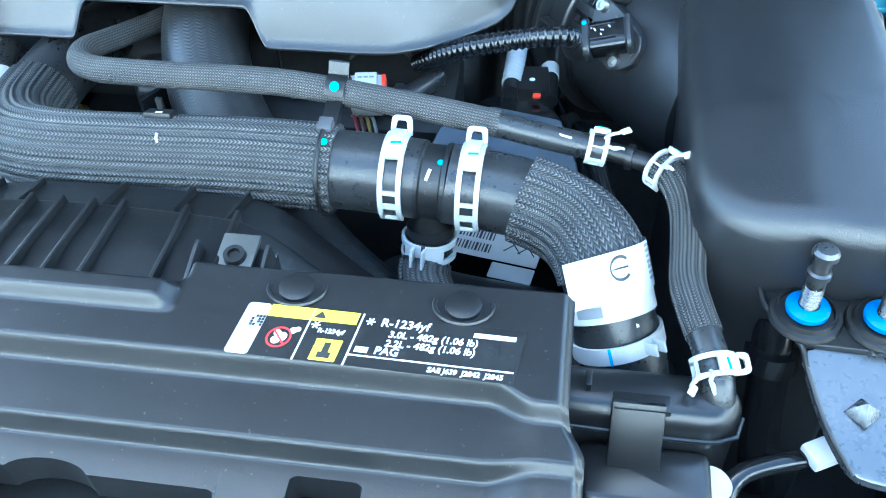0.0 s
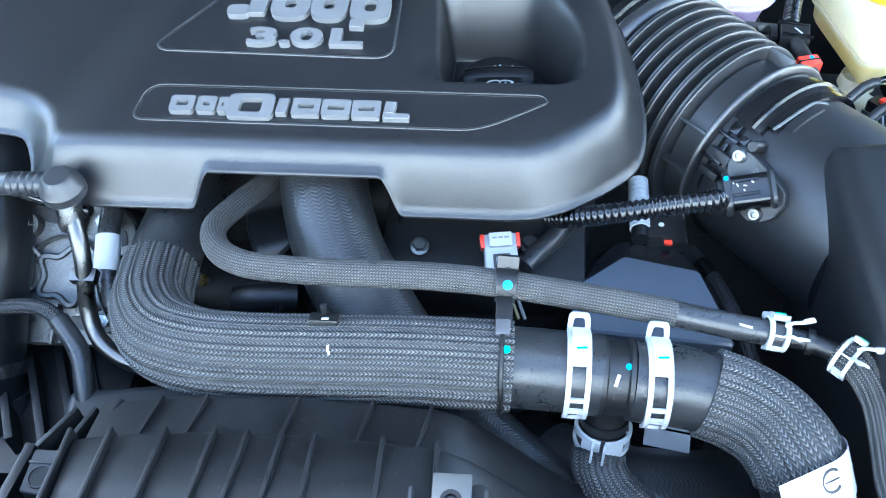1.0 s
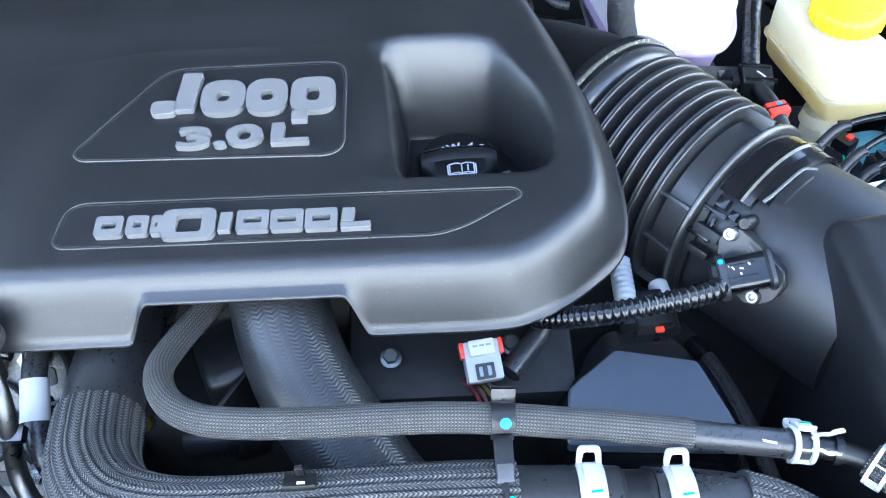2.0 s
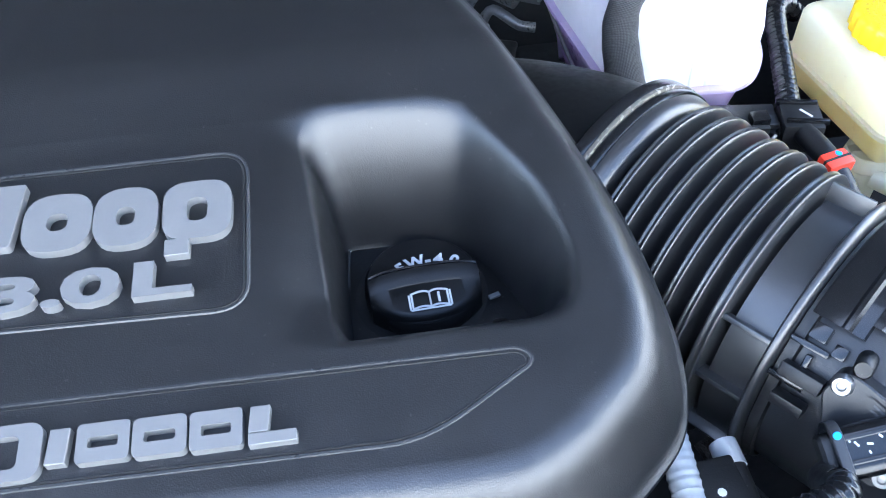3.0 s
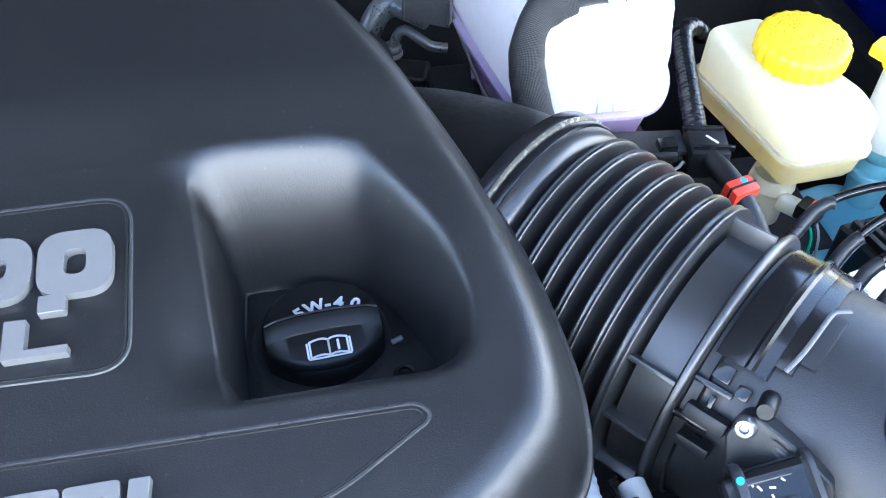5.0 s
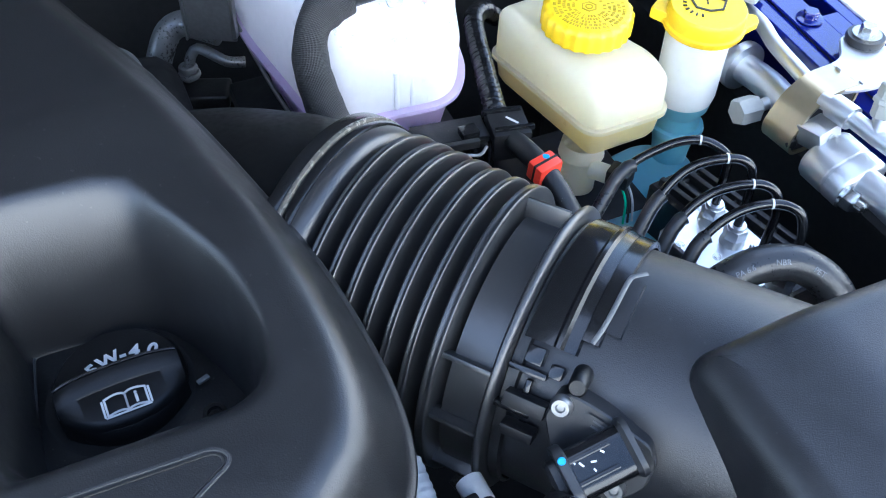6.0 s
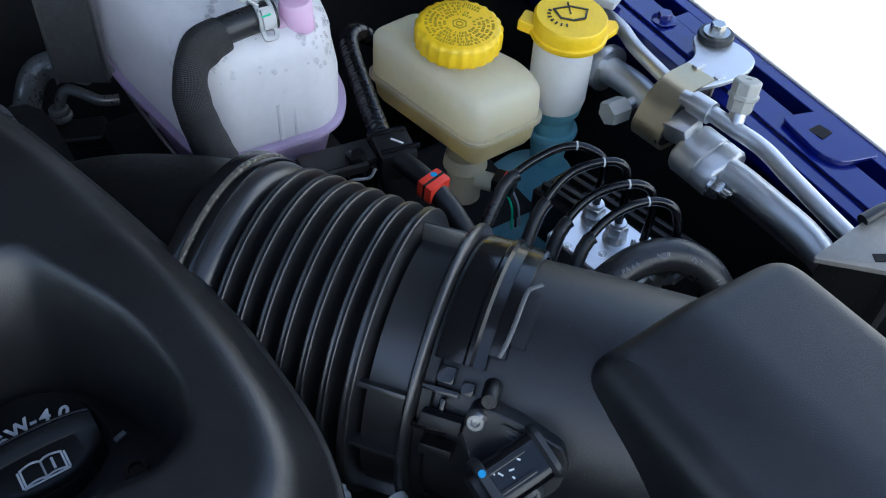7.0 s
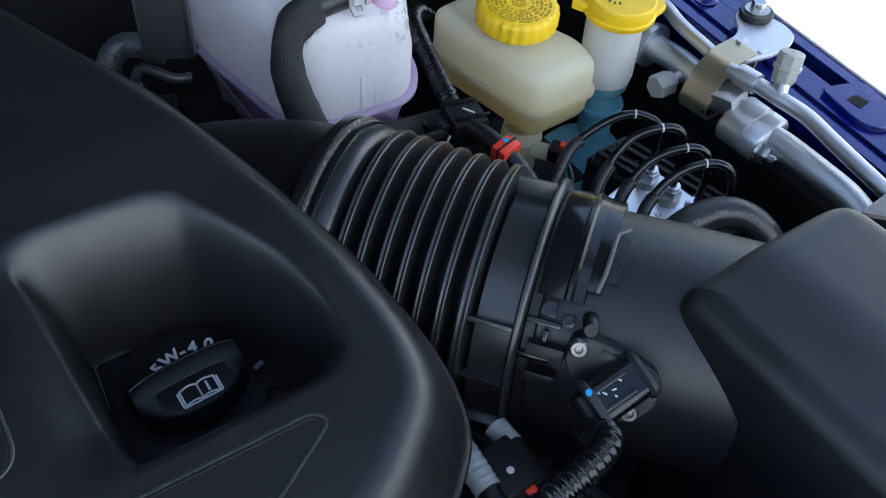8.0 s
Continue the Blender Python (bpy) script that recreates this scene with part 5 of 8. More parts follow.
    bars = [moved(box(0.0008, 0.029, 0.0002, 0), Matrix.Translation((-0.0080, 0, 0.0003)) @ Matrix.Rotation(0.0, 4, "Z")), moved(box(0.0008, 0.029, 0.0002, 0), Matrix.Translation((0.0152, 0, 0.0003))),
            moved(box(0.074, 0.0007, 0.0002, 0), Matrix.Translation((0.0525, -0.0085, 0.0003)))]
    part("label_rule", moved(joined(*bars), m), WHITE_INK, sheet)
    for body_, size, xx, yy, al in (("R-1234yf", 0.0062, 0.0245, 0.0105, "LEFT"), ("3.0L - 482g (1.06 lb)", 0.0050, 0.030, 0.0045, "LEFT"), ("2.2L - 482g (1.06 lb)", 0.0050, 0.030, -0.0005, "LEFT"), ("PAG", 0.0058, 0.0265, -0.0050, "LEFT"),
                                   ("SAE J639  J2842  J2845", 0.0036, 0.0525, -0.0118, "LEFT"), ("R-1234yf", 0.0034, -0.0025, 0.0025, "LEFT")):
        part("label_text", moved(words(body_, size, 0.0001, al, bold=0.00012), m @ Matrix.Translation((xx, yy, 0.0004))), WHITE_INK, sheet)
    part("label_bar", moved(box(0.019, 0.0024, 0.0002, 0), m @ Matrix.Translation((0.077, 0.0092, 0.0003))), WHITE_INK, sheet)
    part("label_bar", moved(box(0.006, 0.003, 0.0002, 0), m @ Matrix.Translation((0.0205, -0.0052, 0.0003))), WHITE_INK, sheet)
    part("label_star", moved(joined(*[moved(box(0.0042, 0.0007, 0.0002, 0), Matrix.Translation((0.0195, 0.0105, 0.0003)) @ Matrix.Rotation(k * math.pi / 3, 4, "Z")) for k in range(3)]), m), WHITE_INK, sheet)
    part("label_star", moved(joined(*[moved(box(0.0042, 0.0007, 0.0002, 0), Matrix.Translation((-0.0045, 0.0055, 0.0003)) @ Matrix.Rotation(k * math.pi / 3, 4, "Z")) for k in range(3)]), m), WHITE_INK, sheet)
    return c


build_radiator_cover()
u_ = thing("grille_beam", "beam under the radiator cover openings, near-black for the shade there", "beam", (-0.13, 0.16, 0.93))
# coloured near-black so that the openings above it read as shaded
part("beam", moved(box(0.56, 0.11, 0.03, 0.006), Matrix.Translation((-0.15, 0.160, 0.957))), SHADE_BLACK, u_)


def shroud_z(x, y):
    k = ((x + 0.16) / 0.32) ** 2
    return 1.014 - (0.020 if x > -0.16 else 0.075) * k - 0.060 * smoothstep(-0.075, 0.02, x)


SHROUD = mat("shroud_plastic", (0.0065, 0.0067, 0.0073), 0.40, var=0.25, scale=25, bump=0.07, bscale=900, dust=0.12)


def build_fan_shroud():
    s = thing("fan_shroud", "dark ribbed plastic fan shroud behind the radiator", "fan shroud", (-0.17, 0.34, 0.95))
    bm = bmesh.new()
    xs = np.linspace(-0.268, 0.03, 70)
    rows = [(0.296, -0.002), (0.320, 0.001), (0.3405, 0.001), (0.3435, -0.001), (0.3450, -0.010), (0.3620, -0.013), (0.3760, -0.016), (0.3795, -0.021), (0.3810, -0.060)]
    vs = []
    for x in xs:
        bow = 0.012 * (1 - (1.6 if x < -0.17 else 1.0) * ((x + 0.17) / 0.20) ** 2)
        vs.append([bm.verts.new((x, y + (bow if y > 0.33 else 0), shroud_z(x, y) + dz)) for y, dz in rows])
    for a, b in zip(vs[:-1], vs[1:]):
        for i in range(len(rows) - 1):
            bm.faces.new((a[i], b[i], b[i + 1], a[i + 1]))
    shell = part("shell", bm, SHROUD, s)
    for x in (-0.240, -0.213, -0.160, -0.118, -0.085):
        z = shroud_z(x, 0) - 0.0115
        part("rear_rib", moved(box(0.034, 0.0018, 0.006, 0.0006), basis((x + 0.006, 0.369, z), (0.12, 0.60, -0.05), (0, 0, 1))), SHROUD, shell)
    for x, lean in ((-0.269, -0.004), (-0.245, -0.006), (-0.213, -0.010), (-0.186, -0.010), (-0.168, -0.010), (-0.150, -0.008), (-0.133, -0.004), (-0.098, 0.0), (-0.070, 0.002)):
        z = shroud_z(x, 0)
        m = basis((x + lean * 0.5, 0.3235, z + 0.0005), (-lean * 0.6, 0.06, 0), (0, 0, 1))
        part("rib", moved(box(0.062, 0.0026, 0.011, 0.0009), m), SHROUD, shell)
    # clip pedestal
    foot = part("pedestal", moved(stack(rounded(rect(-0.080, 0.300, -0.042, 0.334), 0.004), [(0, 0.985), (0, 1.010), (0.001, 1.011)]), Matrix.Identity(4)), GRAIN, s)
    for x in (-0.080, -0.0425):
        part("gusset", moved(box(0.0022, 0.032, 0.014, 0.0006), Matrix.Translation((x, 0.310, 1.014)) @ Matrix.Rotation(radians(14), 4, "X")), GRAIN, foot)
    ear = part("ear", stack(rounded([(-0.296, 0.326), (-0.278, 0.324), (-0.276, 0.352), (-0.297, 0.352)], 0.002), [(0, 0.955), (0, 0.9893), (0.0007, 0.9900)]), SHROUD_GREY, s, "grey tab with a round hole")
    # disc laid on the tab in shade colour; the hole isn't cut
    part("ear_hole", moved(lathe([(0, 0.0004), (0.0058, 0.0004), (0.0062, 0)], 24), Matrix.Translation((-0.287, 0.335, 0.9901))), SHADE_BLACK, ear)
    part("ear_rim", tube([(-0.287 + 0.0066 * math.cos(q), 0.335 + 0.0066 * math.sin(q), 0.9904) for q in [2 * math.pi * k / 20 for k in range(21)]], 0.0008, 6, 0.002), SHROUD_GREY, ear)
    part("ear_bar", moved(box(0.020, 0.0014, 0.0016, 0.0004), Matrix.Translation((-0.2865, 0.3435, 0.9906))), SHROUD_GREY, ear)
    for x0, x1 in ((-0.3030, -0.3000), (-0.2720, -0.2705)):
        part("side_rail", moved(box(0.036, 0.0062, 0.008, 0.001), basis(((x0 + x1) / 2, 0.337, 0.9875), (x1 - x0, 0.03, 0), (0, 0, 1))), SHROUD, s)
    for x, y, ang in ((-0.289, 0.366, 0.5), (-0.276, 0.366, 0.35), (-0.262, 0.372, 0.3)):
        part("rear_web", moved(box(0.0030, 0.030, 0.016, 0.001), Matrix.Translation((x, y, 0.984)) @ Matrix.Rotation(-ang, 4, "Z")), SHROUD, s)
    c = thing("shroud_clip", "silver spring clip with a dark screw on the shroud", "clip", (-0.060, 0.318, 1.012))
    m = Matrix.Translation((-0.060, 0.320, 1.0165)) @ Matrix.Rotation(radians(8), 4, "X")
    part("leaf", moved(box(0.020, 0.030, 0.003, 0.001), m), STEEL_DULL, c)
    part("tongue", moved(box(0.012, 0.010, 0.005, 0.001), m @ Matrix.Translation((0, -0.018, -0.002))), STEEL_DULL, c)
    part("screw", moved(lathe([(0, 0.001), (0.003, 0.001), (0.0034, 0.003), (0.0056, 0.003), (0.0060, 0)], 20), m @ Matrix.Translation((0, 0, 0.0015))), BLACK, c, "dark screw head")
    return s


SHROUD_GREY = mat("shroud_grey_plastic", (0.035, 0.036, 0.038), 0.42, var=0.2, scale=40, dust=0.15)
build_fan_shroud()


# ---- radiator end tank and the front corner ----
def build_end_tank():
    t = thing("radiator_tank", "black plastic radiator end tank with hose inlets", "radiator", (0.16, 0.28, 0.90))
    part("body", stack(rounded([(0.100, 0.281), (0.190, 0.279), (0.203, 0.296), (0.194, 0.312), (0.100, 0.312)], [0.012, 0.014, 0.012, 0.016, 0.012]), [(0, 0.88), (0, 0.962), (0.0012, 0.966), (0.004, 0.970), (0.008, 0.972)]), GLOSS2, t)
    part("inlet", tube([(0.1485, 0.3398, 0.9230), (0.1495, 0.3385, 0.915), (0.150, 0.335, 0.890)], 0.0262, 36, 0.005), BLACK, t)
    part("spout", tube([(0.186, 0.305, 0.976), (0.188, 0.295, 0.964), (0.188, 0.292, 0.945)], 0.0090, 20, 0.004), BLACK, t)
    part("strap", moved(box(0.026, 0.052, 0.004, 0.001), Matrix.Translation((0.1480, 0.2705, 0.9550)) @ Matrix.Rotation(radians(60), 4, "X")), GLOSS2, t, "black bracket over the tank")
    part("strap_hook", moved(box(0.028, 0.010, 0.004, 0.001), Matrix.Translation((0.1495, 0.2850, 0.9745))), GLOSS2, t)
    part("seam_ridge", tube([(0.101, 0.2812, 0.9560), (0.188, 0.2795, 0.9560), (0.2015, 0.2950, 0.9560)], 0.0014, 8, 0.006), GLOSS2, t)
    part("white_disc", moved(lathe([(0, 0.002), (0.0150, 0.002), (0.0160, 0)], 28), basis((0.1860, 0.2640, 0.9420), (1, 0, 0), (0.5, 0.1, 0.9)) @ Matrix.Scale(0.7, 4)), WHITE_CLAMP, t, "white plug disc")
    part("lug", moved(box(0.003, 0.010, 0.006, 0.001), Matrix.Translation((0.1235, 0.2960, 0.9745))), GLOSS2, t)
    part("lower_tank", stack(rounded(rect(0.120, 0.244, 0.188, 0.2805), 0.008), [(0, 0.86), (0, 0.940), (0.002, 0.946), (0.005, 0.948)]), GLOSS2, t)
    c = thing("hose_clamp", "white band clamp at the radiator inlet", "hose clamp", (0.1365, 0.317, 0.972), "white hose clamps")
    m = basis((0.1400, 0.3497, 0.9440), (0.30, -0.46, -0.83), (0.9, -0.35, 0.35))
    part("band", moved(arc_strip(0.0250, 0.0266, 0, 358, -0.0048, 0.0048, 64), m), WHITE_CLAMP, c)
    part("ear", moved(joined(moved(box(0.007, 0.0016, 0.010, 0.0006), Matrix.Translation((0, 0.003, 0.0302))), moved(box(0.007, 0.0016, 0.010, 0.0006), Matrix.Translation((0, -0.003, 0.0302)))), m @ Matrix.Rotation(radians(22), 4, "X")), WHITE_CLAMP, c)
    part("paint_mark", moved(box(0.010, 0.0016, 0.0005, 0), m @ Matrix.Rotation(radians(72), 4, "X") @ Matrix.Translation((0, 0, 0.0266))), BLUE_INK, c, "blue paint mark")
    return t


GLOSS2 = mat("semi_gloss_plastic", (0.0075, 0.0078, 0.0088), 0.30, var=0.1, scale=12, rvar=0.03)
build_end_tank()


def build_hose_label():
    """A printed paper label wrapped round the hose end, running out into a free flag."""
    l = thing("hose_label", "white printed paper label wrapped round the radiator hose", "label", (0.133, 0.335, 0.98))
    ax = Vector((0.28, -0.58, -0.76)).normalized()
    m = basis((0.1268, 0.3735, 0.9765), ax, Vector((0, 0, 1)) - ax * ax.z)
    r = 0.0275

    def sheet(section, x0, x1, thick=0.0003):
        bm = bmesh.new()
        n = len(section)
        rows = []
        for i, q in enumerate(section):
            d = Vector(section[min(i + 1, n - 1)]) - Vector(section[max(i - 1, 0)])
            o = Vector((d.y, -d.x)).normalized() * thick
            rows.append([bm.verts.new(p) for p in ((x0, q[0], q[1]), (x1, q[0], q[1]), (x1, q[0] + o.x, q[1] + o.y), (x0, q[0] + o.x, q[1] + o.y))])
        for p, q in zip(rows[:-1], rows[1:]):
            for k in range(4):
                j = (k + 1) % 4
                bm.faces.new((p[k], p[j], q[j], q[k]))
        bm.faces.new(rows[0])
        bm.faces.new(rows[-1][::-1])
        return bm

    arc = [(r * math.cos(radians(t)), r * math.sin(radians(t))) for t in range(-40, 97, 6)]
    free = [(arc[-1][0] - 0.005 * k, arc[-1][1] + 0.0004 * k - 0.00002 * k * k) for k in range(1, 7)]
    flag = part("flag", moved(sheet(arc + free, -0.0105, 0.0150), m), PAPER, l)
    wrap = part("wrap", moved(arc_strip(r - 0.0012, r - 0.0009, -40, 185, 0.0145, 0.0270, 40), m), PAPER, l)
    for k in range(7):
        part("print_line", moved(arc_strip(r + 0.0003, r + 0.0004, 22, 46, -0.0090 + 0.0030 * k, -0.0074 + 0.0030 * k, 8), m), GREY_PRINT, flag, "grey printed line")
    part("print_patch", moved(arc_strip(r - 0.0008, r - 0.0006, 118, 150, 0.0175, 0.0235, 8), m), GREY_PRINT, wrap, "grey printed patch")

    def on(u, s):
        t = math.pi / 2 - u / r
        return ((s, (r + 0.0003) * math.cos(t), (r + 0.0003) * math.sin(t)))

    ring = [on(0.0010 + 0.0058 * math.cos(t), -0.0010 + 0.0062 * math.sin(t)) for t in np.linspace(0.75, 5.5, 20)]
    part("emblem", moved(joined(tube(ring, 0.0009, 6, 0.002), tube([on(-0.0040, -0.0010), on(0.0010, -0.0010), on(0.0055, -0.0010)], 0.0006, 6, 0.002)), m), DARK_INK, flag, "plain dark emblem")
    return l


build_hose_label()

p_ = thing("paper_tag", "white paper tag with bar code and scribble", "label", (0.06, 0.455, 0.90))
pm = Matrix.Translation((0.060, 0.458, 0.900)) @ Matrix.Rotation(radians(-10), 4, "Z")
part("sheet", moved(plate(rect(-0.032, -0.014, 0.032, 0.014), 0, 0.0005, 0.0001, 0.001), pm), PAPER, p_)
part("lower_sheet", moved(plate(rect(0.002, -0.030, 0.032, -0.016), 0, 0.0005, 0.0001, 0.001), pm), PAPER, p_)
for k in range(11):
    for yy in (0.007, -0.005):
        part("bar", moved(box(0.0009 if k % 3 else 0.0016, 0.008, 0.0002, 0), pm @ Matrix.Translation((-0.027 + 0.0024 * k, yy, 0.0006))), DARK_INK, p_)
part("scribble", moved(joined(*[moved(box(0.011, 0.0009, 0.0002, 0), Matrix.Translation((0.010 + 0.005 * k, 0.000, 0.0006)) @ Matrix.Rotation((-1) ** k * 0.9, 4, "Z")) for k in range(4)]), pm), DARK_INK, p_)

# ---- black box behind the hoses, wiring, bolts ----
PALE_TUBE = mat("pale_tube_plastic", (0.40, 0.42, 0.44), 0.4, var=0.08, scale=60)
b_ = thing("oil_filter_housing", "black plastic housing with a flat shiny top", "engine housing", (0.06, 0.52, 0.86))
part("body", stack(rounded([(0.004, 0.480), (0.118, 0.474), (0.122, 0.510), (0.104, 0.562), (0.085, 0.580), (0.040, 0.584), (0.018, 0.560), (0.000, 0.520)], 0.014), [(0, 0.80), (0, 0.915), (0.006, 0.937), (0.012, 0.944)]), GLOSS, b_)
# the pale blue-grey base carries a sky reflection on the black top
SKY_SHEEN_PAD = mat("sky_sheen_plastic", (0.085, 0.098, 0.120), 0.16, var=0.05, scale=12, rvar=0.03, coat=0.5)
part("top_pad", stack(rounded([(0.006, 0.484), (0.114, 0.476), (0.110, 0.500), (0.0985, 0.541), (0.046, 0.553), (0.012, 0.524)], 0.004), [(0, 0.940), (0, 0.9475), (0.0015, 0.949)]), SKY_SHEEN_PAD, b_, "flat shiny pad with sky sheen in its blue-grey colour")


def build_connector():
    c = thing("wire_connector", "pale grey wiring connector with red locking tabs", "connector", (-0.042, 0.535, 0.955))
    m = Matrix.Translation((-0.042, 0.538, 0.962)) @ Matrix.Rotation(radians(8), 4, "Z") @ Matrix.Rotation(radians(28), 4, "X")
    shell = part("shell", moved(box(0.023, 0.026, 0.016, 0.002), m), GREY_CONN, c)
    lever = part("lever", moved(box(0.016, 0.010, 0.004, 0.001), m @ Matrix.Translation((0, 0.008, 0.0095))), PAPER, c)
    part("slot", moved(frame_plate(rounded(rect(-0.0060, -0.0050, 0.0060, 0.0050), 0.001, 3), rounded(rect(-0.0040, -0.0032, 0.0040, 0.0032), 0.001, 3), 0, 0.0014), m @ Matrix.Translation((0, -0.0070, 0.0078))), DARK_INK, shell, "dark latch frame")
    part("latch_tongue", moved(box(0.0030, 0.0080, 0.0020, 0.0005), m @ Matrix.Translation((0, -0.0070, 0.0086))), DARK_INK, shell)
    for k in range(3):
        part("print_bar", moved(box(0.0032, 0.0012, 0.0003, 0), m @ Matrix.Translation((-0.0042 + 0.0042 * k, 0.0090, 0.0117))), GREY_PRINT, lever)
    for s in (-1, 1):
        part("lock_tab", moved(box(0.003, 0.010, 0.010, 0.0008), m @ Matrix.Translation((s * 0.0125, 0.008, 0.003))), RED, shell, "red locking tab")
    part("cable", tube([(-0.025, 0.533, 0.955), (-0.016, 0.545, 0.957), (-0.006, 0.556, 0.958), (0.004, 0.575, 0.955)], 0.0075, 14, 0.005), RUBBER, c, "black taped cable")
    return c


build_connector()
for k, (x, y) in enumerate(((-0.101, 0.552), (-0.022, 0.558), (-0.071, 0.57))):
    if k < 2:
        bolt("zinc flanged bolt on the dark engine bracket", 0.0052, (x, y, 0.952), (0, -0.35, 1), STEEL_DULL, "bracket bolts")
k_ = thing("engine_bracket", "engine bracket plate, near-black for the shade under the cover", "bracket", (-0.05, 0.56, 0.90))
# the plate's near-black carries the shade under the cover
part("plate", moved(box(0.15, 0.09, 0.05, 0.008), Matrix.Translation((-0.055, 0.575, 0.926)) @ Matrix.Rotation(radians(12), 4, "X")), SHADE_BLACK, k_)
part("edge_pin", tube([(-0.1165, 0.575, 1.0), (-0.1165, 0.572, 0.955)], 0.002, 8), STEEL, k_, "thin steel pin")
for pts, r, lab, mm in (
    ([(0.0600, 0.622, 0.957), (0.0595, 0.597, 0.954), (0.0590, 0.568, 0.950)], 0.0066, "white ribbed vacuum tube", PALE_TUBE),
    ([(0.0860, 0.608, 0.946), (0.0870, 0.590, 0.946), (0.0880, 0.568, 0.944)], 0.0062, "pale tube end in a black hose", PALE_TUBE),
):
    w_ = thing("vacuum_tube", lab, "tube", pts[0])
    part("tube_wall", tube(pts, r, 16, 0.004), BLACK, w_)
    mid = Vector(pts[0]).lerp(Vector(pts[1]), 1.8 if mm is PALE_TUBE and r > 0.0064 else 0.75)
    part("pale_cap", tube([pts[0], tuple(mid)], r * 1.12, 18, 0.001, shape=(lambda q: 1 + 0.05 * (math.cos(q * 1400) > 0.3)) if r > 0.0064 else None), mm, w_, "pale plastic end")
s_ = thing("small_connector", "black connector block with a red tab", "connector", (0.074, 0.588, 0.94))
part("block", moved(box(0.024, 0.030, 0.02, 0.002), Matrix.Translation((0.0745, 0.582, 0.945)) @ Matrix.Rotation(0.1, 4, "Z")), BLACK, s_)
part("tab", moved(box(0.006, 0.004, 0.003, 0.001), Matrix.Translation((0.0785, 0.5660, 0.9500))), RED, s_, "red tab")
part("white_dot", moved(lathe([(0, 0.0006), (0.0022, 0)], 10), Matrix.Translation((0.0740, 0.5790, 0.9552))), WHITE_INK, s_)
for pts, r in (([(0.105, 0.60, 0.905), (0.120, 0.56, 0.912), (0.132, 0.52, 0.908), (0.142, 0.48, 0.895), (0.15, 0.45, 0.87)], 0.006), ([(0.090, 0.63, 0.91), (0.100, 0.60, 0.905), (0.112, 0.55, 0.900), (0.13, 0.50, 0.88)], 0.005)):
    w_ = thing("wire_harness", "dark taped wire harness beside the air box", "wire harness", pts[0])
    part("sleeve", tube(pts, r, 14, 0.004), BRAID_DARK, w_)
    part("tape_wrap", tube(smooth_path(pts, 0.004)[4:9], r * 1.08, 16, 0.004), GLOSS, w_, "glossy black tape wrap")

# ---- loose wires and the pulley edge in the gap behind the hoses ----
for k, (wname, wcol) in enumerate((("red_wire_skin", (0.10, 0.008, 0.012)), ("brown_wire_skin", (0.05, 0.025, 0.015)), ("yellow_wire_skin", (0.10, 0.075, 0.012)), ("white_wire_skin", (0.10, 0.10, 0.095)))):
    lw = thing("thin_wire", "thin coloured wire in the gap behind the hoses", "wire", (-0.0470 + 0.0045 * k, 0.5150, 0.953), "coloured thin wires")
    x0, y0 = -0.0470 + 0.0045 * k, 0.5150
    part("skin", tube([(x0 - 0.008, y0 + 0.022, 0.944), (x0 - 0.002, y0 + 0.008, 0.953), (x0 + 0.003, y0 - 0.006, 0.955 - 0.001 * (k % 2)), (x0 + 0.010, y0 - 0.022, 0.946)], 0.0012, 8, 0.003), mat(wname, wcol, 0.4, var=0.1), lw)
PULLEY_STEEL = mat("brownish_steel", (0.16, 0.13, 0.11), 0.4, metal=0.8, var=0.25, scale=60)
pl_ = thing("pulley", "dull brownish steel pulley rim under the engine cover", "pulley", (-0.0430, 0.5900, 0.93))
part("rim", moved(lathe([(0.012, 0.002), (0.021, 0.003), (0.0245, 0.007), (0.0265, 0.007), (0.0270, 0.002), (0.0270, -0.012), (0.012, -0.012)], 40), basis((-0.0430, 0.5900, 0.946), (1, 0, 0), (0.1, -0.5, 0.86))), PULLEY_STEEL, pl_)
part("hub", moved(lathe([(0, 0.006), (0.006, 0.006), (0.0075, 0.003), (0.012, 0.001)], 24), basis((-0.0430, 0.5900, 0.946), (1, 0, 0), (0.1, -0.5, 0.86))), STEEL_DULL, pl_)


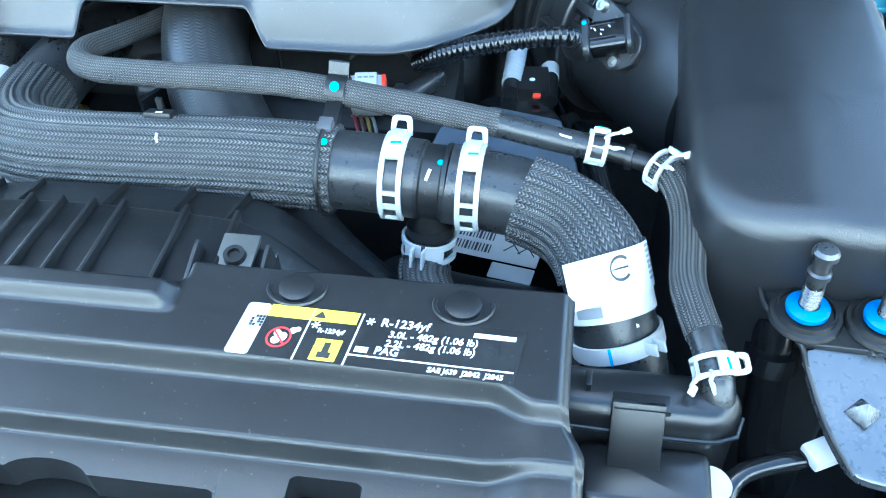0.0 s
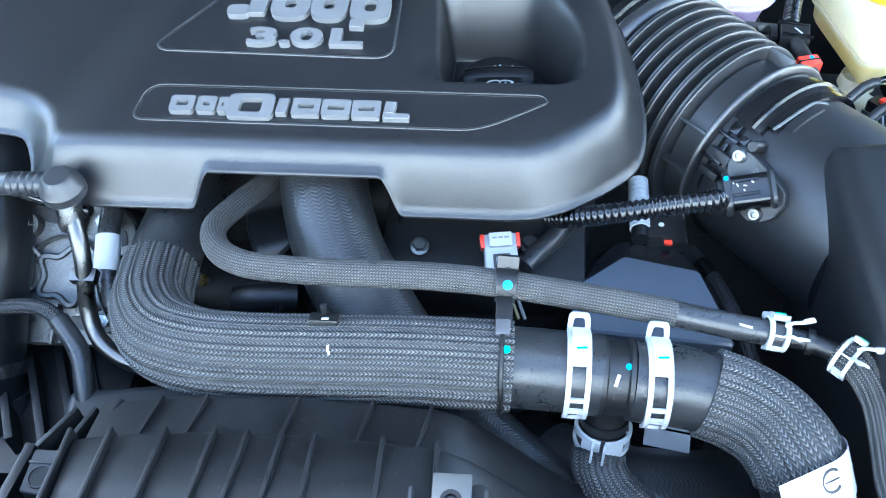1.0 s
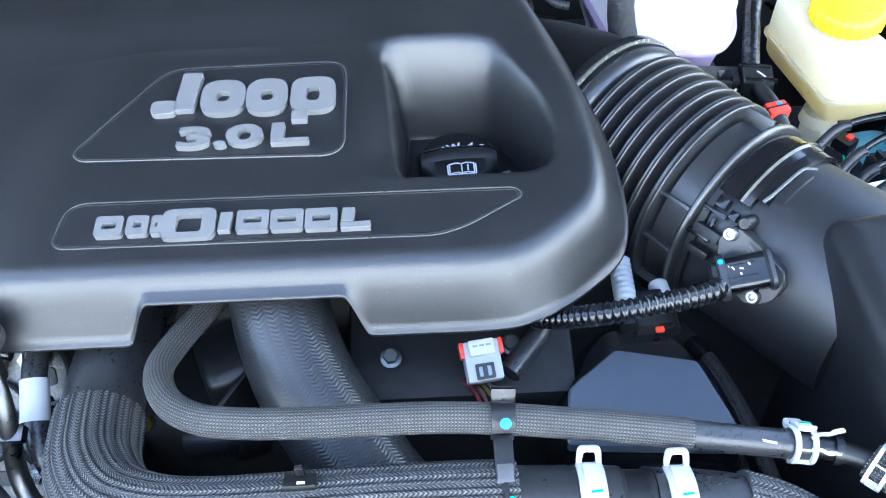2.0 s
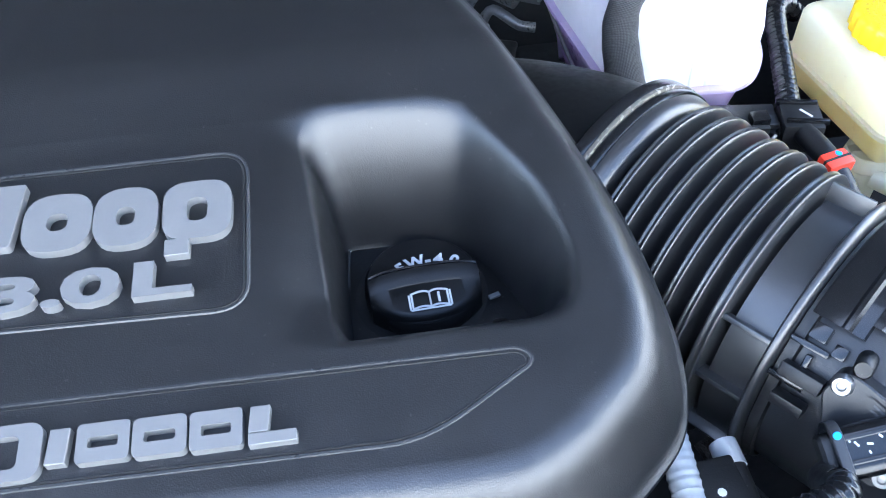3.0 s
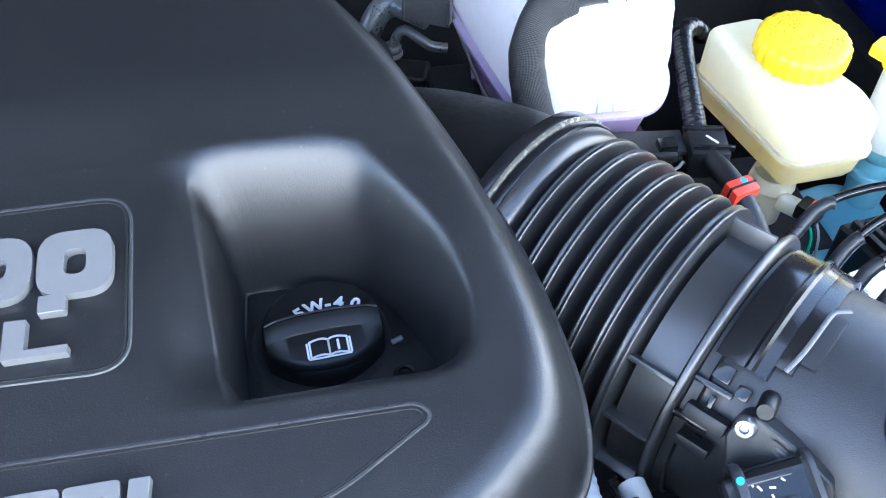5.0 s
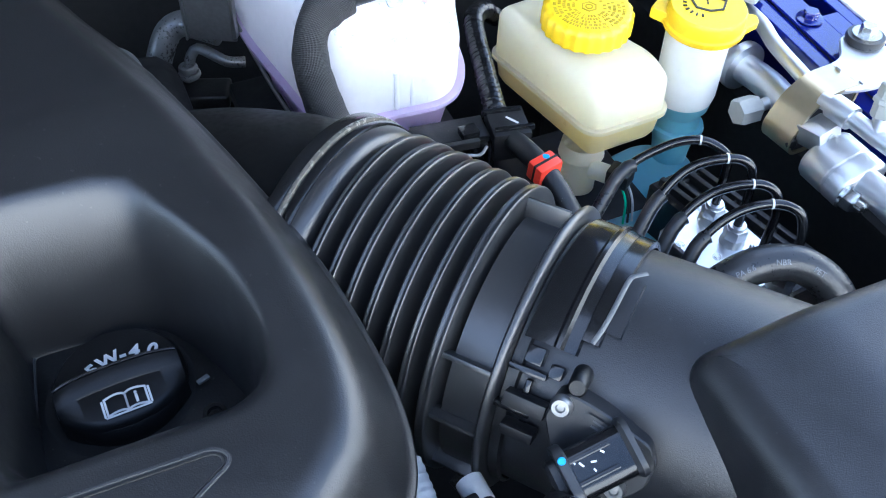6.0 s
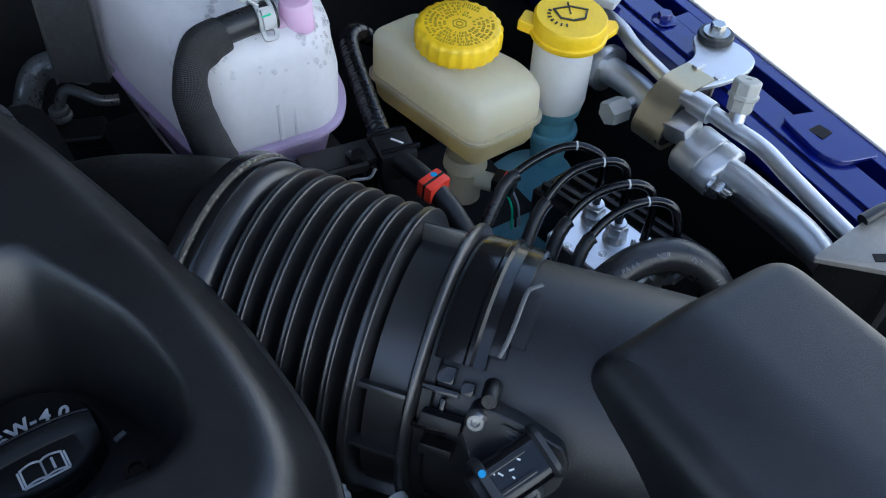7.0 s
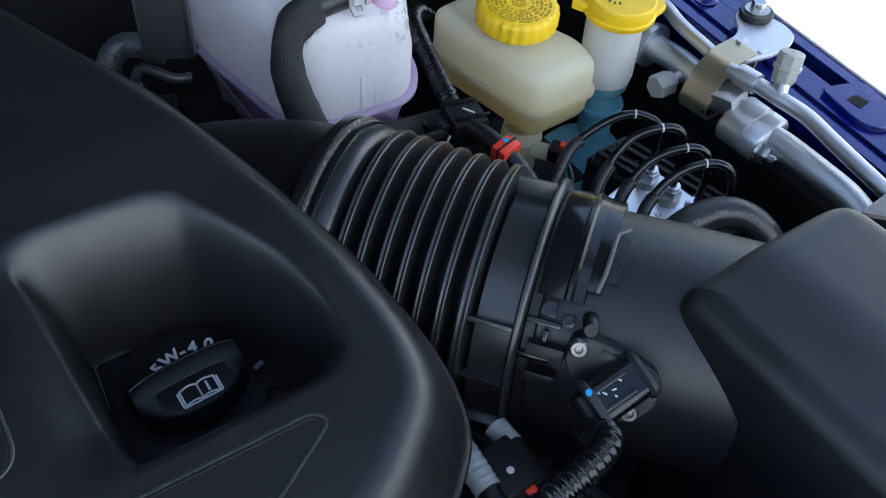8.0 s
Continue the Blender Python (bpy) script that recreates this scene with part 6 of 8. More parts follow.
# ---- bottles at the back of the bay ----
def build_coolant_tank():
    t = thing("coolant_tank", "translucent white coolant tank with lilac coolant", "coolant tank", (0.14, 0.95, 0.90))
    pts = rounded([(0.098, 0.868), (0.190, 0.862), (0.212, 0.890), (0.228, 0.960), (0.215, 1.060), (0.080, 1.070), (0.078, 1.000)], [0.03, 0.03, 0.03, 0.04, 0.03, 0.03, 0.05], 8)
    drop = lambda x, y: -0.16 * max(0.0, 0.915 - y) - 0.25 * max(0.0, x - 0.19)  # noqa: E731
    lv = [(0.004, 0.958), (0.003, 0.985), (0.006, 1.008, 0.5)]
    for k in range(1, 7):
        a = radians(90 * k / 6)
        lv.append((0.006 + 0.020 * (1 - math.cos(a)), 1.016 + 0.024 * math.sin(a), 1.0))
    shell = part("upper_shell", dome_cap(stack(pts, lv, drop, (True, False)), len(pts), 0.001), TANK, t)
    part("lower_shell", stack(pts, [(0.030, 0.87), (0.020, 0.90), (0.008, 0.945), (0.004, 0.9575)]), TANK_LOW, t, "lilac coolant showing through the lower shell")
    part("seam", stack(pts, [(0.001, 0.9545), (-0.0014, 0.9550), (-0.0014, 0.9580), (0.001, 0.9585)]), TANK_LOW, t)
    for x, hh in ((0.152, 0.030), (0.163, 0.024), (0.174, 0.018)):
        part("moulded_rib", moved(box(0.004, 0.004, hh, 0.0018), Matrix.Translation((x, 0.8688, 0.9585 + hh / 2))), TANK, shell)
    neck = part("nipple_base", moved(lathe([(0, -0.006), (0.0125, -0.006), (0.0118, 0.004), (0.0108, 0.008), (0.0106, 0.020), (0.0092, 0.0225), (0, 0.0230)], 28), Matrix.Translation((0.1790, 0.888, 1.024))), PINK, t, "pink filler neck")
    part("nipple", tube([(0.180, 0.888, 1.032), (0.160, 0.889, 1.031)], 0.0065, 18), PINK, neck)
    rng = random.Random(4)
    drops = []
    faces = [p for p in shell.data.polygons if p.center.z > 1.000 and 0.09 < p.center.x < 0.205 and p.center.y < 0.93 and len(p.vertices) == 4]
    for k in range(230):
        f, rr = rng.choice(faces), rng.uniform(0.0006, 0.0016) * rng.choice((1, 1, 1.5))
        q = [shell.data.vertices[i].co for i in f.vertices]
        hit, nor = q[0].lerp(q[1], rng.random()).lerp(q[3].lerp(q[2], rng.random()), rng.random()), f.normal.copy()
        drops.append(moved(lathe([(0, 0.5 * rr), (rr * 0.55, 0.42 * rr), (rr * 0.9, 0.2 * rr), (rr, -0.0002)], 9), shell.matrix_world @ basis(hit, nor.orthogonal(), nor) @ Matrix.Diagonal((1, rng.uniform(1, 1.4), 1, 1))))
    d_ = part("condensation", joined(*drops), DROP, shell, "condensation droplets")
    d_["kind"] = "stuff"
    return t


build_coolant_tank()


def build_tank_hose():
    h = thing("tank_hose", "black woven sleeve hose bent over the coolant tank", "hose", (0.11, 0.87, 1.0))
    part("bare_end", tube([(0.165, 0.889, 1.040), (0.149, 0.890, 1.040), (0.131, 0.889, 1.039), (0.120, 0.889, 1.036)], 0.0090, 22, 0.004), RUBBER, h, "bare rubber hose end")
    pts = [(0.129, 0.887, 1.0385), (0.115, 0.884, 1.0360), (0.1030, 0.876, 1.0290), (0.0975, 0.868, 1.0130), (0.0990, 0.860, 0.992), (0.1045, 0.850, 0.966), (0.1110, 0.842, 0.942), (0.1165, 0.836, 0.91)]
    part("woven_sleeve", tube(pts, 0.0112, 28, 0.002, shape=lambda s: 1 + 0.015 * math.sin(s * 420) + 0.14 * math.exp(-((s - 0.014) / 0.008) ** 2) - 0.10 * math.exp(-((s - 0.034) / 0.008) ** 2) + 0.10 * smoothstep(0.04, 0.09, s)), KNIT, h, "black woven sleeve")
    hose_clamp((0.1565, 0.8895, 1.0402), (-1, 0.03, 0.03), 0.0093, "small white spring clamp at the coolant tank", 20, 0.011)
    return h


build_tank_hose()

# brake reservoir: its plan is turned in the bay


def build_brake_reservoir():
    r = thing("brake_fluid_reservoir", "milky brake fluid reservoir with a yellow screw cap", "fluid reservoir", (0.31, 0.89, 0.87))
    pts = rounded([(0.289, 0.836), (0.356, 0.839), (0.360, 0.870), (0.318, 0.968), (0.266, 0.962)], [0.014, 0.012, 0.012, 0.014, 0.014], 7)
    top = lambda x, y: 0.10 * (y - 0.90)  # noqa: E731
    lv = [(0.001, 0.917), (0.0015, 0.935, 0.3)]
    for k in range(1, 6):
        a = radians(90 * k / 5)
        lv.append((0.0015 + 0.011 * (1 - math.cos(a)), 0.941 + 0.012 * math.sin(a), 0.8))
    body = part("shell", dome_cap(stack(pts, [(0.018, 0.884), (0.008, 0.888), (0.004, 0.895), (0.0015, 0.9125)] + lv, top, (True, False)), len(pts), 0.0006), BRAKE, r, "amber fluid showing low in the milky shell")
    body.data.materials.append(BRAKE_LOW)
    for f in body.data.polygons:
        f.material_index = 1 if f.center.z < 0.915 else 0
    part("seam", stack(pts, [(0.001, 0.9125), (-0.0022, 0.913), (-0.0022, 0.9165), (0.001, 0.917)]), BRAKE, r)
    part("outlet", moved(lathe([(0, -0.03), (0.014, -0.03), (0.0145, 0), (0.018, 0.004), (0.016, 0.016)], 24), Matrix.Translation((0.300, 0.862, 0.872))), BRAKE, r)
    part("side_port", tube([(0.300, 0.846, 0.872), (0.311, 0.832, 0.872)], 0.0075, 18), BRAKE, r)
    cx, cy = 0.3165, 0.905
    part("filler_neck", moved(lathe([(0.022, 0), (0.024, 0.002), (0.024, 0.012), (0, 0.012)], 36), Matrix.Translation((cx, cy, 0.948))), BRAKE, r)
    n = 24
    prof = []
    for k in range(n * 4):
        a = 2 * math.pi * k / (n * 4)
        q = 0.0332 + 0.0008 * (1 if (k % 4) in (0, 1) else -0.4)
        prof.append(Vector((q * math.cos(a), q * math.sin(a))))
    T = Matrix.Translation((cx, cy, 0.959)) @ Matrix.Rotation(radians(4), 4, "X")
    cap = part("cap", moved(stack(prof, [(0.001, 0), (0, 0.001), (0, 0.0135), (0.0022, 0.0165), (0.0042, 0.0172)]), T), YELLOW, r, "yellow screw cap with fluted rim")
    hexo = [(0.0062 * math.cos(math.pi / 3 * i), 0.0062 * math.sin(math.pi / 3 * i)) for i in range(6)]
    hexi = [(0.0050 * math.cos(math.pi / 3 * i), 0.0050 * math.sin(math.pi / 3 * i)) for i in range(6)]
    rel = [frame_plate(hexo, hexi, 0.0170, 0.0176), frame_plate([(0.003 * math.cos(a), 0.003 * math.sin(a)) for a in np.linspace(0, 6.283, 17)[:-1]], [(0.002 * math.cos(a), 0.002 * math.sin(a)) for a in np.linspace(0, 6.283, 17)[:-1]], 0.0170, 0.0176)]
    rng = random.Random(8)
    for rr in (0.0115, 0.0150, 0.0185, 0.0220, 0.0255):
        a = rng.uniform(0, 1)
        while a < 6.2:
            w = rng.uniform(0.03, 0.10) * 0.018 / rr
            rel.append(moved(box(0.0022, w * rr, 0.0006, 0), Matrix.Rotation(a, 4, "Z") @ Matrix.Translation((rr, 0, 0.0173))))
            a += w + 0.05 * 0.018 / rr * rng.choice((1, 1, 3))
    # darker copy of the cap's yellow, for the shade round the moulding
    part("relief", moved(joined(*rel), T), RELIEF_SHADE, cap, "raised moulded marks with shade in their darker yellow")
    return r


build_brake_reservoir()


def build_washer_filler():
    w = thing("washer_filler", "white washer fluid filler neck with a yellow cap", "washer bottle", (0.385, 0.855, 0.84))
    cx, cy = 0.392, 0.868
    T = Matrix.Translation((cx, cy, 0))
    part("neck", moved(lathe([(0.0225, 0.899), (0.0240, 0.906), (0.0240, 0.962), (0.020, 0.970)], 40), T), WASH, w)
    part("filled_neck", moved(lathe([(0.014, 0.800), (0.015, 0.845), (0.0185, 0.870), (0.0165, 0.884), (0.0215, 0.892), (0.0225, 0.899)], 40), T), WASH_LOW, w, "teal washer fluid showing through")
    part("neck_rib", moved(lathe([(0.015, 0.866), (0.0215, 0.867), (0.0225, 0.870), (0.0215, 0.873), (0.015, 0.874)], 40), T), WASH_LOW, w)
    part("lower_bottle", stack(rounded([(0.270, 0.785), (0.330, 0.772), (0.398, 0.815), (0.412, 0.868), (0.380, 0.895), (0.300, 0.880)], 0.016), [(0, 0.74), (0, 0.828), (0.002, 0.834), (0.006, 0.838)]), WASH_LOW, w, "teal washer bottle")
    part("bottle_seam", stack(rounded([(0.270, 0.785), (0.330, 0.772), (0.398, 0.815), (0.412, 0.868), (0.380, 0.895), (0.300, 0.880)], 0.016), [(0.001, 0.806), (-0.002, 0.807), (-0.002, 0.810), (0.001, 0.811)]), WASH_LOW, w)
    T2 = Matrix.Translation((cx + 0.002, cy, 0.963)) @ Matrix.Rotation(radians(5), 4, "X")
    cap = part("cap", moved(lathe([(0.0235, 0), (0.0300, 0), (0.0308, 0.0015), (0.0308, 0.0045), (0.0290, 0.0055), (0.0288, 0.0150), (0.0272, 0.0172), (0, 0.0180)], 48), T2), YELLOW, w, "yellow snap cap")
    part("cap_tab", moved(stack(rounded([(0.020, -0.022), (0.036, -0.018), (0.040, -0.010), (0.028, -0.002), (0.018, -0.008)], 0.003), [(0, 0.0005), (0, 0.0045), (0.0008, 0.0055)]), T2), YELLOW, w)
    part("cap_tab", moved(stack(rounded([(-0.026, 0.008), (-0.014, 0.020), (-0.020, 0.031), (-0.034, 0.022)], 0.003), [(0, 0.0005), (0, 0.0075), (0.0008, 0.009)]), T2), YELLOW, w)
    o = [(-0.014, 0.006), (-0.010, -0.006), (0.000, -0.009), (0.010, -0.006), (0.014, 0.006), (0.0, 0.010)]
    i = [(-0.0122, 0.0052), (-0.0090, -0.0045), (0.000, -0.0072), (0.0090, -0.0045), (0.0122, 0.0052), (0.0, 0.0086)]
    rz = Matrix.Rotation(radians(-28), 4, "Z")
    marks = [frame_plate(o, i, 0.0178, 0.0186)]
    for k in range(7):
        marks.append(moved(box(0.0028, 0.0012, 0.0008, 0), Matrix.Translation((0.012 * math.cos(2.6 + 0.35 * k) - 0.006, 0.012 * math.sin(2.6 + 0.35 * k) - 0.002, 0.0181)) @ Matrix.Rotation(2.6 + 0.35 * k, 4, "Z")))
    for k in range(4):
        marks.append(moved(box(0.0030, 0.0012, 0.0008, 0), Matrix.Translation((-0.001, 0.013 - 0.004 * k, 0.0181)) @ Matrix.Rotation(1.57, 4, "Z")))
    part("wash_mark", moved(joined(*marks), T2 @ rz), DARK_INK, w, "black windscreen washer mark")
    return w


build_washer_filler()


# ---- brake hydraulic unit ----
MACHINED = mat("machined_aluminium", (0.74, 0.75, 0.76), 0.36, metal=0.95, var=0.04, scale=40, bump=0.15, bscale=250, rvar=0.08)


def build_hydraulic_unit():
    h = thing("brake_hydraulic_unit", "aluminium brake hydraulic block with four black lines", "hydraulic unit", (0.325, 0.72, 0.84))
    body = part("block", stack(rounded([(0.306, 0.680), (0.360, 0.684), (0.350, 0.764), (0.296, 0.752)], 0.003, 3), [(0.001, 0.80), (0, 0.801), (0, 0.8935), (0.0015, 0.895)]), MACHINED, h)
    ecu = part("control_box", stack(rounded([(0.352, 0.676), (0.398, 0.682), (0.372, 0.812), (0.324, 0.806)], 0.004, 3), [(0, 0.80), (0, 0.8795), (0.002, 0.882)]), BLACK, h, "black control box")
    for dx, lift in ((0.004, 0.004), (0.014, 0.0025), (0.026, 0.004), (0.037, 0.0025)):
        a, b = Vector((0.355 + dx, 0.682, 0.8825 + lift / 2)), Vector((0.328 + dx, 0.802, 0.8825 + lift / 2))
        part("rail", moved(box((b - a).length, 0.0045, 0.004 + lift, 0.001), basis((a + b) / 2, b - a, (0, 0, 1))), BLACK, ecu)
    for k in range(7):
        a = Vector((0.357, 0.690, 0.8825)).lerp(Vector((0.332, 0.796, 0.8825)), k / 6)
        part("fin", moved(box(0.034, 0.0022, 0.004, 0.0006), basis(a + Vector((0.018, 0, 0)), (1, 0.2, 0), (0, 0, 1))), BLACK, ecu)
    part("motor", moved(lathe([(0, -0.002), (0.0295, 0), (0.0305, 0.004), (0.0305, 0.030), (0, 0.031)], 36), basis((0.286, 0.714, 0.868), (0, 0, 1), (-1, -0.2, 0))), GLOSS, h, "dark motor can")
    for x, y in ((0.309, 0.700), (0.302, 0.735), (0.330, 0.694), (0.318, 0.716), (0.345, 0.712), (0.335, 0.757)):
        part("plug", moved(lathe([(0, 0.0008), (0.0018, 0.0008), (0.0022, 0.0003), (0.0030, 0.0003), (0.0032, 0)], 14), Matrix.Translation((x, y, 0.895))), STEEL, body)
    ports = [(0.334, 0.7465), (0.3355, 0.7235), (0.3385, 0.7005), (0.3400, 0.6790)]
    heads = [[(0.3345, 0.7470, 0.940), (0.3335, 0.7500, 0.9525), (0.3220, 0.7640, 0.9570), (0.3000, 0.7720, 0.9520), (0.2680, 0.7710, 0.9400), (0.2380, 0.7560, 0.913)],
             [(0.3360, 0.7245, 0.943), (0.3340, 0.7290, 0.9600), (0.3220, 0.7370, 0.9630), (0.2980, 0.7440, 0.9560), (0.2720, 0.7380, 0.9380), (0.2450, 0.7220, 0.910)],
             [(0.3390, 0.7010, 0.941), (0.3370, 0.7060, 0.9560), (0.3250, 0.7140, 0.9600), (0.3000, 0.7220, 0.9530), (0.2750, 0.7180, 0.9370), (0.2480, 0.7020, 0.905)],
             [(0.3405, 0.6785, 0.941), (0.3380, 0.6850, 0.9570), (0.3250, 0.6950, 0.9600), (0.3020, 0.7010, 0.9540), (0.2780, 0.6980, 0.9390), (0.2520, 0.6830, 0.910)]]
    for (x, y), rest in zip(ports, heads):
        part("port_nut", moved(joined(moved(hexnut(0.0082, 0.008), Matrix.Translation((0, 0, 0.006))), moved(lathe([(0, 0), (0.0088, 0), (0.0084, 0.003), (0.0072, 0.006), (0, 0.0062)], 20), Matrix.Identity(4)), moved(lathe([(0.0032, 0.014), (0.0062, 0.014), (0.0058, 0.0165), (0.0032, 0.0168)], 20), Matrix.Identity(4))), Matrix.Translation((x, y, 0.895))), MACHINED, body, "bright port nut")
        line = part("brake_line", tube([(x, y, 0.907), (x, y, 0.925)] + rest, 0.0030, 12, 0.003), GLOSS, h, "glossy black brake line")
        j = rest[2]
        sl = Vector(rest[4]).lerp(Vector(rest[3]), 0.35)
        part("line_sleeve", tube([tuple(sl), rest[4], rest[5]], 0.0046, 12, 0.004), RUBBER, line, "black line sleeve")
        part("line_band", moved(lathe([(0.0030, -0.0006), (0.0033, -0.0006), (0.0033, 0.0006), (0.0030, 0.0006)], 12), basis(j, (0, 0, 1), Vector(rest[3]) - Vector(rest[1]))), WHITE_INK, line, "white paint band")
    return h


build_hydraulic_unit()

v_ = thing("vacuum_hose", "thick black rubber hose with grey print", "hose", (0.30, 0.66, 0.92))
vp = [(0.240, 0.664, 0.900), (0.256, 0.669, 0.918), (0.276, 0.672, 0.931), (0.302, 0.672, 0.938), (0.326, 0.664, 0.938), (0.342, 0.648, 0.928), (0.348, 0.630, 0.908)]
part("hose_wall", tube(vp, 0.0112, 28, 0.004), RUBBER, v_)
for k, bit in enumerate(("PA 6.6", "NBR", "PET", "11F7")):
    q = smooth_path(vp, 0.002)[33 + 11 * k]
    q2 = smooth_path(vp, 0.002)[34 + 11 * k]
    part("print", moved(words(bit, 0.0048, 0.0001), basis(q + Vector((-0.0046, -0.0066, 0.0082)), q2 - q, (-0.45, -0.55, 0.70))), GREY_PRINT, v_, "grey printed letters")

# ---- harness with the red lock ----
n_ = thing("wire_harness", "black corrugated wire harness with a red connector lock", "wire harness", (0.22, 0.83, 0.93))
part("conduit", tube([(0.285, 0.990, 0.925), (0.268, 0.978, 0.942), (0.250, 0.958, 0.951), (0.238, 0.928, 0.953), (0.230, 0.900, 0.953), (0.222, 0.872, 0.952), (0.215, 0.842, 0.948)], 0.0075, 16, 0.0012, shape=lambda s: 1 + 0.06 * math.cos(s * 2 * math.pi / 0.0045)), GLOSS, n_, "black corrugated conduit")
part("cable", tube([(0.216, 0.845, 0.948), (0.2145, 0.820, 0.950), (0.218, 0.795, 0.951), (0.222, 0.775, 0.945), (0.226, 0.750, 0.930), (0.230, 0.72, 0.905)], 0.0075, 16, 0.004), BLACK, n_, "taped black cable")
part("lock", moved(box(0.019, 0.013, 0.014, 0.002), basis((0.2195, 0.785, 0.951), (0.25, -0.95, -0.1), (0, 0, 1)) @ Matrix.Rotation(radians(90), 4, "Z")), RED, n_, "red connector lock")
# near-black band round the lock paints the groove's shade
part("lock_groove", moved(box(0.0194, 0.0018, 0.0144, 0.0004), basis((0.2195, 0.785, 0.9512), (0.25, -0.95, -0.1), (0, 0, 1)) @ Matrix.Rotation(radians(90), 4, "Z")), SHADE_BLACK, n_)
part("lock_dot", moved(lathe([(0, 0.0005), (0.0025, 0)], 10), Matrix.Translation((0.2215, 0.788, 0.9583))), BLUE_INK, n_, "blue paint dot")
c_ = thing("connector_block", "black plastic connector blocks behind the bellows", "connector", (0.19, 0.84, 0.92))
part("block", moved(box(0.056, 0.028, 0.03, 0.003), Matrix.Translation((0.178, 0.840, 0.934)) @ Matrix.Rotation(radians(-8), 4, "Z")), GLOSS, c_)
part("lid", moved(box(0.050, 0.022, 0.004, 0.0012), Matrix.Translation((0.178, 0.841, 0.9505)) @ Matrix.Rotation(radians(-8), 4, "Z")), BLACK, c_)
for k in range(5):
    part("rib", moved(box(0.0022, 0.0035, 0.024, 0.0006), Matrix.Translation((0.158 + 0.010 * k, 0.8265 - 0.0014 * k, 0.936)) @ Matrix.Rotation(radians(-8), 4, "Z")), GLOSS, c_)
part("spring_latch", tube([(0.170, 0.8215, 0.944), (0.178, 0.8195, 0.948), (0.190, 0.8180, 0.946), (0.196, 0.8200, 0.950)], 0.0011, 8, 0.002), STEEL_GREY, c_, "thin steel spring latch")
for dy in (-0.010, 0.010):
    part("clip_rib", moved(box(0.027, 0.0030, 0.004, 0.0008), Matrix.Translation((0.216, 0.831 + dy, 0.9575)) @ Matrix.Rotation(radians(-12), 4, "Z")), GLOSS, c_)
part("clip_block", moved(box(0.026, 0.030, 0.022, 0.002), Matrix.Translation((0.216, 0.831, 0.946)) @ Matrix.Rotation(radians(-12), 4, "Z")), BLACK, c_)
part("cap_ridge", moved(box(0.030, 0.004, 0.006, 0.001), Matrix.Translation((0.176, 0.823, 0.954)) @ Matrix.Rotation(radians(-8), 4, "Z")), BLACK, c_)
part("latch", moved(box(0.012, 0.010, 0.006, 0.001), Matrix.Translation((0.188, 0.832, 0.955))), GLOSS, c_)
part("mark", moved(box(0.0016, 0.010, 0.0004, 0), Matrix.Translation((0.2185, 0.830, 0.9572)) @ Matrix.Rotation(0.5, 4, "Z")), WHITE_INK, c_)
g_ = thing("level_sensor_plug", "black plug with a red tab and thin wires", "connector", (0.313, 0.828, 0.875))
part("plug", moved(box(0.016, 0.018, 0.013, 0.002), Matrix.Translation((0.3135, 0.8265, 0.876)) @ Matrix.Rotation(0.6, 4, "Z")), BLACK, g_)
part("tab", moved(box(0.007, 0.006, 0.004, 0.001), Matrix.Translation((0.3155, 0.825, 0.884)) @ Matrix.Rotation(0.6, 4, "Z")), RED, g_, "red tab")
for k, mm in enumerate((GREEN_INK, DARK_INK, GREY_CONN)):
    part("wire", tube([(0.311 + 0.003 * k, 0.820, 0.872), (0.312 + 0.003 * k, 0.812, 0.862), (0.309 + 0.004 * k, 0.806, 0.845)], 0.0010, 6), mm, g_)


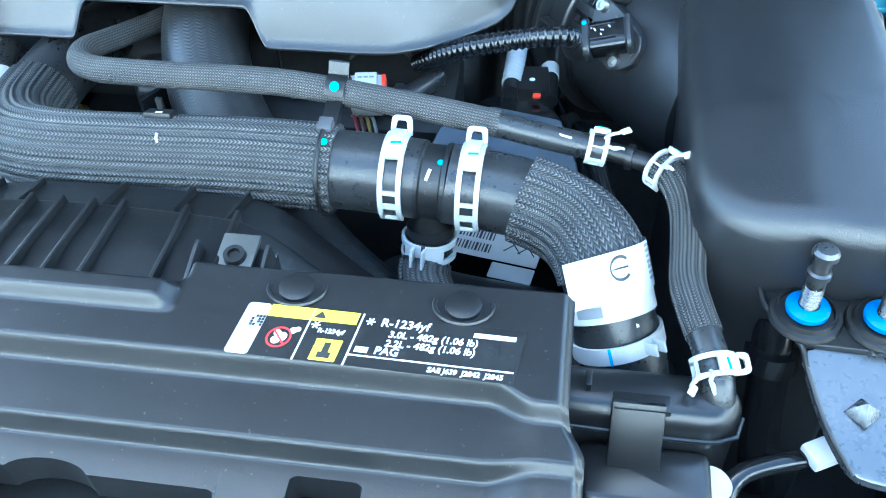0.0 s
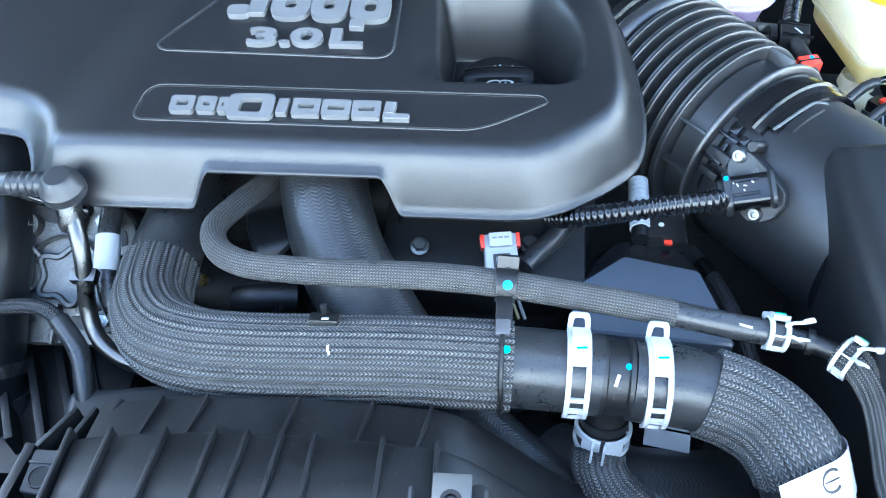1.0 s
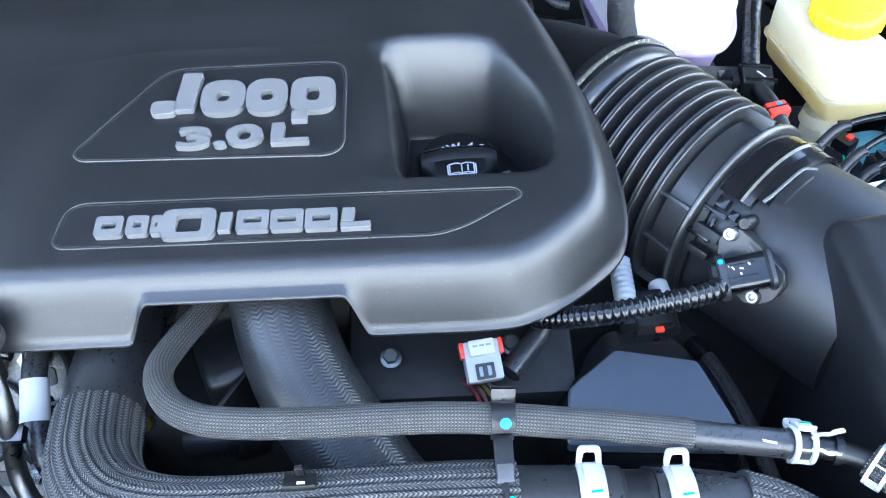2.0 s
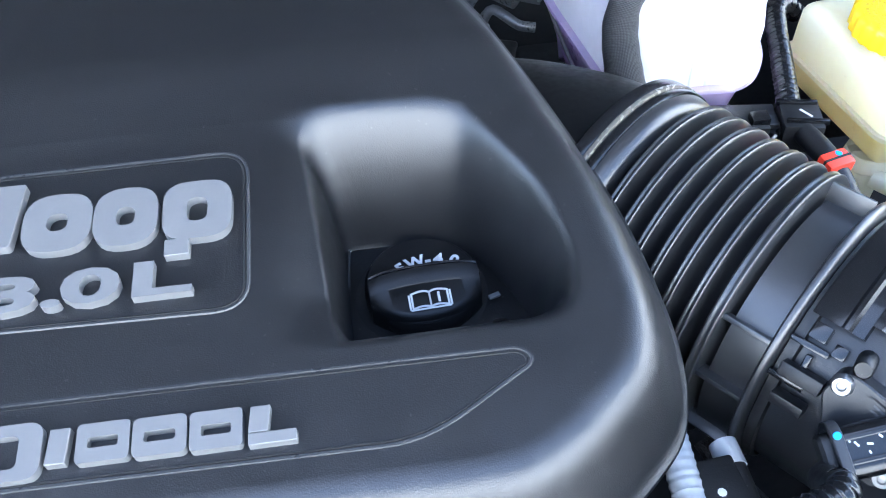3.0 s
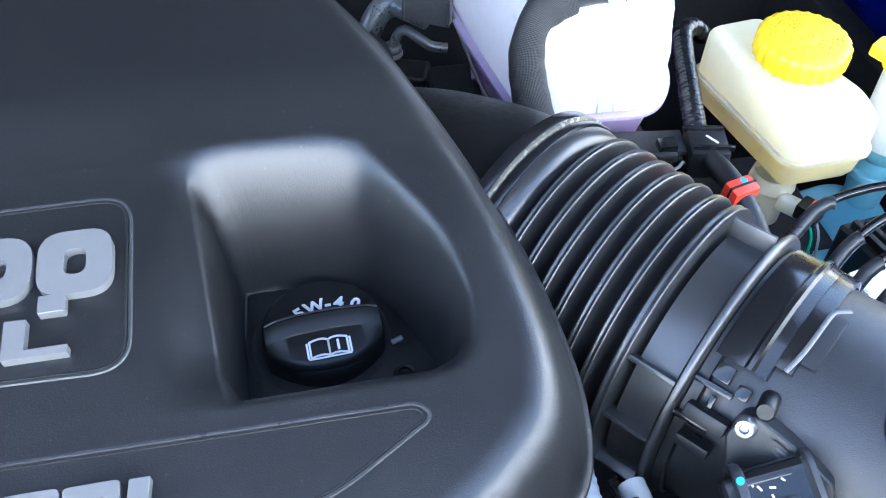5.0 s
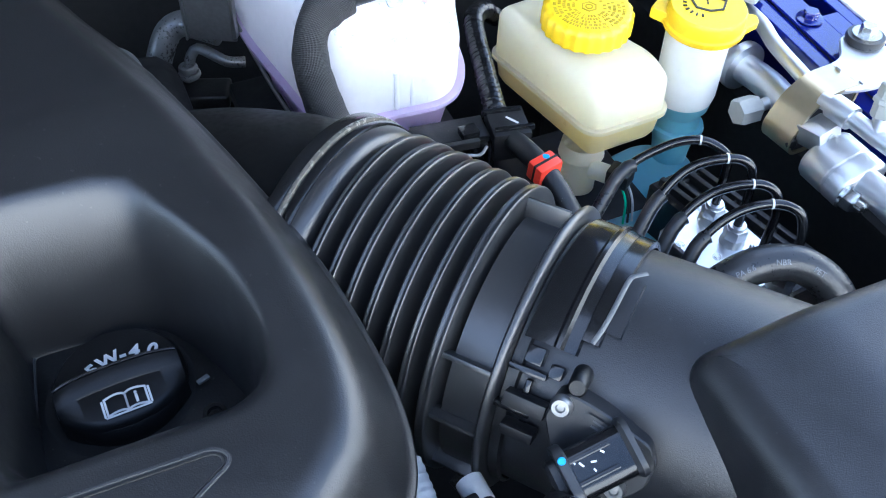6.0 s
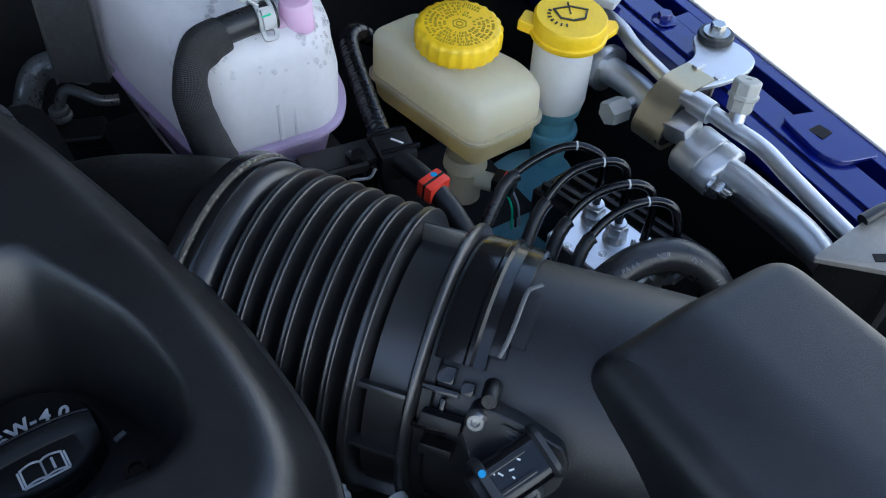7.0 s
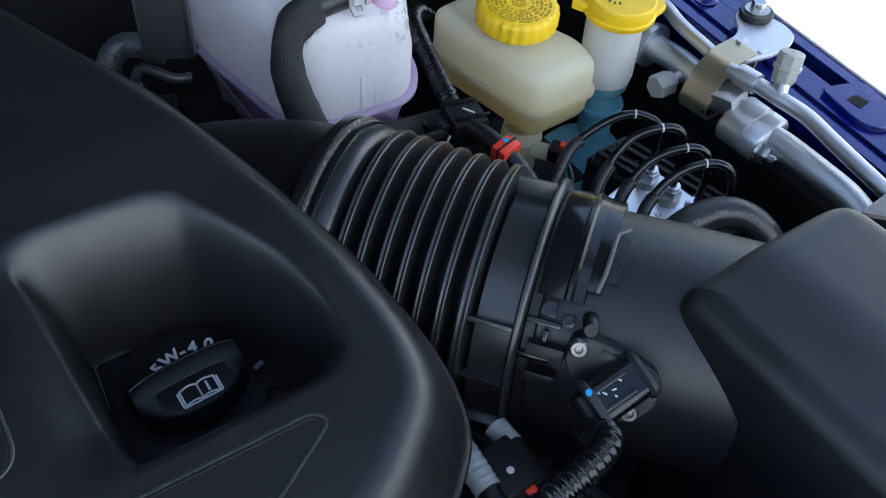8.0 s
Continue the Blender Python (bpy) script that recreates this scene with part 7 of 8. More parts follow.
# ---- refrigerant pipes ----
def build_ac_pipes():
    a = thing("refrigerant_pipes", "bright aluminium refrigerant pipes with block fittings", "pipes", (0.44, 0.74, 0.90))
    part("thin_pipe", tube([(0.466, 0.930, 0.938), (0.457, 0.877, 0.945), (0.447, 0.844, 0.946), (0.438, 0.798, 0.948)], 0.0058, 16), ALU, a)
    part("thin_pipe", tube([(0.430, 0.772, 0.951), (0.431, 0.764, 0.952), (0.434, 0.745, 0.952), (0.4365, 0.727, 0.951), (0.4405, 0.702, 0.949), (0.437, 0.672, 0.947), (0.434, 0.638, 0.944), (0.435, 0.605, 0.938)], 0.0062, 18), ALU, a)
    part("pipe_ferrule", moved(lathe([(0.006, -0.009), (0.0085, -0.009), (0.0088, -0.007), (0.0088, 0.007), (0.0085, 0.009), (0.006, 0.009)], 24), basis((0.4325, 0.7555, 0.952), (0, 0, 1), (0.12, -0.99, 0))), ALU, a)
    part("thick_pipe", tube([(0.440, 0.880, 0.914), (0.442, 0.861, 0.915), (0.444, 0.836, 0.916), (0.440, 0.811, 0.918), (0.437, 0.788, 0.920)], 0.0115, 24), ALU, a)
    part("pipe_collar", moved(lathe([(0.010, -0.004), (0.0195, -0.004), (0.0200, -0.002), (0.0200, 0.002), (0.0195, 0.004), (0.010, 0.004)], 32), basis((0.4415, 0.866, 0.915), (0, 0, 1), (0.1, -1, 0.05))), ALU, a)
    part("thick_pipe", tube([(0.429, 0.716, 0.922), (0.4305, 0.702, 0.922), (0.432, 0.674, 0.920), (0.435, 0.647, 0.916), (0.436, 0.629, 0.910), (0.436, 0.600, 0.898)], 0.0112, 24), ALU, a)
    blk = basis((0.4235, 0.7320, 0.9200), (0.97, 0.06, 0.22), (0.20, -0.97, -0.02))
    lobes = [(-0.004 + 0.0150 * math.cos(q), -0.001 + 0.0150 * math.sin(q)) for q in [radians(95 + 170 * k / 12) for k in range(13)]] + [(0.012 + 0.0128 * math.cos(q), 0.001 + 0.0128 * math.sin(q)) for q in [radians(-85 + 170 * k / 12) for k in range(13)]]
    fitting = part("block_fitting", moved(stack([Vector(q) for q in lobes], [(0.004, -0.0215), (0.0012, -0.0195), (0, -0.017), (0, 0.0010), (0.0012, 0.0018), (0.0012, 0.0030), (0, 0.0038), (0, 0.0150), (0.0015, 0.0175), (0.004, 0.0185)]), blk), ALU, a, "cast aluminium block fitting")
    part("fitting_nut", moved(joined(moved(lathe([(0, 0), (0.0098, 0), (0.0094, 0.0020), (0, 0.0020)], 24), Matrix.Identity(4)), moved(hexnut(0.0082, 0.008), Matrix.Translation((0, 0, 0.0018))), moved(lathe([(0, 0.008), (0.0044, 0.008), (0.0044, 0.0155), (0.0030, 0.0170), (0, 0.0170)], 14), Matrix.Identity(4))), basis((0.4135, 0.7140, 0.9170), (0, 0, 1), (0.20, -0.97, -0.02))), STEEL, fitting, "zinc nut on a stud")
    # flat strap clamping both pipes to the body
    ring = basis((0.4380, 0.7820, 0.9340), (1, 0.10, 0), (0.10, -1, 0))
    core = rounded([(-0.0310, -0.010), (-0.0270, -0.0215), (-0.008, -0.0230), (0.011, -0.015), (0.020, 0.002), (0.022, 0.0200), (-0.004, 0.0205), (-0.020, 0.0110)], [0.008, 0.008, 0.008, 0.008, 0.008, 0.004, 0.012, 0.014], 8)
    strap_o, strap_i = outline_inset(core, -0.0026), outline_inset(core, -0.0002)
    strap = part("strap", moved(frame_plate(strap_o, strap_i, -0.0145, 0.0125), ring), BRASSY, a, "curved yellowish zinc strap over both pipes")
    part("strap_core", moved(stack(core, [(0.001, -0.0135), (0, -0.0125), (0, 0.0105), (0.001, 0.0115)]), ring), BLACK, strap, "black rubber core")
    part("strap_pin", moved(lathe([(0, 0.004), (0.0030, 0.004), (0.0042, 0.003), (0.0042, 0)], 18), basis((0.4110, 0.7700, 0.9215), (0, 0, 1), (-0.2, -0.95, 0.25))), BLACK, strap)
    part("strap_lug", moved(box(0.009, 0.006, 0.004, 0.0012), Matrix.Translation((0.4600, 0.7900, 0.9570))), ALU, strap)
    part("strap_lug", moved(box(0.009, 0.005, 0.006, 0.0012), Matrix.Translation((0.4660, 0.7725, 0.9540))), ALU, strap)
    part("spacer_block", moved(joined(box(0.021, 0.022, 0.017, 0.0025), moved(lathe([(0.0032, 0.0120), (0.0042, 0.0120), (0.0042, 0.0100), (0, 0.0100)], 16), Matrix.Rotation(radians(90), 4, "X"))), basis((0.4235, 0.7600, 0.9330), (0.97, 0.15, 0.20), (0.0, 0.2, 1))), ALU, a)
    part("bracket_arm", stack(rounded([(0.440, 0.797), (0.437, 0.772), (0.466, 0.7655), (0.490, 0.7660), (0.507, 0.774), (0.512, 0.790), (0.506, 0.822), (0.488, 0.826), (0.470, 0.802)], [0.003, 0.003, 0.008, 0.010, 0.010, 0.012, 0.012, 0.010, 0.010]), [(0, 0.9525), (0, 0.9550), (0.0006, 0.9556)]), ALU, a, "bright bracket arm")
    part("arm_stay", moved(box(0.020, 0.020, 0.010, 0.002), Matrix.Translation((0.4990, 0.8100, 0.9480))), ALU, a)
    part("service_port", moved(joined(lathe([(0, 0), (0.0095, 0), (0.0108, 0.002), (0.0112, 0.0115), (0.0130, 0.0125), (0.0130, 0.0155), (0.0118, 0.0165), (0.0118, 0.0265), (0.0105, 0.028), (0.0025, 0.0285), (0.0020, 0.0275), (0, 0.0275)], 8), moved(lathe([(0, -0.012), (0.006, -0.012), (0.006, 0)], 14), Matrix.Identity(4))), Matrix.Translation((0.4455, 0.7340, 0.9580)) @ Matrix.Rotation(radians(14), 4, "Y") @ Matrix.Rotation(radians(-10), 4, "X") @ Matrix.Scale(0.86, 4)), GREY_CAP, a, "pale grey service port cap")
    part("port_stub", tube([(0.4365, 0.727, 0.951), (0.4400, 0.7300, 0.9545), (0.4455, 0.7340, 0.9600)], 0.0062, 16), ALU, a)
    part("sensor_stub", tube([(0.440, 0.818, 0.918), (0.432, 0.818, 0.916), (0.423, 0.820, 0.912)], 0.0050, 14), ALU, a)
    sn = basis((0.4245, 0.8197, 0.9125), (0, 0, 1), (-0.92, 0.02, -0.32))
    part("sensor_nut", moved(joined(moved(lathe([(0, 0), (0.0066, 0), (0.0066, 0.004), (0, 0.004)], 18), Matrix.Identity(4)), moved(hexnut(0.0108, 0.017), Matrix.Translation((0, 0, 0.0035)))), sn), GREY_CAP, a, "hexagonal sensor")
    return a


BRASSY = mat("yellow_zinc", (0.50, 0.43, 0.28), 0.34, metal=0.9, var=0.06, scale=20, rvar=0.03)
GREY_CAP = mat("pale_grey_plastic", (0.42, 0.42, 0.38), 0.45, var=0.06)
build_ac_pipes()


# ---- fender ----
# near-black that paints the shade inside the slots and the hole
HOLE_SHADE = mat("hole_shade", (0.004, 0.004, 0.005), 0.9)
LIP_GREY = mat("worn_edge_grey", (0.42, 0.42, 0.42), 0.45, var=0.2, scale=60)


def build_fender():
    f = thing("fender_rail", "glossy dark blue painted fender edge with slots", "fender", (0.50, 0.70, 0.90))
    slope = lambda x, y: 0.07 * (y - 0.80)  # noqa: E731
    pts = rounded([(0.470, 0.30), (0.540, 0.30), (0.546, 0.70), (0.548, 0.90), (0.556, 1.25), (0.482, 1.25), (0.478, 0.90)], 0.004, 2)

    def slab(poly, z0, z1):
        return stack([Vector(p) for p in poly], [(0.0006, z0, 1), (0, z0 + 0.0006, 1), (0, z1 - 0.0006, 1), (0.0006, z1, 1)], slope)

    zt = 0.944
    # top flange in strips round its slots
    part("inner_strip", slab(rounded([(0.474, 0.30), (0.5020, 0.30), (0.5020, 1.25), (0.482, 1.25), (0.478, 0.90)], 0.002, 2), zt - 0.0022, zt), BLUE_BODY, f)
    part("outer_strip", slab([(0.5180, 0.30), (0.5305, 0.30), (0.5305, 0.70), (0.5295, 0.90), (0.5290, 1.25), (0.5180, 1.25)], zt - 0.0022, zt), BLUE_BODY, f)
    for y0, y1 in ((0.30, 0.560), (0.668, 0.720), (0.788, 0.860), (0.900, 1.25)):
        part("bridge", slab([(0.5015, y0), (0.5185, y0), (0.5185, y1), (0.5015, y1)], zt - 0.0021, zt - 0.0001), BLUE_BODY, f)
    # black sheet below the slots, in place of the shade down there
    part("slot_floor", slab([(0.497, 0.30), (0.523, 0.30), (0.523, 1.25), (0.497, 1.25)], zt - 0.032, zt - 0.030), HOLE_SHADE, f)
    part("inner_face", slab([(0.462, 0.30), (0.4745, 0.30), (0.4785, 0.90), (0.4825, 1.25), (0.466, 1.25)], zt - 0.026, zt - 0.0030), BLUE_BODY, f)
    tabp = rounded([(0.4815, 0.684), (0.4900, 0.668), (0.5200, 0.660), (0.5240, 0.712), (0.5080, 0.719), (0.4860, 0.7245)], [0.008, 0.008, 0.004, 0.004, 0.008, 0.006], 4)
    part("raised_tab", stack(tabp, [(0.0012, zt, 1), (0.0012, zt + 0.0016, 1), (0, zt + 0.0020, 1), (0, zt + 0.0042, 1), (0.0006, zt + 0.0048, 1)], slope), BLUE_BODY, f, "blue tab with a square hole")
    # the hole isn't cut: a black patch paints its shade
    part("square_hole", moved(box(0.012, 0.013, 0.0006, 0), Matrix.Translation((0.5000, 0.6990, zt + 0.0049 + slope(0, 0.699))) @ Matrix.Rotation(0.12, 4, "Z")), HOLE_SHADE, f)
    part("skirt", slab([(0.5235, 0.30), (0.5300, 0.30), (0.5300, 0.70), (0.5290, 0.90), (0.5285, 1.25), (0.5235, 1.25)], zt - 0.20, zt - 0.0026), BLUE_BODY, f)
    part("outer_lip", tube([(0.5312, 0.30, zt - 0.0345), (0.5312, 0.70, zt - 0.0065), (0.5302, 0.90, zt + 0.0075), (0.5298, 1.25, zt + 0.032)], 0.0013, 8, 0.05), LIP_GREY, f, "worn pale fender edge")
    return f


build_fender()
bolt("blue painted flange bolt on the fender", 0.0062, (0.4910, 0.860, 0.9485), (0, 0, 1), BLUE_BODY, "fender bolts", 1.7)
bb = thing("bracket_bolt", "zinc bolt on a black rubber bush", "bolt", (0.499, 0.812, 0.954))
part("bush", moved(lathe([(0, 0), (0.0135, 0), (0.0145, 0.003), (0.0135, 0.006), (0, 0.006)], 28), Matrix.Translation((0.4990, 0.8120, 0.9555))), RUBBER, bb, "black rubber bush")
part("washer", moved(lathe([(0, 0), (0.0105, 0), (0.0105, 0.0015), (0, 0.0015)], 28), Matrix.Translation((0.4990, 0.8120, 0.9615))), STEEL, bb)
part("head", moved(hexnut(0.0062, 0.007), Matrix.Translation((0.4990, 0.8120, 0.9628))), STEEL, bb)
w_ = thing("hinge_bracket", "white painted bracket beside the washer filler", "bracket", (0.455, 0.90, 0.94))
part("plate", moved(box(0.030, 0.055, 0.008, 0.003), Matrix.Translation((0.455, 0.915, 0.958)) @ Matrix.Rotation(0.5, 4, "Z")), PAPER, w_)

GREY_STEEL = mat("grey_painted_steel", (0.30, 0.28, 0.245), 0.42, metal=0.2, var=0.15, scale=30)
q_ = thing("fender_plate", "grey painted steel plate beside the air box", "bracket", (0.41, 0.58, 0.94))
part("plate", stack(rounded([(0.371, 0.603), (0.405, 0.569), (0.448, 0.540), (0.458, 0.610), (0.423, 0.608)], 0.003), [(0, 0.9640), (0, 0.9675), (0.0008, 0.9680)]), GREY_STEEL, q_)
part("side_panel", stack(rounded([(0.374, 0.601), (0.405, 0.571), (0.446, 0.543), (0.456, 0.607), (0.423, 0.605)], 0.003), [(0.001, 0.860), (0.001, 0.9640)]), BLACK, q_, "black side of the plate")
part("edge_seal", tube([(0.421, 0.608, 0.969), (0.437, 0.607, 0.971), (0.450, 0.604, 0.971), (0.462, 0.600, 0.969)], 0.0042, 10), RUBBER, q_, "black rubber edge seal")
# black patch laid on the plate as the slot's shade
part("slot", moved(box(0.020, 0.006, 0.0006, 0), Matrix.Translation((0.411, 0.5785, 0.9684)) @ Matrix.Rotation(-0.55, 4, "Z")), HOLE_SHADE, q_, "slot painted as a black patch of shade")
part("stay", moved(box(0.03, 0.03, 0.16, 0.004), Matrix.Translation((0.42, 0.58, 0.88))), SHADE_BLACK, q_)

# ---- pipes and brackets at the back wall ----
SHIELD = mat("dull_shield_steel", (0.13, 0.132, 0.135), 0.4, metal=0.6, var=0.2, scale=40)
PIPE_GREY = mat("grey_pipe", (0.26, 0.265, 0.27), 0.32, metal=0.6, var=0.12, scale=50)
h_ = thing("heater_pipes", "grey steel heater pipes at the back of the bay", "pipes", (0.03, 1.07, 0.88))
elbow = part("elbow_pipe", tube([(0.013, 1.100, 0.845), (0.019, 1.100, 0.872), (0.027, 1.101, 0.892), (0.037, 1.105, 0.905), (0.049, 1.104, 0.910), (0.059, 1.095, 0.910), (0.075, 1.082, 0.907)], 0.0110, 22), PIPE_GREY, h_)
for k, rr in ((0.0, 0.0150), (0.007, 0.0140)):
    part("collar", moved(lathe([(0.0105, -0.003), (rr - 0.001, -0.003), (rr, -0.0015), (rr, 0.0015), (rr - 0.001, 0.003), (0.0105, 0.003)], 28), basis((0.0180, 1.100, 0.8690 + k), (1, 0, 0), (0.25, 0, 1))), PIPE_GREY, elbow)
thin = part("thin_pipe", tube([(0.041, 1.096, 0.850), (0.044, 1.096, 0.868), (0.049, 1.097, 0.882), (0.056, 1.096, 0.888), (0.066, 1.085, 0.886), (0.076, 1.076, 0.882), (0.090, 1.073, 0.880)], 0.0046, 16), PIPE_GREY, h_)
for k, rr in ((0.0, 0.0098), (0.006, 0.0085)):
    part("collar", moved(lathe([(0.0045, -0.0025), (rr - 0.001, -0.0025), (rr, -0.001), (rr, 0.001), (rr - 0.001, 0.0025), (0.0045, 0.0025)], 24), basis((0.0440, 1.096, 0.8650 + k), (1, 0, 0), (0.2, 0, 1))), PIPE_GREY, thin)
b2_ = thing("pipe_flange", "dark rusty flange below the heater pipes", "flange", (0.035, 1.08, 0.84))
part("plate", moved(box(0.070, 0.030, 0.014, 0.004, 3), Matrix.Translation((0.040, 1.085, 0.852)) @ Matrix.Rotation(-0.35, 4, "Z")), STEEL_BLACK, b2_)
s2_ = thing("heat_shield", "grey sheet metal shield beside the coolant tank", "heat shield", (0.065, 1.02, 0.955))
sm = basis((0.0620, 1.0120, 0.990), (0.031, -0.018, 0), (0.0, 0.0, 1)) @ Matrix.Rotation(radians(-6), 4, "X")
part("sheet", moved(box(0.037, 0.003, 0.080, 0.0012), sm), SHIELD, s2_)
part("flange", moved(box(0.0030, 0.007, 0.074, 0.001), sm @ Matrix.Translation((0.0190, -0.003, 0.002))), STEEL_GREY, s2_, "bright folded edge")
part("fold", moved(box(0.0016, 0.0045, 0.080, 0.0006), sm @ Matrix.Translation((-0.0188, -0.002, 0))), STEEL_GREY, s2_, "bright folded edge")
part("rail", tube([(0.078, 1.008, 0.962), (0.083, 0.980, 0.948), (0.088, 0.950, 0.936), (0.093, 0.925, 0.927)], 0.0016, 8, 0.004), STEEL_GREY, s2_, "thin steel rail under the tank")
r2_ = thing("pipe_bracket", "pale grey bent pipe rim behind the engine cover", "pipe", (-0.01, 0.96, 0.98))
part("rim", tube([(-0.040, 0.978, 0.985), (-0.018, 0.975, 0.984), (-0.004, 0.965, 0.982), (0.001, 0.948, 0.981), (0.003, 0.925, 0.976)], 0.0032, 14), PIPE_GREY, r2_)
part("plate", stack(rounded([(-0.045, 0.930), (-0.004, 0.930), (-0.004, 0.962), (-0.020, 0.973), (-0.045, 0.975)], 0.006), [(0, 0.962), (0, 0.976), (0.001, 0.977)]), BLACK, r2_)
e_ = thing("bottle_base", "bracket under the coolant tank, near-black for shade", "bracket", (0.15, 0.95, 0.86))
# tray in the same shade colour, as the gap under the tank
part("tray", moved(box(0.16, 0.20, 0.02, 0.006), Matrix.Translation((0.150, 0.965, 0.860))), SHADE_BLACK, e_)
# plain blocks added to fill gaps with shade colour
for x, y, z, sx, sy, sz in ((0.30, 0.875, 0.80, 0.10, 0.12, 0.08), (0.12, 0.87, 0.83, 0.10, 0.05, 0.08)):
    o_ = thing("shade_filler", "filler block, near-black for the shade low in the bay", "engine housing", (x, y, z - sz / 2))
    part("body", moved(box(sx, sy, sz, 0.012, 3), Matrix.Translation((x, y, z))), SHADE_BLACK, o_)


# ---- left side of the bay ----
LINE_STEEL = mat("dark_line_steel", (0.11, 0.11, 0.11), 0.32, metal=1.0, var=0.1, scale=30)
GREY_DARK = mat("dark_satin_plastic", (0.024, 0.0245, 0.027), 0.38, var=0.2, scale=40)


def build_left_pipe():
    p = thing("intercooler_pipe", "large glossy black intercooler pipe", "pipe", (-0.43, 0.55, 0.92))
    part("pipe", tube([(-0.440, 0.66, 0.985), (-0.432, 0.60, 0.975), (-0.426, 0.55, 0.955), (-0.424, 0.50, 0.925), (-0.424, 0.46, 0.885), (-0.42, 0.43, 0.83)], 0.034, 36, 0.006), GLOSS2, p)
    part("clamp", moved(lathe([(0.034, -0.005), (0.0362, -0.005), (0.0362, 0.005), (0.034, 0.005)], 40), basis((-0.424, 0.470, 0.896), (1, 0, 0), (0, -0.65, -0.75))), STEEL, p, "steel band clamp")
    part("cuff", tube([(-0.424, 0.455, 0.878), (-0.421, 0.430, 0.835), (-0.42, 0.41, 0.79)], 0.0375, 32, 0.006), RUBBER, p)


def build_timing_cover():
    t = thing("timing_cover", "bare cast aluminium engine front cover with bolts", "engine casting", (-0.37, 0.55, 0.86))
    m = Matrix.Translation((-0.367, 0.535, 0.935)) @ Matrix.Rotation(radians(38), 4, "X")
    o = rounded([(-0.065, -0.060), (0.045, -0.060), (0.060, -0.015), (0.050, 0.040), (0.010, 0.060), (-0.060, 0.055)], 0.012)
    body = part("casting", moved(stack(o, [(0, -0.05), (0, -0.004), (0.002, -0.002)]), m), CAST, t)
    lobed = [Vector(((0.0215 + 0.0035 * math.cos(5 * q)) * math.cos(q), (0.0215 + 0.0035 * math.cos(5 * q)) * math.sin(q))) for q in [2 * math.pi * k / 60 for k in range(60)]]
    part("boss", moved(stack(lobed, [(0, -0.004), (0, 0.002), (0.0012, 0.0035), (0.004, 0.0035), (0.005, 0.0015)]), m @ Matrix.Translation((0.0, -0.008, 0))), CAST, t)
    part("boss_ring", moved(lathe([(0.029, -0.004), (0.029, 0.003), (0.030, 0.004), (0.0315, 0.003), (0.0315, -0.004)], 32, 200, 20), m @ Matrix.Translation((0.0, -0.008, 0))), CAST, t)
    # flat dark patches that paint the shade of the casting's crevices
    for x, y, w, h, turn in ((-0.040, 0.006, 0.016, 0.012, 0.3), (-0.018, 0.038, 0.020, 0.010, -0.2), (0.030, 0.006, 0.013, 0.018, 0.5), (0.014, -0.042, 0.020, 0.010, 0.1), (-0.030, -0.040, 0.014, 0.014, 0.6), (0.040, 0.022, 0.010, 0.012, 0.2)):
        part("pocket", moved(stack(rounded(rect(-w / 2, -h / 2, w / 2, h / 2), 0.003, 3), [(0, -0.0016), (0.0004, -0.0012)]), m @ Matrix.Translation((x, y, 0)) @ Matrix.Rotation(turn, 4, "Z")), STEEL_BLACK, body, "dark patch painted as a shaded casting pocket")
    for a in (0.3, 1.3, 2.4, 3.6, 4.6, 5.5):
        part("web", moved(box(0.030, 0.003, 0.007, 0.0012), m @ Matrix.Translation((0.040 * math.cos(a), -0.008 + 0.036 * math.sin(a), 0.002)) @ Matrix.Rotation(a, 4, "Z")), CAST, body)
    for x, y in ((-0.030, 0.030), (-0.048, -0.020), (0.030, 0.034), (0.036, -0.040), (0.052, -0.004)):
        part("boss", moved(lathe([(0, 0.006), (0.0085, 0.006), (0.0100, -0.004)], 18), m @ Matrix.Translation((x, y, 0))), CAST, t)
        part("bolt", moved(joined(hexnut(0.0052, 0.006), moved(lathe([(0, 0.0065), (0.0025, 0.0065), (0, 0.003)], 12), Matrix.Identity(4))), m @ Matrix.Translation((x, y, 0.006))), STEEL, t, "zinc bolt")
    # darker than the casting above, with the shade low down in its colour
    part("lower_casting", moved(box(0.17, 0.10, 0.12, 0.015, 3), Matrix.Translation((-0.36, 0.56, 0.85))), STEEL_BLACK, t)
    return t


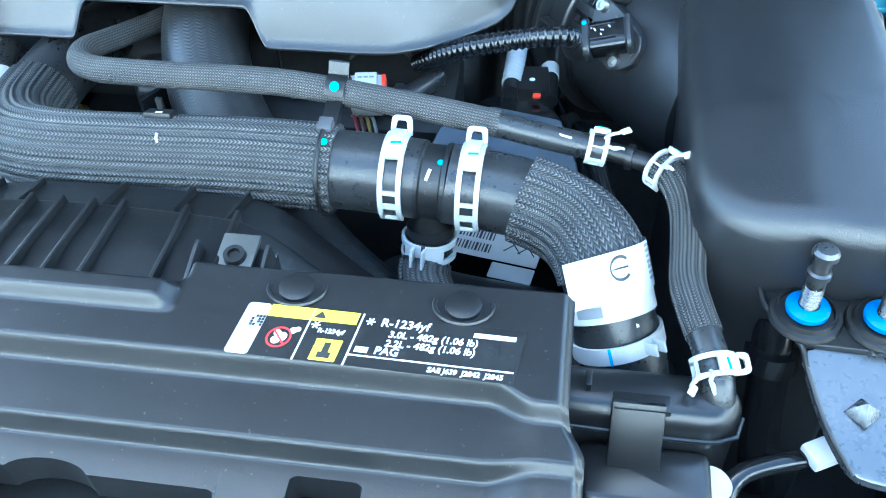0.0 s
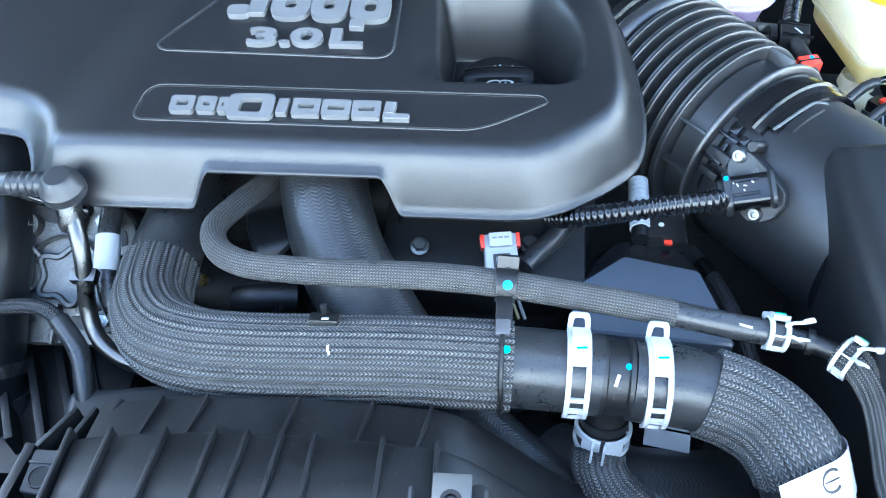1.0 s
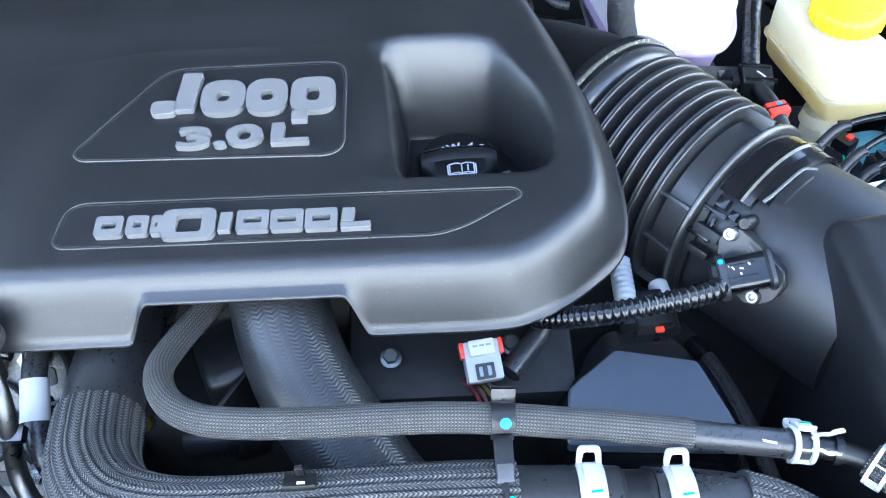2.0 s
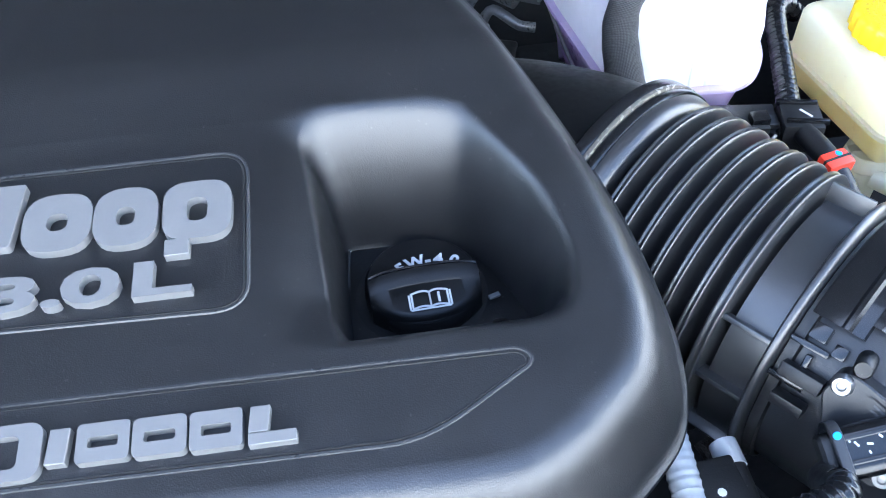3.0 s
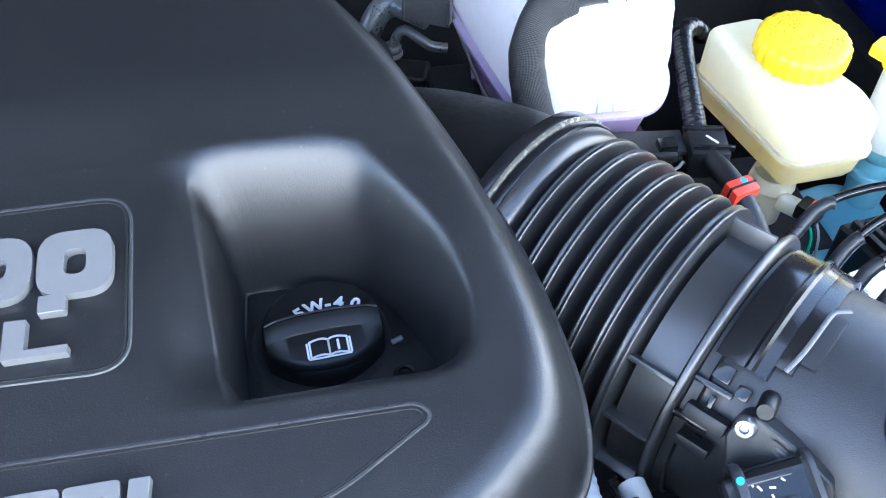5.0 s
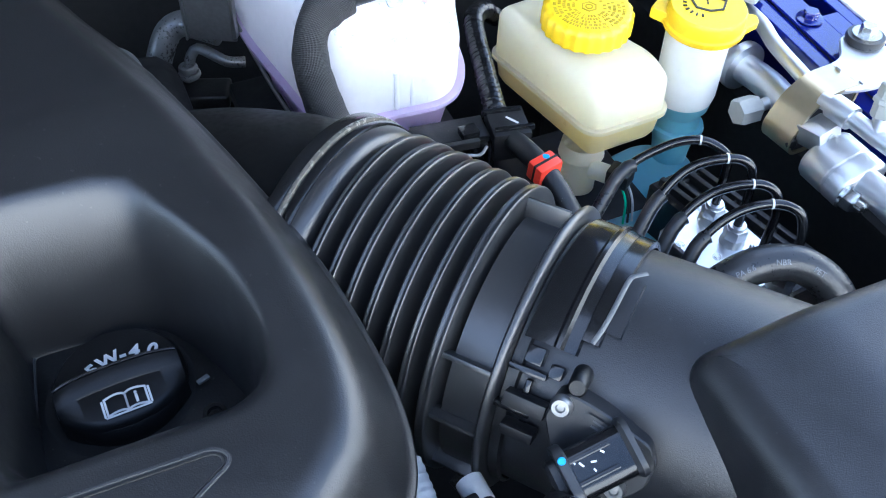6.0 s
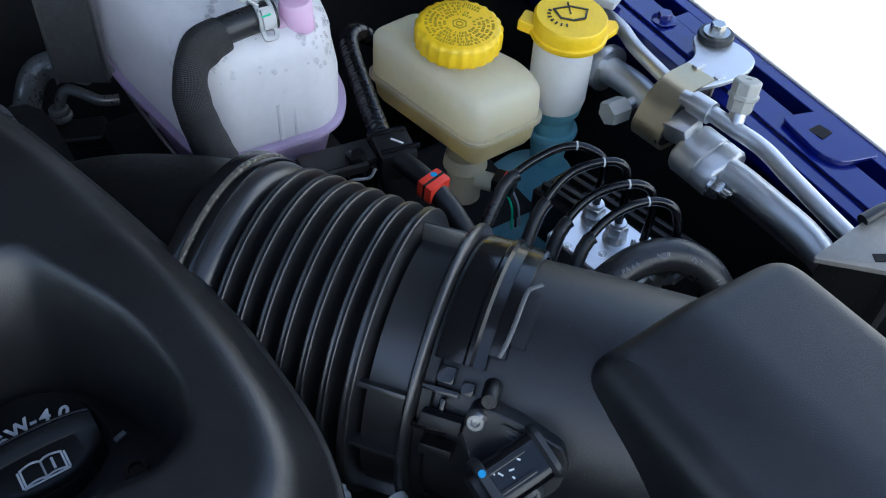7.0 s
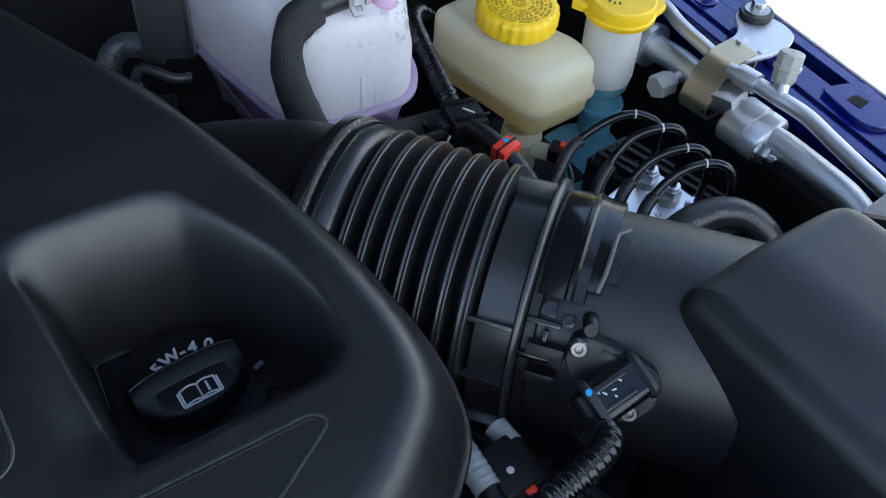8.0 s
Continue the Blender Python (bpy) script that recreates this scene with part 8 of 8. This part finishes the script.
def build_quick_connector():
    q = thing("fuel_line", "steel line with a black quick connector", "pipe", (-0.335, 0.53, 1.03))
    e = (-0.336, 0.528, 1.024)
    part("connector", moved(lathe([(0, 0.012), (0.009, 0.012), (0.0115, 0.010), (0.0140, 0.004), (0.0165, 0.001), (0.0165, -0.006), (0.0135, -0.008), (0.0105, -0.010), (0, -0.010)], 28), basis(e, (1, 0, 0), (0.05, -0.10, 1)) @ Matrix.Scale(0.92, 4)), GREY_DARK, q, "dark grey quick connector")
    part("collar", moved(lathe([(0.0075, 0), (0.0092, -0.003), (0.0085, -0.012), (0.0095, -0.014), (0.0090, -0.022), (0, -0.022)], 22), basis((-0.3350, 0.525, 1.016), (1, 0, 0), (-0.05, 0.25, 1))), LINE_STEEL, q)
    part("barbed_hose", tube([(-0.345, 0.530, 1.024), (-0.370, 0.534, 1.020), (-0.400, 0.540, 1.012), (-0.45, 0.55, 0.995)], 0.0080, 18, 0.0012, shape=lambda s: 1 + (0.10 * math.cos(s * 2 * math.pi / 0.006) if s < 0.03 else 0)), GREY_DARK, q)
    part("steel_line", tube([(-0.3335, 0.522, 1.005), (-0.3275, 0.506, 0.987), (-0.327, 0.495, 0.968), (-0.328, 0.485, 0.948), (-0.322, 0.473, 0.934), (-0.310, 0.464, 0.927), (-0.292, 0.457, 0.923), (-0.262, 0.452, 0.918)], 0.0060, 16), LINE_STEEL, q)
    part("line_clip", moved(box(0.018, 0.010, 0.008, 0.001), Matrix.Translation((-0.327, 0.496, 0.970)) @ Matrix.Rotation(0.3, 4, "X")), LINE_STEEL, q)
    part("cross_line", tube([(-0.40, 0.560, 0.990), (-0.365, 0.548, 0.990), (-0.335, 0.545, 0.985)], 0.0048, 12), GLOSS, q, "thin black line")
    return q


def build_left_small():
    h = thing("sensor_hose", "black hose with a white printed tag", "hose", (-0.32, 0.52, 0.96))
    part("hose_wall", tube([(-0.327, 0.560, 0.975), (-0.325, 0.530, 0.962), (-0.318, 0.500, 0.945), (-0.300, 0.480, 0.925), (-0.28, 0.47, 0.90)], 0.0080, 18), RUBBER, h)
    part("tag", tube([(-0.3256, 0.538, 0.966), (-0.3228, 0.514, 0.954)], 0.0090, 20, caps=False), PAPER, h, "white printed tag")
    part("corrugated_hose", tube([(-0.330, 0.545, 0.93), (-0.315, 0.515, 0.935), (-0.300, 0.490, 0.925), (-0.28, 0.47, 0.905)], 0.0085, 16, 0.0012, shape=lambda s: 1 + 0.1 * math.cos(s * 2 * math.pi / 0.005)), GLOSS, h)
    b = thing("heater_hose", "black rubber hose curving down beside the shroud", "hose", (-0.36, 0.47, 0.93))
    part("woven_part", tube([(-0.430, 0.484, 0.935), (-0.392, 0.490, 0.940), (-0.364, 0.488, 0.942), (-0.346, 0.477, 0.940)], 0.0058, 18), BRAID_DARK, b)
    part("hose_wall", tube([(-0.350, 0.480, 0.9405), (-0.332, 0.461, 0.930), (-0.326, 0.443, 0.917), (-0.323, 0.425, 0.900), (-0.322, 0.40, 0.87)], 0.0072, 22), RUBBER, b)
    s = thing("side_bracket", "dark ribbed plastic bracket low beside the engine", "bracket", (-0.36, 0.45, 0.86))
    for k in range(4):
        part("rib", moved(box(0.006, 0.10, 0.03, 0.001), Matrix.Translation((-0.400 + 0.022 * k, 0.455, 0.880 - 0.006 * k)) @ Matrix.Rotation(radians(28), 4, "Z")), BLACK, s)
    part("plate", moved(box(0.11, 0.12, 0.012, 0.003), Matrix.Translation((-0.37, 0.455, 0.868))), BLACK, s)
    g = thing("grey_housing", "grey cast housing below the braided hose", "engine casting", (-0.28, 0.43, 0.86))
    part("body", moved(box(0.10, 0.045, 0.05, 0.008, 3), Matrix.Translation((-0.285, 0.425, 0.890)) @ Matrix.Rotation(radians(8), 4, "Z")), GREY_DARK, g)
    for x in (-0.32, -0.285, -0.25):
        part("lug", moved(box(0.012, 0.02, 0.02, 0.003), Matrix.Translation((x, 0.408, 0.910))), GREY_DARK, g)
    a = thing("thermostat_housing", "dark thermostat housing under the engine cover", "engine casting", (-0.22, 0.55, 0.90))
    part("body", moved(box(0.044, 0.05, 0.10, 0.010, 3), Matrix.Translation((-0.205, 0.556, 0.915)) @ Matrix.Rotation(0.4, 4, "Z")), BLACK, a)
    part("cast_rib", moved(box(0.004, 0.040, 0.06, 0.0015), Matrix.Translation((-0.196, 0.530, 0.935)) @ Matrix.Rotation(-0.5, 4, "Z")), BLACK, a)
    part("pipe_stub", tube([(-0.225, 0.50, 0.945), (-0.205, 0.50, 0.95), (-0.185, 0.505, 0.945)], 0.011, 18), BLACK, a)
    part("brass_plug", moved(hexnut(0.005, 0.008), basis((-0.252, 0.512, 0.952), (1, 0, 0), (0.2, -0.7, 0.7))), BRASS, a, "brass plug")
    loom([(-0.228, 0.500, 0.944), (-0.208, 0.497, 0.945), (-0.190, 0.497, 0.946)], 0.0070, "black corrugated stub hose", 0.004, "stub_hose", BLACK)
    k = thing("engine_block", "engine mass under the cover, near-black for shade", "engine", (-0.2, 0.78, 0.55))
    # simple mass whose near-black stands for the shade beneath the cover
    part("block", moved(box(0.50, 0.42, 0.40, 0.03, 3), Matrix.Translation((-0.22, 0.80, 0.76))), SHADE_BLACK, k)
    part("front", moved(box(0.34, 0.10, 0.34, 0.02, 3), Matrix.Translation((-0.15, 0.585, 0.74))), SHADE_BLACK, k)


build_left_pipe()
build_timing_cover()
build_quick_connector()
build_left_small()

# ---- right front corner ----
STUD_STEEL = mat("dark_stud_steel", (0.10, 0.10, 0.10), 0.34, metal=0.9, var=0.2, scale=60)


def build_corner_bracket():
    b = thing("corner_bracket", "dark steel corner bracket with a worn pale lower panel", "bracket", (0.26, 0.33, 0.93))
    part("shelf", stack(rounded([(0.212, 0.366), (0.220, 0.340), (0.230, 0.327), (0.36, 0.322), (0.36, 0.364)], 0.006), [(0, 0.9775), (0, 0.9805), (0.0006, 0.981)]), BLACK_STEEL, b)
    hang = lambda x, y: -0.35 * max(0.0, 0.318 - y) - 0.10 * max(0.0, x - 0.27)  # noqa: E731
    apron = part("apron", stack(even_loop(rounded([(0.229, 0.328), (0.231, 0.312), (0.238, 0.287), (0.249, 0.266), (0.36, 0.250), (0.36, 0.325), (0.28, 0.329)], 0.008), 0.006)[:-2], [(0.0006, 0.9715, 1), (0, 0.9720, 1), (0, 0.9765, 1), (0.0012, 0.9774, 1)], hang), PALE_STEEL, b, "pale worn painted panel")
    part("pyramid_tab", moved(lathe([(0.009, 0), (0.006, 0.004), (0, 0.0085)], 4), Matrix.Translation((0.256, 0.296, 0.9690))), PALE_STEEL, apron)
    part("edge_lip", tube([(0.2110, 0.364, 0.9822), (0.2125, 0.350, 0.9822), (0.2200, 0.336, 0.9815), (0.2290, 0.3265, 0.9790), (0.2310, 0.312, 0.9760), (0.2380, 0.287, 0.9680), (0.2490, 0.266, 0.9600)], 0.0014, 8, 0.004), BLACK_STEEL, b, "rolled dark edge")
    for k in range(6):
        part("cast_mark", moved(box(0.0020, 0.0032, 0.0006, 0.0002), Matrix.Translation((0.262 + 0.0042 * k, 0.3245, 0.9812)) @ Matrix.Rotation(0.3 * (-1) ** k, 4, "Z")), STUD_STEEL, b)
    for x, y, top in ((0.232, 0.345, 0.034), (0.270, 0.343, 0.034)):
        s = thing("bumper_stud", "threaded stud in a blue plastic bush", "bolt", (x, y, 0.981), "studs in blue bushes")
        bush = part("bush", moved(lathe([(0, 0), (0.0185, 0), (0.0190, 0.0012), (0.0180, 0.0035), (0.0160, 0.0040), (0.0150, 0.0068), (0.0140, 0.0068), (0.0135, 0.0050), (0, 0.0050)], 36), Matrix.Translation((x, y, 0.9808))), BLACK, s, "black bush")
        part("ring", moved(lathe([(0.0055, 0.006), (0.0110, 0.006), (0.0110, 0.0085), (0.0098, 0.0095), (0.0055, 0.0105)], 30), Matrix.Translation((x, y, 0.9808))), BLUE_RING, bush, "blue plastic ring")
        L = basis((x, y, 0.985), (1, 0, 0), (0.10, 0.08, 1))
        prof = [(0, 0)]
        for k in range(12):
            prof += [(0.0052, 0.0008 * 2 * k), (0.0046, 0.0008 * (2 * k + 1))]
        prof += [(0.0048, 0.020), (0.0048, top - 0.010), (0.0060, top - 0.009), (0.0060, top - 0.006), (0.0046, top - 0.005), (0.0046, top + 0.003), (0.0066, top + 0.004), (0.0066, top + 0.007), (0.005, top + 0.009), (0, top + 0.009)]
        part("stud", moved(lathe(prof, 18), L), STUD_STEEL, s, "dull threaded stud")
    return b


BLACK_STEEL = mat("black_painted_steel", (0.02, 0.02, 0.02), 0.35, metal=0.3, var=0.3, scale=40)
PALE_STEEL = mat("pale_worn_steel", (0.105, 0.112, 0.122), 0.30, metal=0.7, var=0.06, scale=30)
build_corner_bracket()
d_ = thing("headlight_hose", "hose and plug beside the radiator, blackened for shade", "hose", (0.235, 0.35, 0.90))
# the blacker material stands for the shade this hose sits in
part("hose_wall", tube([(0.226, 0.368, 0.955), (0.228, 0.356, 0.925), (0.230, 0.345, 0.89), (0.235, 0.33, 0.84)], 0.0115, 20), GLOSS, d_)
part("cuff", moved(lathe([(0.0118, -0.006), (0.0150, -0.006), (0.0150, 0.006), (0.0118, 0.006)], 24), basis((0.2275, 0.357, 0.930), (1, 0, 0), (0.05, -0.35, -1))), GLOSS, d_)
z_ = thing("front_cable", "black cable with white tape along the front", "cable", (0.24, 0.26, 0.92))
part("cable", tube([(0.193, 0.258, 0.925), (0.205, 0.2765, 0.935), (0.245, 0.2905, 0.937), (0.278, 0.299, 0.937), (0.33, 0.31, 0.935)], 0.0055, 14), GLOSS, z_)
part("tape", moved(box(0.026, 0.014, 0.008, 0.002), Matrix.Translation((0.247, 0.291, 0.942)) @ Matrix.Rotation(0.5, 4, "Z")), PAPER, z_, "white tape")
t2_ = thing("bumper_trim", "dark plastic panel at the front corner", "panel", (0.24, 0.20, 0.88))
part("panel", moved(box(0.24, 0.09, 0.012, 0.004), Matrix.Translation((0.255, 0.222, 0.915)) @ Matrix.Rotation(radians(-12), 4, "X")), GRAIN, t2_)
l_ = thing("lower_charge_hose", "broad dark ribbed hose low behind the radiator", "hose", (0.0, 0.40, 0.86))
part("hose_wall", tube([(-0.06, 0.470, 0.80), (-0.02, 0.425, 0.865), (0.03, 0.395, 0.880), (0.09, 0.40, 0.865), (0.14, 0.43, 0.82)], 0.040, 40, 0.006), CORD, l_)
part("cuff", tube([(-0.022, 0.427, 0.8635), (-0.012, 0.4185, 0.869), (-0.002, 0.412, 0.873)], 0.0425, 40, 0.003), GLOSS, l_, "smooth black rubber cuff")
